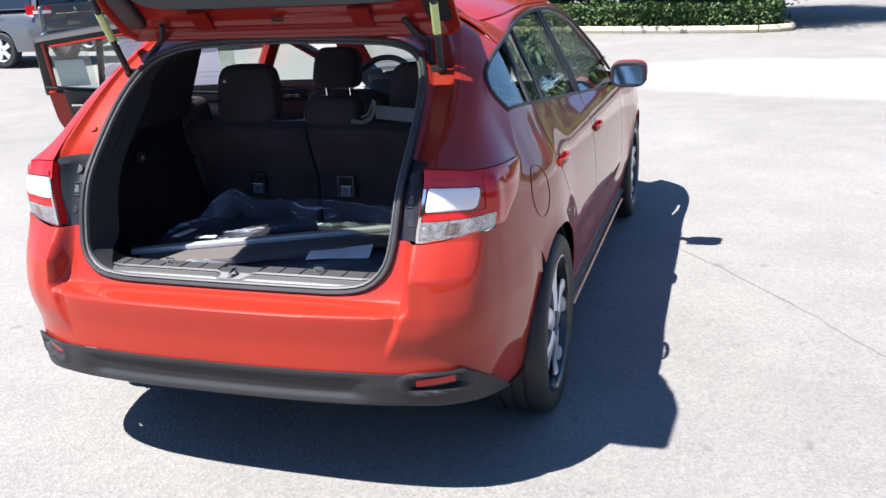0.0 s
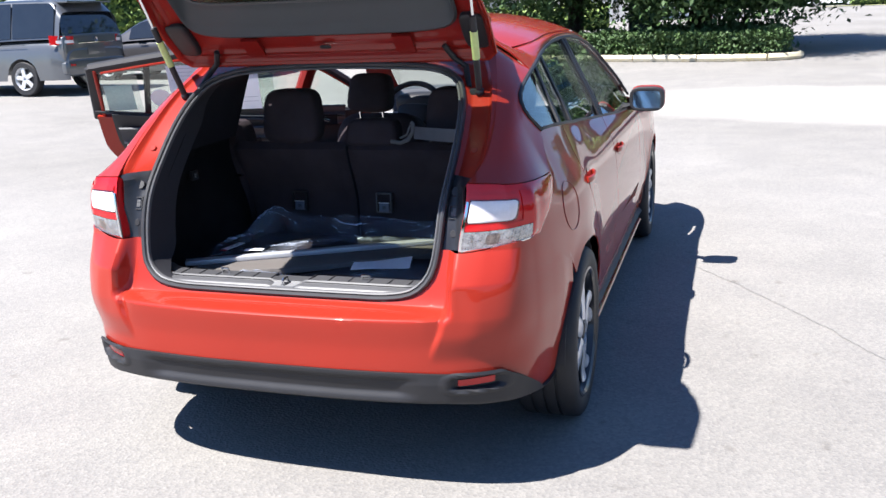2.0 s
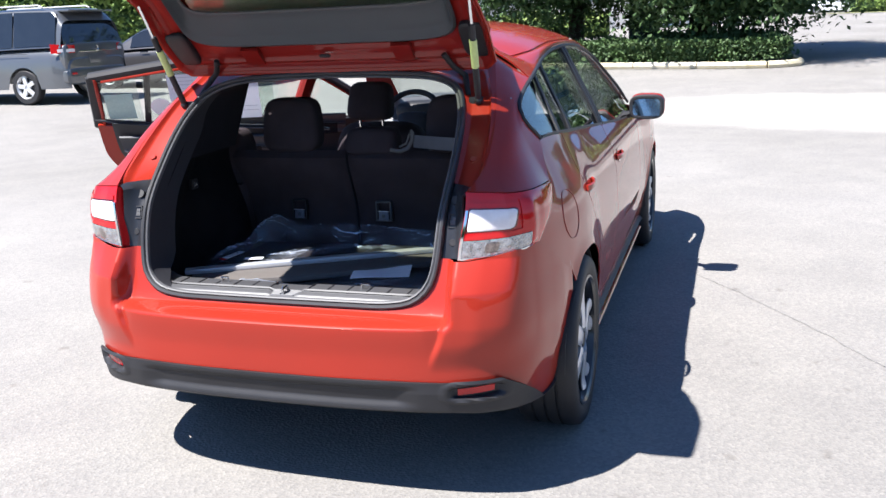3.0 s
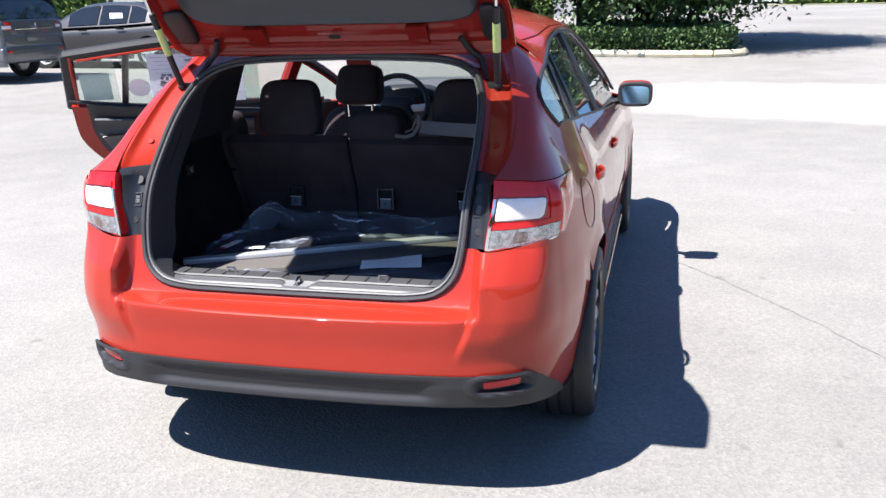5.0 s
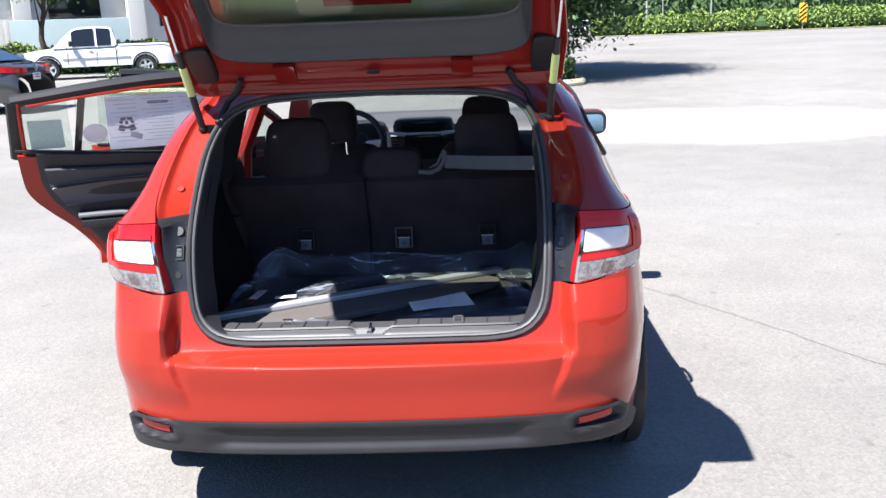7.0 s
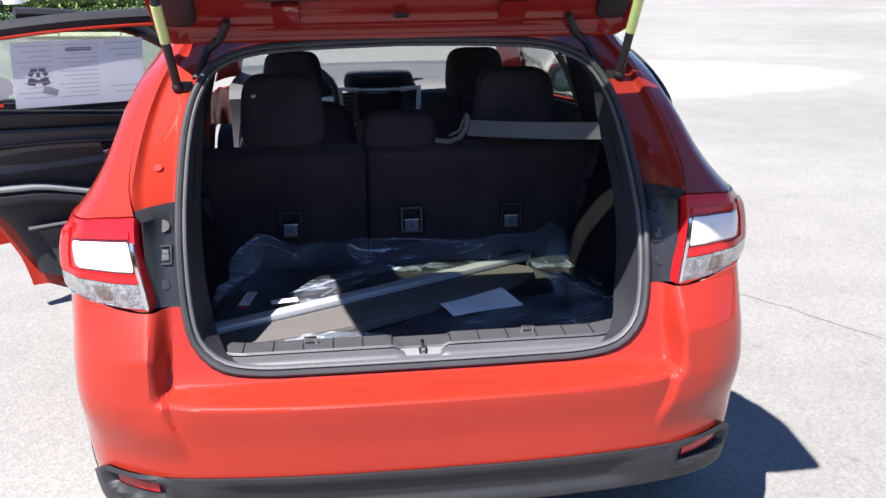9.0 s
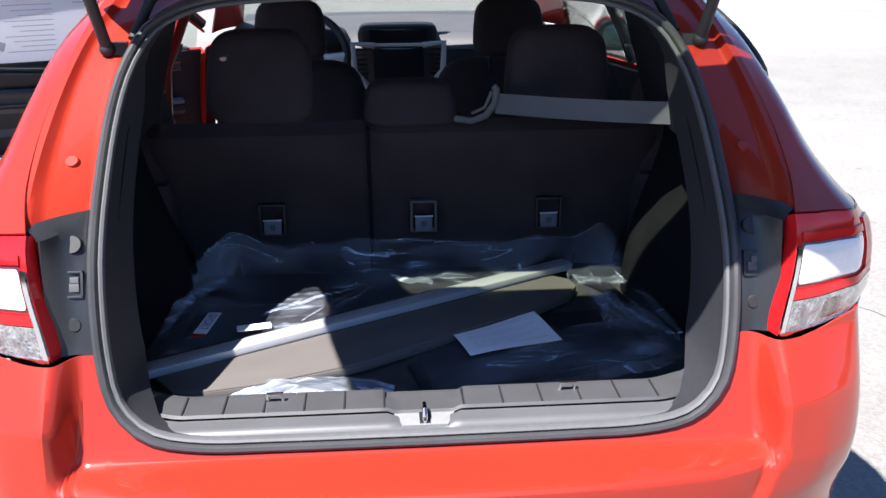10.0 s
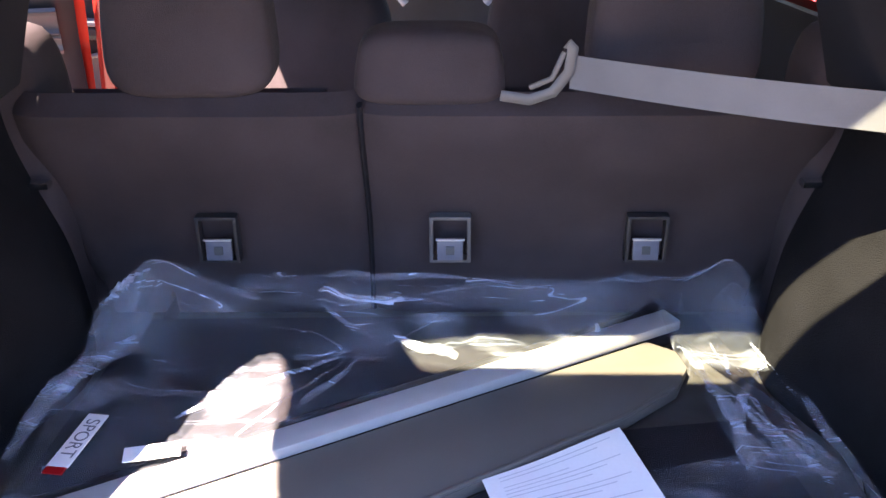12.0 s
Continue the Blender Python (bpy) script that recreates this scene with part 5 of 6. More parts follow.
# ---- things in the load space ----
def slab(outline, z0, z1, bevel=0.004):
    bm = bmesh.new()
    f = bm.faces.new([bm.verts.new((x, y, z0)) for x, y in outline])
    r = bmesh.ops.extrude_face_region(bm, geom=[f])
    bmesh.ops.translate(bm, vec=(0, 0, z1 - z0), verts=[v for v in r["geom"] if isinstance(v, bmesh.types.BMVert)])
    bmesh.ops.recalc_face_normals(bm, faces=bm.faces[:])
    bmesh.ops.bevel(bm, geom=bm.edges[:], offset=bevel, segments=2, profile=0.6, affect="EDGES")
    return bm


cover_thing = thing("cargo_cover", "grey roll-up cargo cover with silver rail on the load floor", "cargo cover")
rail_a, rail_b = Vector((-0.535, 0.425, 0.630)), Vector((0.395, 0.925, 0.630))
rail_n = Vector((-0.4735, 0.8808, 0)) * 0.021
part("rail", slab([(q.x, q.y) for q in (rail_a - rail_n, rail_b - rail_n, rail_b + rail_n, rail_a + rail_n)], 0.622, 0.640, 0.004), SILVER, cover_thing, "brushed silver rail")
part("roller_housing", tube([rail_a.lerp(rail_b, k) + Vector((-0.014, 0.03, -0.016)) for k in (0.01, 0.5, 0.99)], 0.024, 0.018, 10, up=(0, 0, 1)), BLACK, cover_thing)
part("flap", slab([(-0.505, 0.418), (-0.455, 0.350), (-0.435, 0.343), (-0.30, 0.368), (-0.112, 0.436), (0.08, 0.552), (0.28, 0.675), (0.365, 0.745), (0.392, 0.80), (0.385, 0.845), (0.345, 0.872)], 0.606, 0.624, 0.005), FLAP, cover_thing, "dark grey vinyl flap")
part("flap_hem", tube([(-0.455, 0.352, 0.6235), (-0.435, 0.348, 0.6245), (-0.30, 0.374, 0.6250), (-0.115, 0.442, 0.6250), (0.08, 0.558, 0.6250), (0.28, 0.681, 0.6250), (0.36, 0.750, 0.6245)], 0.0035, 0.003, 8), FLAP, cover_thing)

mats = thing("floor_mats", "stack of black carpet floor mats packed in clear plastic", "floor mats")
part("mat", slab([(0.012, 0.318), (-0.02, 0.465), (0.20, 0.63), (0.46, 0.70), (0.50, 0.47), (0.40, 0.425)], 0.601, 0.607, 0.002), CARPET, mats)
part("mat", slab([(0.03, 0.33), (0.0, 0.48), (0.22, 0.66), (0.44, 0.69), (0.47, 0.46)], 0.6075, 0.613, 0.002), CARPET, mats)


def cells(x, y, z):
    """Distance to the nearest of scattered points: hollows between sharp ridges."""
    return noise.voronoi(Vector((x, y, z)))[0][0]


def crease(x, y, k=1.0):
    u, v = 0.85 * x + 0.53 * y, 0.85 * y - 0.53 * x
    return k * (1.1 * cells(u * 5, v * 11, 1.3) + 0.55 * cells(x * 17 + y * 6, y * 21, 4.0) + 0.25 * cells(x * 40, y * 46, 7.0) - 0.7)


CREASES = []
_r = random.Random(8)
for k in range(46):
    px, py, pa = _r.uniform(-0.52, 0.52), _r.uniform(0.52, 0.96), _r.choice((0.50, 0.62, 0.85, -0.45, 2.2, 0.05)) + _r.uniform(-0.22, 0.22)
    CREASES.append((px, py, math.cos(pa), math.sin(pa), _r.uniform(0.06, 0.22), _r.uniform(0.004, 0.010)))


def straight_creases(x, y):
    """Sharp straight folds of a stiff film."""
    z = 0.0
    for px, py, c, q, ln, w in CREASES:
        u, v = (x - px) * c + (y - py) * q, (y - py) * c - (x - px) * q
        if abs(u) < ln and abs(v) < 2.2 * w:
            z = max(z, 0.9 * w * (1 - abs(v) / (2.2 * w)) * (1 - (u / ln) ** 2))
    return z


def mat_wrap(s, t):
    x = lerp(lerp(-0.03, 0.035, 1 - t), lerp(0.545, 0.56, t), s)
    y = lerp(lerp(0.285, 0.425, s), lerp(0.50, 0.66, s), t)
    z = 0.617 + 0.007 * crease(x, y) + 0.7 * straight_creases(x, y + 0.25) - 0.014 * (1 - step(min(s, 1 - s, t, 1 - t), 0.0, 0.05))
    return Vector((x, y, z))


part("plastic_wrap", sheet(mat_wrap, 150, 80), FILM, mats, "clear plastic wrap")

sheet_thing = thing("paper_sheet", "white printed paper sheet lying on the wrapped mats", "paper")
pc = [Vector((0.105, 0.455, 0.6255)), Vector((0.302, 0.516, 0.6255)), Vector((0.266, 0.654, 0.6255)), Vector((0.079, 0.552, 0.6255))]


def paper_at(s, t, up=0.0):
    return pc[0].lerp(pc[1], s).lerp(pc[3].lerp(pc[2], s), t) + Vector((0, 0, up + 0.002 * math.sin(5 * s + 3 * t)))


part("sheet", sheet(paper_at, 12, 10, 0.0006), PAPER, sheet_thing)
for k in range(13):
    if k not in (2, 7):
        part("text_bar", sheet(lambda s, t: paper_at(lerp(0.10, 0.90 - 0.35 * ((k * 5) % 4) / 3, s), 0.92 - 0.060 * k - 0.010 * t, 0.0009), 6, 1, 0.0002), FAINT, sheet_thing)

# the large bag over the cover, bunched up at the seat back
big_bag = thing("plastic_bag", "large crinkled clear plastic bag spread over the load floor", "plastic bag")


def rail_y(x):
    return 0.425 + 0.5376 * (x + 0.535)


def bag_z(x, y):
    """The height of the film over the load floor."""
    hump = 0.060 * math.exp(-((x - 0.485) / 0.045) ** 2 - ((y - 0.925) / 0.05) ** 2)
    tent = 0.050 * math.exp(-((x + 0.42) / 0.09) ** 2 - ((y - 0.90) / 0.07) ** 2) + 0.020 * math.exp(-((x + 0.47) / 0.06) ** 2 - ((y - 0.72) / 0.12) ** 2)
    back = 0.056 * min(1.0, max(0.0, (y - 0.84) / 0.09)) * (1 - 0.5 * step(abs(x), 0.42, 0.54))
    return 0.628 + back + hump + tent + 0.012 * crease(x, y) + straight_creases(x, y)


def bag_sheet(s, t):
    x = lerp(-0.535, 0.545, s)
    y = lerp(lerp(rail_y(x) + 0.015, 0.44, step(x, 0.36, 0.45)), 0.968, t)
    return Vector((x, y, bag_z(x, y) - 0.02 * (1 - step(min(s, 1 - s, t), 0.0, 0.04))))


part("film_sheet", sheet(bag_sheet, 260, 140), FILM, big_bag)


def fold(bm, a, b, w0, w1, tilt=0.5, lift=0.004, bend=0.0):
    """A narrow doubled strip of film along the sheet from a to b."""
    a, b = Vector((*a, 0)), Vector((*b, 0))
    n = Vector((a.y - b.y, b.x - a.x, 0)).normalized()
    row = None
    for i in range(17):
        k = i / 16
        c = a.lerp(b, k) + n * bend * math.sin(math.pi * k)
        w = lerp(w0, w1, k) * (0.35 + 0.65 * math.sin(math.pi * min(1, 0.1 + 0.85 * k)))
        z = bag_z(c.x, c.y) + lift
        new_row = [bm.verts.new((c.x + n.x * w * q, c.y + n.y * w * q, z + tilt * w * (q + 0.5))) for q in (-0.5, 0.0, 0.5)]
        if row:
            for q in (0, 1):
                bm.faces.new((row[q], row[q + 1], new_row[q + 1], new_row[q]))
        row = new_row


def folds():
    bm, r = bmesh.new(), random.Random(4)
    # from the raised corners and pinches
    for a, b, w0, w1 in (((-0.31, 0.885), (-0.09, 0.835), 0.004, 0.003), ((-0.11, 0.830), (-0.33, 0.66), 0.006, 0.010), ((-0.10, 0.825), (-0.24, 0.62), 0.004, 0.009),
                         ((-0.085, 0.820), (-0.17, 0.675), 0.003, 0.016), ((-0.06, 0.845), (0.12, 0.93), 0.020, 0.004), ((-0.08, 0.850), (-0.18, 0.91), 0.016, 0.006),
                         ((-0.30, 0.62), (-0.42, 0.50), 0.006, 0.008), ((-0.26, 0.72), (-0.44, 0.56), 0.005, 0.009), ((-0.05, 0.86), (0.05, 0.80), 0.010, 0.022),
                         ((0.10, 0.935), (0.33, 0.90), 0.008, 0.014), ((0.15, 0.90), (0.35, 0.945), 0.010, 0.006)):
        fold(bm, a, b, w0, w1, r.uniform(-0.6, 0.9))
    # along the back
    for k in range(16):
        x, y = r.uniform(-0.36, 0.34), r.uniform(0.905, 0.955)
        fold(bm, (x, y), (x + r.uniform(0.10, 0.26), y + r.uniform(-0.02, 0.02)), 0.010, 0.006, r.uniform(-0.8, 1.2))
    # the milky side of the left tent
    for k in range(12):
        q = k / 11
        fold(bm, (-0.50 + 0.13 * q, 0.90 + 0.02 * math.sin(5 * q)), (-0.525 + 0.05 * q, 0.58 + 0.22 * q), 0.020, 0.030, r.uniform(-0.3, 0.5), 0.003 + 0.001 * (k % 3), r.uniform(-0.01, 0.01))
    # the trailing side towards the sill
    for k in range(13):
        a = (r.uniform(0.38, 0.51), r.uniform(0.66, 0.86))
        b = (lerp(0.40, 0.555, r.random()), r.uniform(0.44, 0.60))
        fold(bm, a, b, r.uniform(0.003, 0.008), r.uniform(0.006, 0.026), r.uniform(-0.6, 0.6), 0.004, r.uniform(-0.02, 0.02))
    return bm


part("film_fold", folds(), FOLDED, big_bag, "folded creases of the film")


def gathered(cx, cy, rx, ry, h, seed):
    """A crumpled heap of film: sharp ridges between smooth hollows."""
    def fn(s, t):
        a, r = 2 * math.pi * s, t
        k = 1 + 0.25 * noise.noise(Vector((2 * math.cos(a), 2 * math.sin(a), seed)))
        x, y = cx + rx * r * k * math.cos(a), cy + ry * r * k * math.sin(a)
        ridge = 1.7 * cells(x * 11 + y * 4, y * 11 - x * 3, seed) - 0.35
        fine = 2.0 * cells(x * 30 + y * 10, y * 27, seed + 3) - 0.4
        z = 0.606 + h * (1 - r ** 2.2) * (0.55 + 0.35 * ridge + 0.12 * fine)
        return Vector((x, y, max(z, 0.603)))
    return sheet(fn, 90, 30)


part("gathered_corner", gathered(0.488, 0.920, 0.050, 0.045, 0.115, 2.0), FILM, big_bag)
part("mat_below", slab([(-0.50, 0.52), (-0.47, 0.95), (0.45, 0.965), (0.50, 0.72), (0.40, 0.90), (-0.30, 0.56)], 0.602, 0.618, 0.004), CARPET, big_bag, "dark folded cloth inside the bag")
tagw = part("plain_label", moved(box(-0.035, -0.014, 0, 0.035, 0.014, 0.0012, 0.0), pose(-0.335, 0.577, 0.648, 0, 0, 12)), PAPER, big_bag, "white paper label")

small_bag = thing("small_plastic_bag", "small crumpled clear plastic bag beside the loading sill", "plastic bag")
part("crumpled_film", gathered(-0.215, 0.362, 0.165, 0.062, 0.035, 9.0), CRINKLE, small_bag)

name_tag = thing("label_strip", "white label strip lettered SPORT with a red end", "label")
tag_pose = pose(-0.433, 0.597, 0.652, 0, 0, 82)
part("strip", moved(box(-0.055, -0.014, 0.0, 0.050, 0.014, 0.002, 0.0008), tag_pose), PAPER, name_tag)
part("red_end", moved(box(-0.068, -0.013, 0.0002, -0.055, 0.013, 0.0022, 0.0008), tag_pose), LAMPRED, name_tag)
fc = bpy.data.curves.new("lettering", "FONT")
fc.body, fc.size, fc.align_x, fc.align_y = "SPORT", 0.026, "CENTER", "CENTER"
letters = new("lettering", fc)
bpy.context.view_layer.update()
me = bpy.data.meshes.new_from_object(letters.evaluated_get(bpy.context.evaluated_depsgraph_get()))
bpy.data.objects.remove(letters)
me.materials.append(INK)
lt = new("lettering", me)
lt.parent = name_tag
lt.matrix_basis = tag_pose @ pose(0.0, 0, 0.0026, 0, 0, 180)

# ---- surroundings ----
# leaf colour darkened for the shade inside crowns and shrubs
LEAF_SHADED = material("shrub_leaves", (0.028, 0.060, 0.020), 0.6, 0.0, 0.5, 1.5, 30, second=(0.075, 0.13, 0.038), spec=0.4)
# brighter leaf copy, with the sunlight put into its colour
LEAF_SUNLIT = material("sunny_hedge_leaves", (0.09, 0.15, 0.03), 0.6, 0.0, 0.5, 1.5, 30, second=(0.22, 0.30, 0.07), spec=0.4)
BARK = material("bark", (0.07, 0.05, 0.04), 0.95, 0.0, 0.4, 3, 25, 1.0, dist=0.03)
KERB = material("yellowed_kerb", (0.50, 0.42, 0.24), 0.9, 0.0, 0.3, 1.2, 20, 0.4, second=(0.55, 0.52, 0.44), dist=0.01)
SOIL = material("soil", (0.06, 0.045, 0.03), 0.95, 0.0, 0.4, 4, 40, 0.8, dist=0.02)
GREY_CAR = material("grey_metallic_paint", (0.10, 0.105, 0.115), 0.3, 0.35, 0.05, 3, 600, coat=1.0)
DARK_CAR = material("dark_grey_metallic_paint", (0.055, 0.053, 0.056), 0.3, 0.35, 0.05, 3, 600, coat=1.0)
WHITE_CAR = material("white_paint", (0.74, 0.75, 0.77), 0.3, 0.0, 0.04, 3, 600, coat=1.0)
WALL = material("pale_stucco", (0.62, 0.61, 0.58), 0.9, 0.0, 0.1, 0.6, 40, 0.3, dist=0.01)
WALL2 = material("blue_grey_panel", (0.45, 0.55, 0.56), 0.8, 0.0, 0.1, 0.6, 40)
STEEL = material("galvanised_steel", (0.42, 0.43, 0.44), 0.5, 0.6, 0.1, 5, 60)
SIGN_Y = material("yellow_sign", (0.75, 0.45, 0.02), 0.5)
GRASS = material("dry_grass", (0.18, 0.20, 0.06), 0.95, 0.0, 0.4, 0.8, 20, 0.6, second=(0.30, 0.31, 0.12), dist=0.03)
CRACK = material("crack_filler", (0.205, 0.20, 0.19), 0.95, 0.0, 0.3, 4, 60)


def leaf_cloud(n, where, size, seed, wide=0.5):
    """n small leaves, each a bent quad, at the places given by where(rng)."""
    r = random.Random(seed)
    verts, faces = [], []
    for _ in range(n):
        c = where(r)
        q = Euler((r.uniform(-1.2, 1.2), r.uniform(-1.2, 1.2), r.uniform(0, 6.3))).to_matrix()
        k = size * r.uniform(0.6, 1.4)
        i = len(verts)
        for u, v, w in ((-1, 0, 0), (0, -wide, 0.12), (1, 0, 0), (0, wide, 0.12)):
            verts.append(c + q @ Vector((u * k, v * k, w * k)))
        faces += [(i, i + 1, i + 2), (i, i + 2, i + 3)]
    me = bpy.data.meshes.new("leaves")
    me.from_pydata([v[:] for v in verts], [], faces)
    bm = bmesh.new()
    bm.from_mesh(me)
    bpy.data.meshes.remove(me)
    return bm


def tree(label, x, y, h, trunk_r, crown_r, crown_z, n, seed, leaf=0.10, mat=None, droop=0.0, squash=0.75, off=(0, 0)):
    r = random.Random(seed)
    z0 = ground_z(x, y)
    t = thing("tree", label, "tree", pose(x, y, z0), "trees round the lot")
    pts = [Vector((0.10 * math.sin(k * 1.3 + seed), 0.10 * math.cos(k * 0.9 + seed), -0.1 + h * 0.6 * k / 6)) for k in range(7)]
    part("trunk", tube(pts, trunk_r, trunk_r, 12, taper=lambda s: 1.25 - 0.65 * s ** 0.6), BARK, t)
    clumps = []
    for k in range(9):
        a = 2.4 * k + seed
        z = lerp(crown_z - crown_r * squash * 0.5, crown_z + crown_r * squash * 0.5, r.random())
        d = crown_r * r.uniform(0.45, 0.85)
        end = Vector((off[0] + d * math.cos(a), off[1] + d * math.sin(a), z))
        start = pts[3].lerp(pts[6], r.random())
        part("limb", tube([start, start.lerp(end, 0.5) + Vector((0, 0, 0.3)), end], trunk_r * 0.32, trunk_r * 0.32, 7, taper=lambda s: 1 - 0.8 * s), BARK, t)
        clumps.append(end)
    for _ in range(64):
        a, b = r.uniform(0, 6.283), math.asin(r.uniform(-1, 1))
        q = crown_r * r.uniform(0.55, 1.0)
        clumps.append(Vector((off[0] + q * math.cos(a) * math.cos(b), off[1] + q * math.sin(a) * math.cos(b), crown_z + squash * q * math.sin(b))))

    def where(rr):
        c = clumps[rr.randrange(len(clumps))]
        v = Vector((rr.gauss(0, 1), rr.gauss(0, 1), rr.gauss(0, 0.7))) * crown_r * 0.17
        p = c + v
        if droop and rr.random() < 0.3:
            p = c + 0.55 * v - Vector((0, 0, rr.random() ** 1.5 * droop))
        return p
    tagged(part("crown", leaf_cloud(n, where, leaf, seed), mat or LEAF_SHADED, t), kind="")
    return t


def hedge(name, label, pts, width, height, n, seed, mat, leaf=0.07, rough_top=0.25):
    """A strip of leafy shrubs along points, on the ground."""
    p = [Vector(q) for q in pts]
    lens = [(b - a).length for a, b in zip(p[:-1], p[1:])]

    def along(u):
        for a, b, length in zip(p[:-1], p[1:], lens):
            if u <= length:
                return a.lerp(b, u / length), (b - a).normalized()
            u -= length
        return p[-1], (p[-1] - p[-2]).normalized()

    def where(r):
        c, d = along(r.random() * sum(lens))
        nrm = Vector((-d.y, d.x, 0))
        w, h = r.uniform(-1, 1), r.random() ** 0.6
        q = c + nrm * w * width / 2
        lump = 1 + rough_top * noise.noise(Vector((q.x * 0.9, q.y * 0.9, seed)))
        return Vector((q.x, q.y, ground_z(q.x, q.y) + 0.02 + height * lump * h * (1 - 0.45 * abs(w) ** 3)))
    core = tube([Vector((q.x, q.y, ground_z(q.x, q.y) + height * 0.35)) for q in p], width * 0.42, height * 0.4, 10, up=(0, 0, 1))
    ob = tagged(part(name, core, LEAF_SHADED), label, "hedge", kind="stuff")
    part("leaves", leaf_cloud(n, where, leaf, seed), mat, ob)
    return ob


# planted island with kerb
def island_edge(k):
    """The island's outline on the ground."""
    p = path3((-9.5, 20.8, 0), (-5.0, 20.0, 0), (-1.5, 19.3, 0), (0.8, 18.75, 0), (2.2, 18.55, 0), (2.72, 18.9, 0), (2.75, 19.8, 0), (2.3, 22.5, 0), (0.5, 25.0, 0), (-4.0, 26.0, 0), (-9.5, 25.0, 0))(k)
    return Vector((p.x, p.y, ground_z(p.x, p.y)))


edge_pts = [island_edge(i / 80) for i in range(81)]
kerb = tagged(new("kerb"), "weathered yellow-painted concrete kerb round a planted island", "kerb", kind="structure")
for i in range(0, 80, 4):
    seg = [edge_pts[i].lerp(edge_pts[i + 1], 0.03)] + edge_pts[i + 1:i + 4] + [edge_pts[i + 3].lerp(edge_pts[i + 4], 0.97)]
    part("kerb_stone", tube([q + Vector((0, 0, 0.07)) for q in seg], 0.085, 0.085, 8, up=(0, 0, 1)), KERB, kerb)
bed = bmesh.new()
bed.faces.new([bed.verts.new(q + Vector((0, 0, 0.09))) for q in edge_pts[:-1]])
tagged(part("planting_bed", bed, SOIL), "dark soil of the planted island", "soil", kind="structure")


def bed_where(r):
    while True:
        k = r.random()
        a, c = island_edge(k * 0.62), Vector((-3.0, 22.5, 0))
        q = a.lerp(c, 0.03 + 0.5 * r.random() ** 1.3)
        h = 0.50 + 0.16 * noise.noise(Vector((q.x * 1.6, q.y * 1.6, 3)))
        return Vector((q.x, q.y, ground_z(q.x, q.y) + 0.12 + h * r.random() ** 0.7))


tagged(part("ground_cover", leaf_cloud(48000, bed_where, 0.045, 3), LEAF_SHADED), "dense low evergreen ground cover on the island", "shrubs", kind="stuff")
tree("broad evergreen tree with a thick dark trunk and low crown", 0.55, 22.4, 8.5, 0.30, 3.8, 4.1, 110000, 11, 0.075, droop=2.0, squash=0.75, off=(0.6, -0.5))
tree("broad evergreen tree with a slim dark trunk on the island", -2.9, 23.2, 8.0, 0.22, 3.4, 3.7, 80000, 12, 0.075, droop=1.5, squash=0.75, off=(0.2, -0.7))
ub = thing("utility_box", "dark green metal utility cabinet among shrubs", "utility box", pose(-0.95, 23.2, ground_z(-0.95, 23.2)))
part("cabinet", box(-0.40, -0.3, 0, 0.40, 0.3, 1.25, 0.03), material("dark_green_metal", (0.02, 0.035, 0.03), 0.5), ub)
part("lid", box(-0.43, -0.33, 1.25, 0.43, 0.33, 1.30, 0.015), material("dark_green_lid", (0.025, 0.04, 0.035), 0.5), ub)


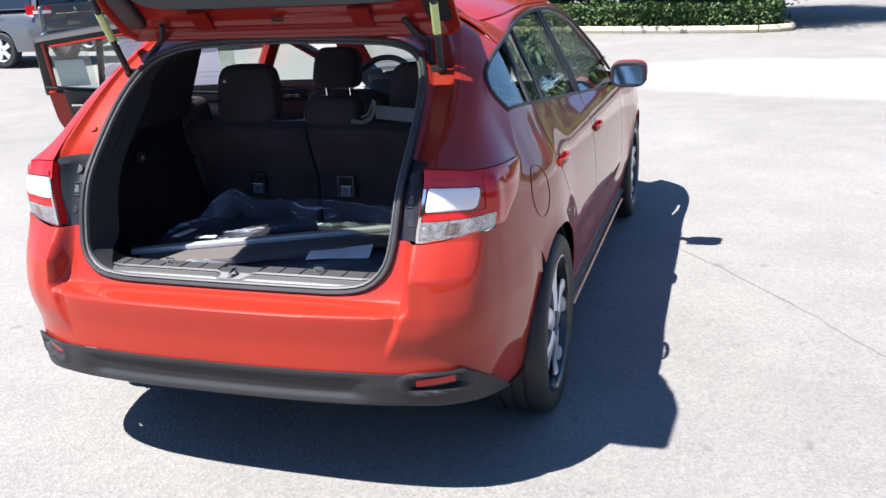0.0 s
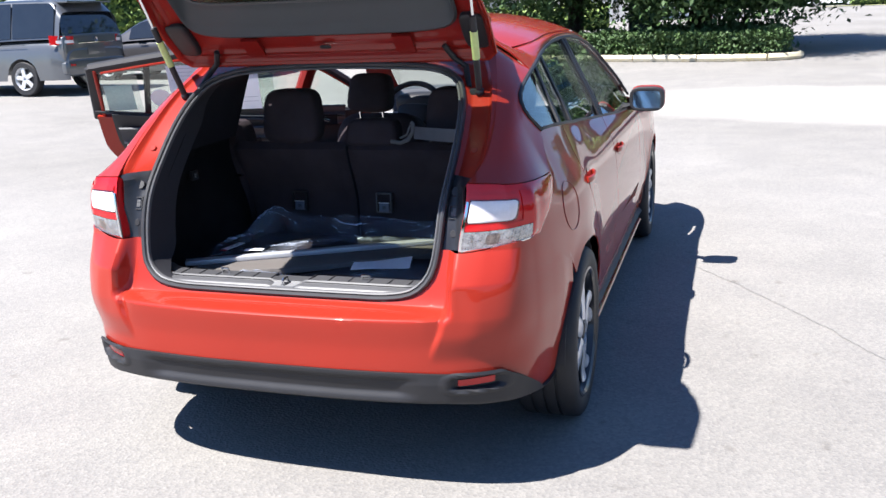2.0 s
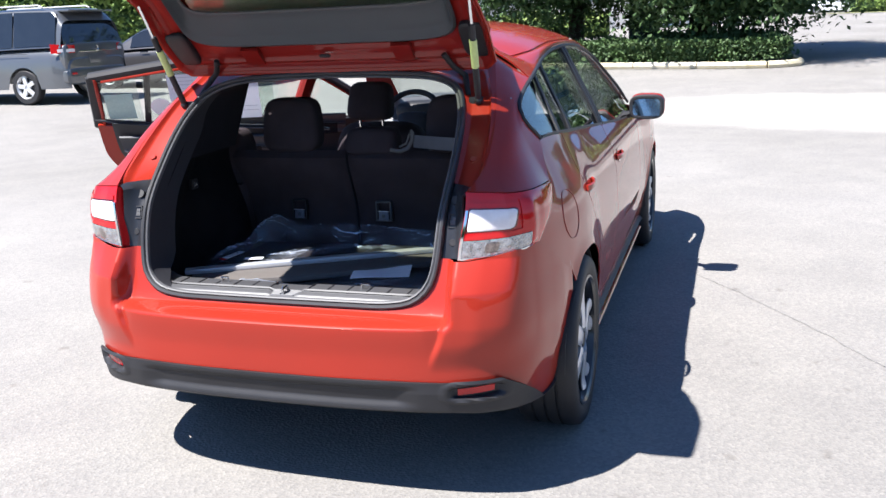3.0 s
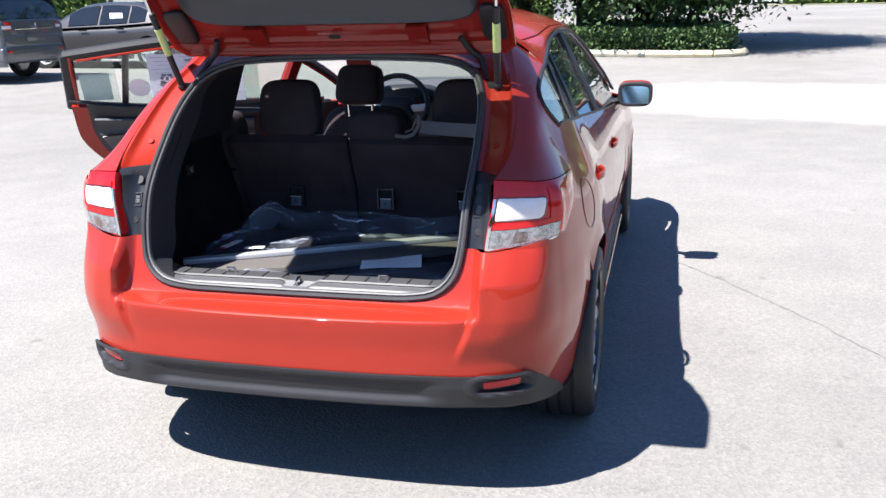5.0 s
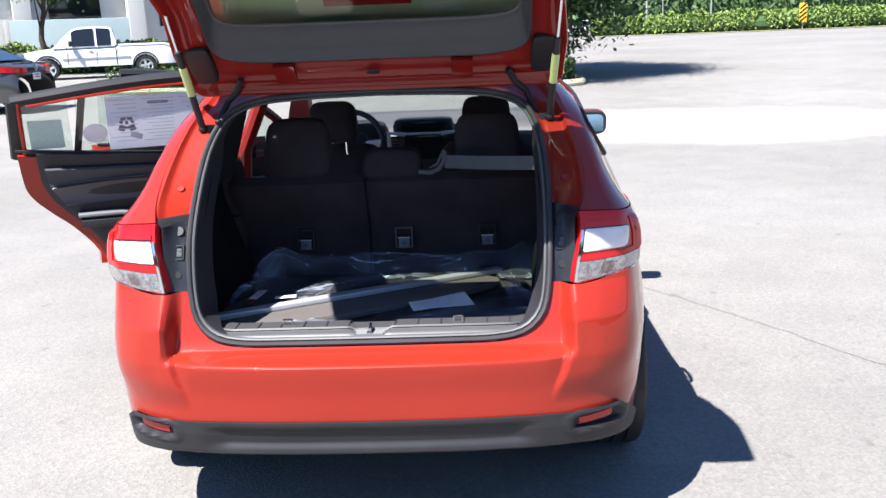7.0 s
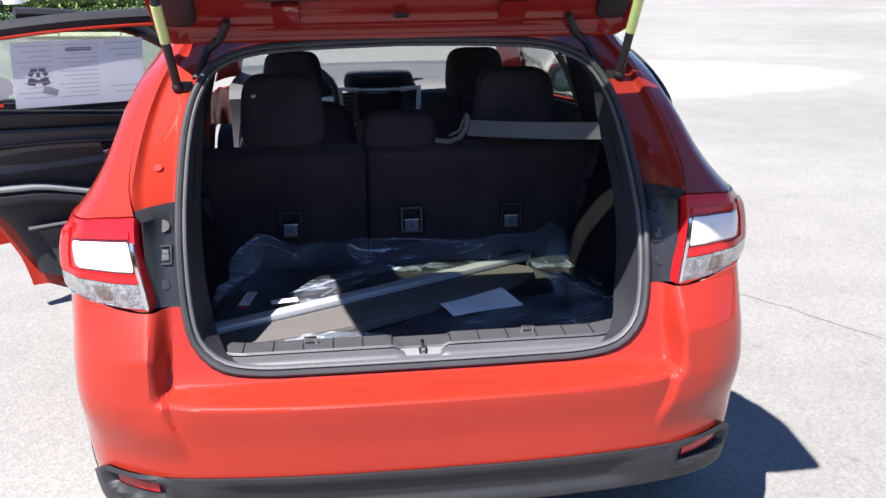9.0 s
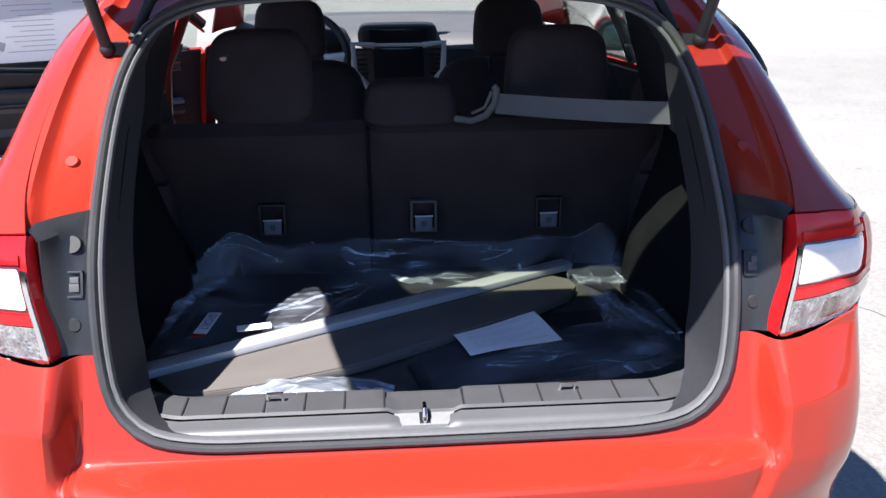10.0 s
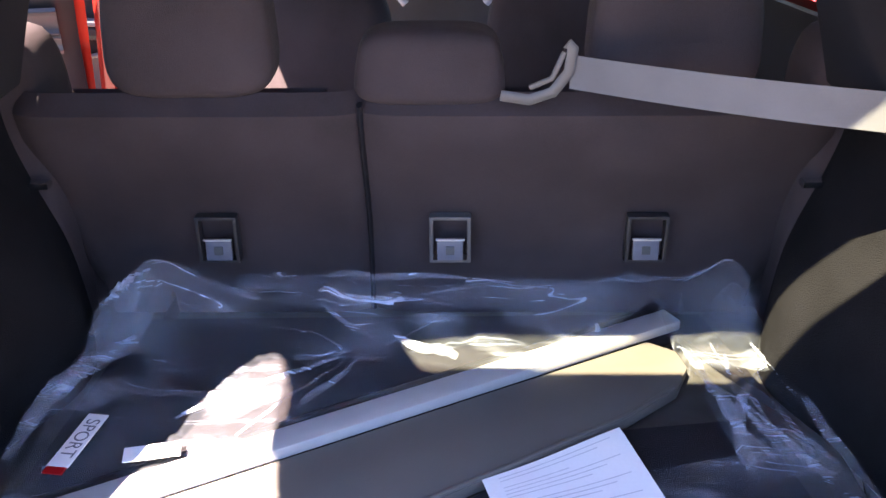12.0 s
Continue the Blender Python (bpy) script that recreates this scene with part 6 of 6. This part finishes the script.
# parked vehicles: local x ahead, y to the left, z up
def vehicle(name, label, m, paint, L, W, zb, deck, roofz, gw, wheels, glass_spans, rear_glass, r=0.33, screen_glass=None):
    """deck and roofz: heights along x from the tail (0) to the nose (L); gw: half width of the roof."""
    car2 = thing(name, label, "vehicle", m, "parked vehicles")
    dk, rf = spline(*deck), spline(*roofz)

    def body(s, t):
        x = lerp(0, L, s)
        endr = min(1.0, (min(x, L - x) / 0.35 + 0.02)) ** 0.35
        w = W / 2 * (0.86 + 0.14 * endr)
        a = math.pi * t
        c, q = math.cos(a), math.sin(a)
        y = math.copysign(abs(c) ** 0.22, c) * w
        top = zb + (dk(x) - zb) * (0.6 + 0.4 * endr)
        z = zb + (top - zb) * abs(q) ** 0.42
        for wx in wheels:
            if abs(x - wx) < r + 0.05 and abs(c) > 0.5:
                z = max(z, r + math.sqrt(max(0.0, (r + 0.05) ** 2 - (x - wx) ** 2)))
        return Vector((x, y, z))
    b = part("body", sheet(body, 70, 40), paint, car2)

    xs0, xs1 = roofz[0][0], roofz[-1][0]

    def cabin(s, t, grow=0.0):
        x = lerp(xs0, xs1, s)
        lo, hi = dk(x) - 0.03, max(rf(x), dk(x) - 0.02)
        a = math.pi * t
        c, q = math.cos(a), math.sin(a)
        k = abs(q) ** 0.38
        z = lerp(lo, hi, k)
        h = max(0.02, max(rf(v) for v in np.linspace(xs0, xs1, 9)) - lo)
        w = lerp(W / 2 - 0.04, gw, min(1.0, (z - lo) / h)) + grow
        return Vector((x, math.copysign(abs(c) ** 0.16, c) * w, z + grow))
    part("cabin", sheet(cabin, 50, 36), paint, car2)

    def side_pane(x0, x1, sg):
        def fn(s, t):
            x = lerp(x0, x1, s)
            lo, hi = dk(x) + 0.01, rf(x) - 0.07
            z = lerp(lo, max(lo + 0.03, hi), t)
            h = max(rf(v) for v in np.linspace(xs0, xs1, 9)) - (dk(x) - 0.03)
            w = lerp(W / 2 - 0.04, gw, min(1.0, (z - dk(x) + 0.03) / h)) + 0.012
            return Vector((x, sg * w, z))
        return sheet(fn, 16, 6, 0.006)
    for x0, x1 in glass_spans:
        for sg in (1, -1):
            part("side_window", side_pane(x0, x1, sg), DARKGLASS, car2)
    for g in (rear_glass, screen_glass):
        if g:
            (xa, za), (xb, zb2), w0, w1 = g
            out = -0.015 if xb > xa else 0.015
            part("windscreen" if g is screen_glass else "rear_window", sheet(lambda s, t: Vector((lerp(xa, xb, t) + out, (2 * s - 1) * lerp(w0, w1, t), lerp(za, zb2, t) + 0.012)), 10, 8, 0.008), DARKGLASS, car2)
    for wx in wheels:
        for sg in (1, -1):
            w = part("wheel", lathe([(r * 0.66, -0.10), (r * 0.93, -0.10), (r, -0.07), (r, 0.07), (r * 0.93, 0.10), (r * 0.66, 0.10)], 36, "y"), RUBBER, car2)
            w.matrix_basis = pose(wx, sg * (W / 2 - 0.11), r)
            part("rim", lathe([(0.0, sg * 0.05), (r * 0.2, sg * 0.075), (r * 0.22, sg * 0.045), (r * 0.23, sg * 0.0), (r * 0.57, sg * 0.0), (r * 0.58, sg * 0.06), (r * 0.66, sg * 0.10), (r * 0.69, sg * 0.10), (r * 0.66, sg * -0.05)], 36, "y"), RIM, w)
            part("brake_disc", lathe([(0.0, sg * 0.015), (r * 0.55, sg * 0.015), (r * 0.55, sg * 0.03), (0.0, sg * 0.03)], 24, "y"), RIMDARK, w)
            for k in range(5):
                part("spoke", moved(box(-0.042, sg * 0.06 - 0.012, 0.03, 0.042, sg * 0.06 + 0.022, r * 0.67, 0.006), Matrix.Rotation(radians(72 * k + 10), 4, "Y")), RIM, w)
    return car2, body


# grey minivan, seen from its rear corner
vx, vy = -11.05, 13.40
van, vb = vehicle("minivan", "dark grey metallic minivan parked in a lot space", pose(vx, vy, ground_z(-12.5, 13.4), 0, 0, 180), GREY_CAR, 5.1, 1.97, 0.30,
                  ((0, 1.10), (0.4, 1.12), (2.5, 1.08), (3.9, 1.04), (5.1, 0.80)), ((0.10, 1.60), (0.35, 1.84), (1.5, 1.86), (3.0, 1.82), (3.6, 1.62), (4.25, 1.06)), 0.76,
                  (1.05, 4.05), ((0.22, 1.22), (1.26, 2.25), (2.30, 3.30)), ((0.06, 1.14), (0.27, 1.72), 0.90, 0.76), 0.34)
for sg in (1, -1):
    part("tail_lamp", sheet(lambda s, t: Vector((lerp(0.02, 0.30, s ** 1.5) - 0.005, sg * lerp(0.66, 0.992, s ** 0.5), lerp(0.98, 1.13, t) + 0.03 * s * t)), 10, 5, 0.02), LAMPRED, van)
    part("lamp_lens", sheet(lambda s, t: Vector((lerp(0.02, 0.18, s ** 1.5) - 0.018, sg * lerp(0.68, 0.965, s ** 0.5), lerp(1.00, 1.06, t))), 10, 3, 0.02), LAMPWHITE, van)
    part("bumper_reflector", box(-0.012, sg * 0.76 - 0.07, 0.56, 0.02, sg * 0.76 + 0.07, 0.60, 0.004), LAMPRED, van)
part("chrome_strip", box(-0.012, -0.55, 0.985, 0.03, 0.55, 1.01, 0.004), CHROME, van)
part("plate_recess", box(-0.004, -0.26, 0.76, 0.03, 0.26, 0.93, 0.01), GREY_CAR, van)
part("rear_bumper", moved(cushion(0.22, 1.90, 0.34, 0.35), pose(0.10, 0, 0.52)), GREY_CAR, van)
part("tailgate_panel", moved(cushion(0.20, 1.86, 0.60, 0.28, 32, 18), pose(0.115, 0, 0.88)), GREY_CAR, van)
part("rear_badge", lathe([(0.045, -0.015), (0.055, -0.015), (0.055, 0.01), (0.045, 0.01)], 24, "x"), CHROME, van).location = (0.0, 0, 1.05)
for sg in (1, -1):
    part("roof_rack", tube([(0.6, sg * 0.70, 1.87), (0.7, sg * 0.70, 1.91), (2.7, sg * 0.69, 1.91), (2.85, sg * 0.69, 1.86)], 0.02, 0.02, 8), STEEL, van)
part("rear_spoiler", box(0.02, -0.66, 1.77, 0.36, 0.66, 1.81, 0.015), GREY_CAR, van)
part("door_rail", box(0.9, 0.985, 0.985, 1.75, 0.992, 0.995, 0.0), BLACK, van)

# dark sedan beside it
sx, sy = -9.15, 16.85
sedan, sb = vehicle("sedan", "dark grey metallic four-door sedan parked beside the minivan", pose(sx, sy, ground_z(-10.5, 16.8), 0, 0, 180), DARK_CAR, 4.6, 1.84, 0.22,
                    ((0, 1.00), (0.6, 1.03), (1.6, 0.98), (3.2, 0.93), (4.6, 0.66)), ((0.45, 1.03), (1.35, 1.42), (2.0, 1.46), (2.6, 1.42), (3.55, 0.95)), 0.58,
                    (0.98, 3.68), ((1.05, 1.45), (1.5, 2.2), (2.26, 3.0)), ((0.50, 1.06), (1.28, 1.385), 0.66, 0.54), 0.335)
for sg in (1, -1):
    part("tail_lamp", sheet(lambda s, t: Vector((lerp(-0.012, 0.34, s ** 2) , sg * lerp(0.42, 0.925, s ** 0.5), lerp(0.80, 0.92, t) + 0.04 * s)), 12, 5, 0.02), LAMPRED, sedan)
    part("door_handle", box(1.55, sg * 0.915 - 0.012, 0.855, 1.76, sg * 0.915 + 0.012, 0.88, 0.008), CHROME, sedan)
    part("door_handle", box(2.50, sg * 0.915 - 0.012, 0.835, 2.71, sg * 0.915 + 0.012, 0.86, 0.008), CHROME, sedan)
part("plate", box(-0.02, -0.155, 0.66, 0.0, 0.155, 0.80, 0.004), PAPER, sedan)
for k in (0.70, 0.75):
    part("plate_bar", box(-0.0225, -0.12, k, -0.0195, 0.12, k + 0.025, 0.0), INK, sedan)
part("boot_lip", box(-0.02, -0.70, 0.985, 0.14, 0.70, 1.02, 0.012), DARK_CAR, sedan)
part("rear_badge", lathe([(0.05, -0.012), (0.06, -0.012), (0.06, 0.01), (0.05, 0.01)], 20, "x"), CHROME, sedan).location = (-0.01, 0, 0.90)
part("window_sheet", box(1.62, 0.80, 1.02, 1.95, 0.808, 1.22, 0.0), PAPER, sedan)

# white pickup in front of the hedge
px, py = -11.0, 31.3
truck, tb = vehicle("pickup_truck", "white extended-cab pickup truck parked by a hedge", pose(px, py, ground_z(px - 2, py - 1), 0, 0, 203), WHITE_CAR, 5.3, 1.85, 0.42,
                    ((0, 1.16), (1.95, 1.17), (2.1, 1.12), (3.9, 1.10), (5.3, 0.92)), ((1.98, 1.30), (2.10, 1.74), (2.6, 1.80), (3.2, 1.77), (4.1, 1.10)), 0.66,
                    (1.05, 4.30), ((2.15, 2.62), (2.70, 3.45)), ((1.99, 1.22), (2.08, 1.66), 0.6, 0.55), 0.36)
for sg in (1, -1):
    for wx in (1.05, 4.30):
        part("wheel_arch", tube([(wx + 0.43 * math.cos(w), sg * 0.915, 0.40 + 0.43 * math.sin(w)) for w in np.linspace(0.05, math.pi - 0.05, 16)], 0.030, 0.025, 8, up=(0, 1, 0)), BLACK, truck)
    part("door_seam", box(2.66, sg * 0.925 - 0.004, 0.50, 2.675, sg * 0.925 + 0.004, 1.12, 0.0), BLACK, truck)
    part("door_seam", box(3.62, sg * 0.925 - 0.004, 0.50, 3.635, sg * 0.925 + 0.004, 1.12, 0.0), BLACK, truck)
    part("bed_gap", box(2.00, sg * 0.925 - 0.005, 0.46, 2.03, sg * 0.925 + 0.005, 1.16, 0.0), BLACK, truck)
    part("side_moulding", box(1.55, sg * 0.93 - 0.012, 0.68, 3.80, sg * 0.93 + 0.012, 0.73, 0.006), STEEL, truck)
    part("fog_lamp", box(5.20, sg * 0.66 - 0.06, 0.56, 5.32, sg * 0.66 + 0.06, 0.63, 0.01), BLACK, truck)
part("front_bumper", box(5.10, -0.88, 0.44, 5.36, 0.88, 0.72, 0.06), WHITE_CAR, truck)
part("front_grille", box(5.20, -0.50, 0.76, 5.32, 0.50, 0.92, 0.02), BLACK, truck)
part("bed_rim", box(0.05, 0.84, 1.155, 1.95, 0.90, 1.185, 0.01), BLACK, truck)
part("bed_rim", box(0.05, -0.90, 1.155, 1.95, -0.84, 1.185, 0.01), BLACK, truck)
part("rear_bumper", box(-0.14, -0.85, 0.48, 0.02, 0.85, 0.66, 0.03), CHROME, truck)
for sg in (1, -1):
    part("tail_lamp", box(-0.02, sg * 0.86 - 0.06, 0.82, 0.08, sg * 0.86 + 0.06, 1.08, 0.01), LAMPRED, truck)
    part("headlamp", box(5.05, sg * 0.78 - 0.12, 0.80, 5.22, sg * 0.78 + 0.14, 0.98, 0.02), LAMPCLEAR, truck)
    part("door_mirror", moved(cushion(0.12, 0.2, 0.2, 0.5), pose(3.5, sg * 1.02, 1.22)), BLACK, truck)
    part("door_handle", box(2.78, sg * 0.92 - 0.015, 0.93, 2.93, sg * 0.92 + 0.015, 0.97, 0.006), CHROME, truck)

# white car far off
suv, _ = vehicle("hatchback", "white car parked beyond the road", pose(11.5, 84, ground_z(12, 84), 0, 0, 180), WHITE_CAR, 4.3, 1.8, 0.25,
                 ((0, 1.0), (2.5, 0.98), (4.3, 0.72)), ((0.1, 1.2), (0.5, 1.45), (2.0, 1.5), (2.6, 1.42), (3.3, 0.98)), 0.6, (0.8, 3.4), ((0.6, 1.6), (1.7, 2.6)), ((0.1, 1.05), (0.35, 1.38), 0.6, 0.5))

hedge("hedge", "sunlit yellow-green clipped hedge behind parked vehicles", ((-30, 26, 0), (-19, 33.5, 0), (-9, 37.5, 0), (-4, 39, 0)), 1.6, 1.15, 22000, 21, LEAF_SUNLIT, 0.10)
# added out of view for reflections; the right end follows trees mirrored in windows
hedge("hedge", "tall shrubs closing the lot behind the red car", ((-32, -22, 0), (-8, -27, 0), (14, -26, 0), (30, -12, 0), (34, 8, 0)), 3.0, 3.2, 26000, 25, LEAF_SHADED, 0.22)
hedge("hedge", "tall dense shrubs behind the parked vehicles", ((-27, 11, 0), (-24, 18, 0), (-19, 24.5, 0), (-17.6, 25.6, 0)), 2.6, 3.4, 34000, 22, LEAF_SUNLIT, 0.12)
hedge("hedge", "low shrubs along the far side of the road", ((11, 82, 0), (24, 76, 0), (40, 78, 0), (62, 84, 0)), 3.0, 1.7, 26000, 23, LEAF_SUNLIT, 0.16)
hedge("hedge", "dark tall shrubs beyond the road", ((-6, 92, 0), (14, 92, 0), (40, 90, 0), (75, 96, 0)), 5.0, 5.5, 26000, 24, LEAF_SHADED, 0.3)
tree("young street tree with a bright crown by the hedge", -11.4, 36.5, 4.2, 0.10, 1.5, 3.6, 3500, 31, 0.09, LEAF_SUNLIT)
tree("street tree with a bright crown by the hedge", -16.6, 33.0, 5.0, 0.13, 1.9, 4.4, 4500, 32, 0.09, LEAF_SUNLIT)
tree("street tree with a bright crown by the hedge", -20.5, 30.5, 5.0, 0.13, 2.1, 4.3, 4500, 33, 0.09, LEAF_SUNLIT)
tree("broad tree beyond the far shrubs", 36, 94, 9, 0.3, 4.5, 6, 9000, 34, 0.22)
tree("broad tree beyond the far shrubs", 58, 97, 9, 0.3, 4.8, 6, 9000, 35, 0.22)

# pale building with piers and openings
bld = thing("building", "pale stucco commercial building with piers and dark openings", "building", pose(-14.5, 45.0, 0.5, 0, 0, 30))
part("wall", box(-26, 0, -0.6, 16, 0.4, 7.0, 0.02), WALL, bld)
part("roof_slab", box(-26.4, -0.9, 7.0, 16.4, 9, 7.4, 0.04), WALL, bld)
part("back_wall", box(-26, 8.4, -0.6, 16, 8.8, 7.0, 0.02), WALL, bld)
for s0 in (-26, 15.6):
    part("end_wall", box(s0, 0.4, -0.6, s0 + 0.4, 8.4, 7.0, 0.02), WALL, bld)
for k in range(8):
    part("pier", box(-24 + 5.2 * k, -0.75, -0.6, -23.2 + 5.2 * k, 0.0, 7.0, 0.03), WALL, bld)
    part("window", box(-22.4 + 5.2 * k, -0.04, 1.9, -20.0 + 5.2 * k, 0.0, 4.4, 0.01), DARKGLASS, bld)
part("low_wall", box(-9, -2.6, -0.6, -3.5, -2.3, 2.3, 0.03), WALL2, bld)
fence = thing("fence", "white board fence in front of the building", "fence", pose(-25.0, 33.5, 0.5, 0, 0, 32))
for k in range(44):
    part("board", box(-4.5 + 0.24 * k, 0, -0.2, -4.5 + 0.24 * k + 0.22, 0.03, 2.3, 0.004), WALL, fence)

# poles, hazard sign and grass verge by the far road
for x, y, h, rr in ((15.2, 79, 7, 0.10), (16.8, 80, 6, 0.06), (20.4, 77.5, 6.5, 0.07), (12.6, 80.5, 6, 0.05)):
    pl = thing("pole", "slim grey utility pole beyond the road", "pole", pose(x, y, ground_z(x, y)), "poles by the road")
    part("shaft", lathe([(rr * 1.2, 0), (rr, 0.5), (rr * 0.7, h)], 12, "z"), STEEL, pl)
    part("cap", lathe([(rr * 0.7, h), (rr * 0.9, h + 0.02), (0.0, h + 0.08)], 12, "z"), STEEL, pl)
sg_thing = thing("hazard_sign", "yellow and black striped hazard marker on a post", "sign", pose(27.3, 75.0, ground_z(27.3, 75.0)))
part("post", box(-0.03, -0.03, 0, 0.03, 0.03, 2.1, 0.004), STEEL, sg_thing)
part("board", box(-0.32, -0.055, 0.55, 0.32, -0.035, 2.1, 0.01), SIGN_Y, sg_thing)
for k in range(4):
    part("stripe", moved(box(-0.36, -0.06, -0.07, 0.36, -0.052, 0.07, 0.0), pose(0, 0, 0.80 + 0.35 * k, 0, -40, 0)), BLACK, sg_thing)


def strip(name, label, pts, width, mat, lift):
    p = path3(*((x, y, 0) for x, y in pts))

    def fn(s, t):
        c, d = p(s), p(min(1, s + 0.01)) - p(max(0, s - 0.01))
        n = Vector((-d.y, d.x, 0)).normalized()
        q = c + n * (t - 0.5) * width * (1 + 0.5 * noise.noise(Vector((s * 30, 0, 1)))) + n * 0.02 * noise.noise(Vector((s * 25, 5, 0)))
        return Vector((q.x, q.y, ground_z(q.x, q.y) + lift))
    return tagged(part(name, sheet(fn, 120, 1), mat), label, "crack", kind="structure")


strip("pavement_crack", "narrow dark crack across the asphalt", ((1.0, 3.1), (1.22, 2.83), (1.68, 2.15), (2.06, 1.50), (3.2, 0.0)), 0.005, CRACK, 0.003)
strip("verge", "dry grass verge along the far road", ((8, 78), (24, 72), (44, 73), (90, 88)), 3.0, GRASS, 0.05)
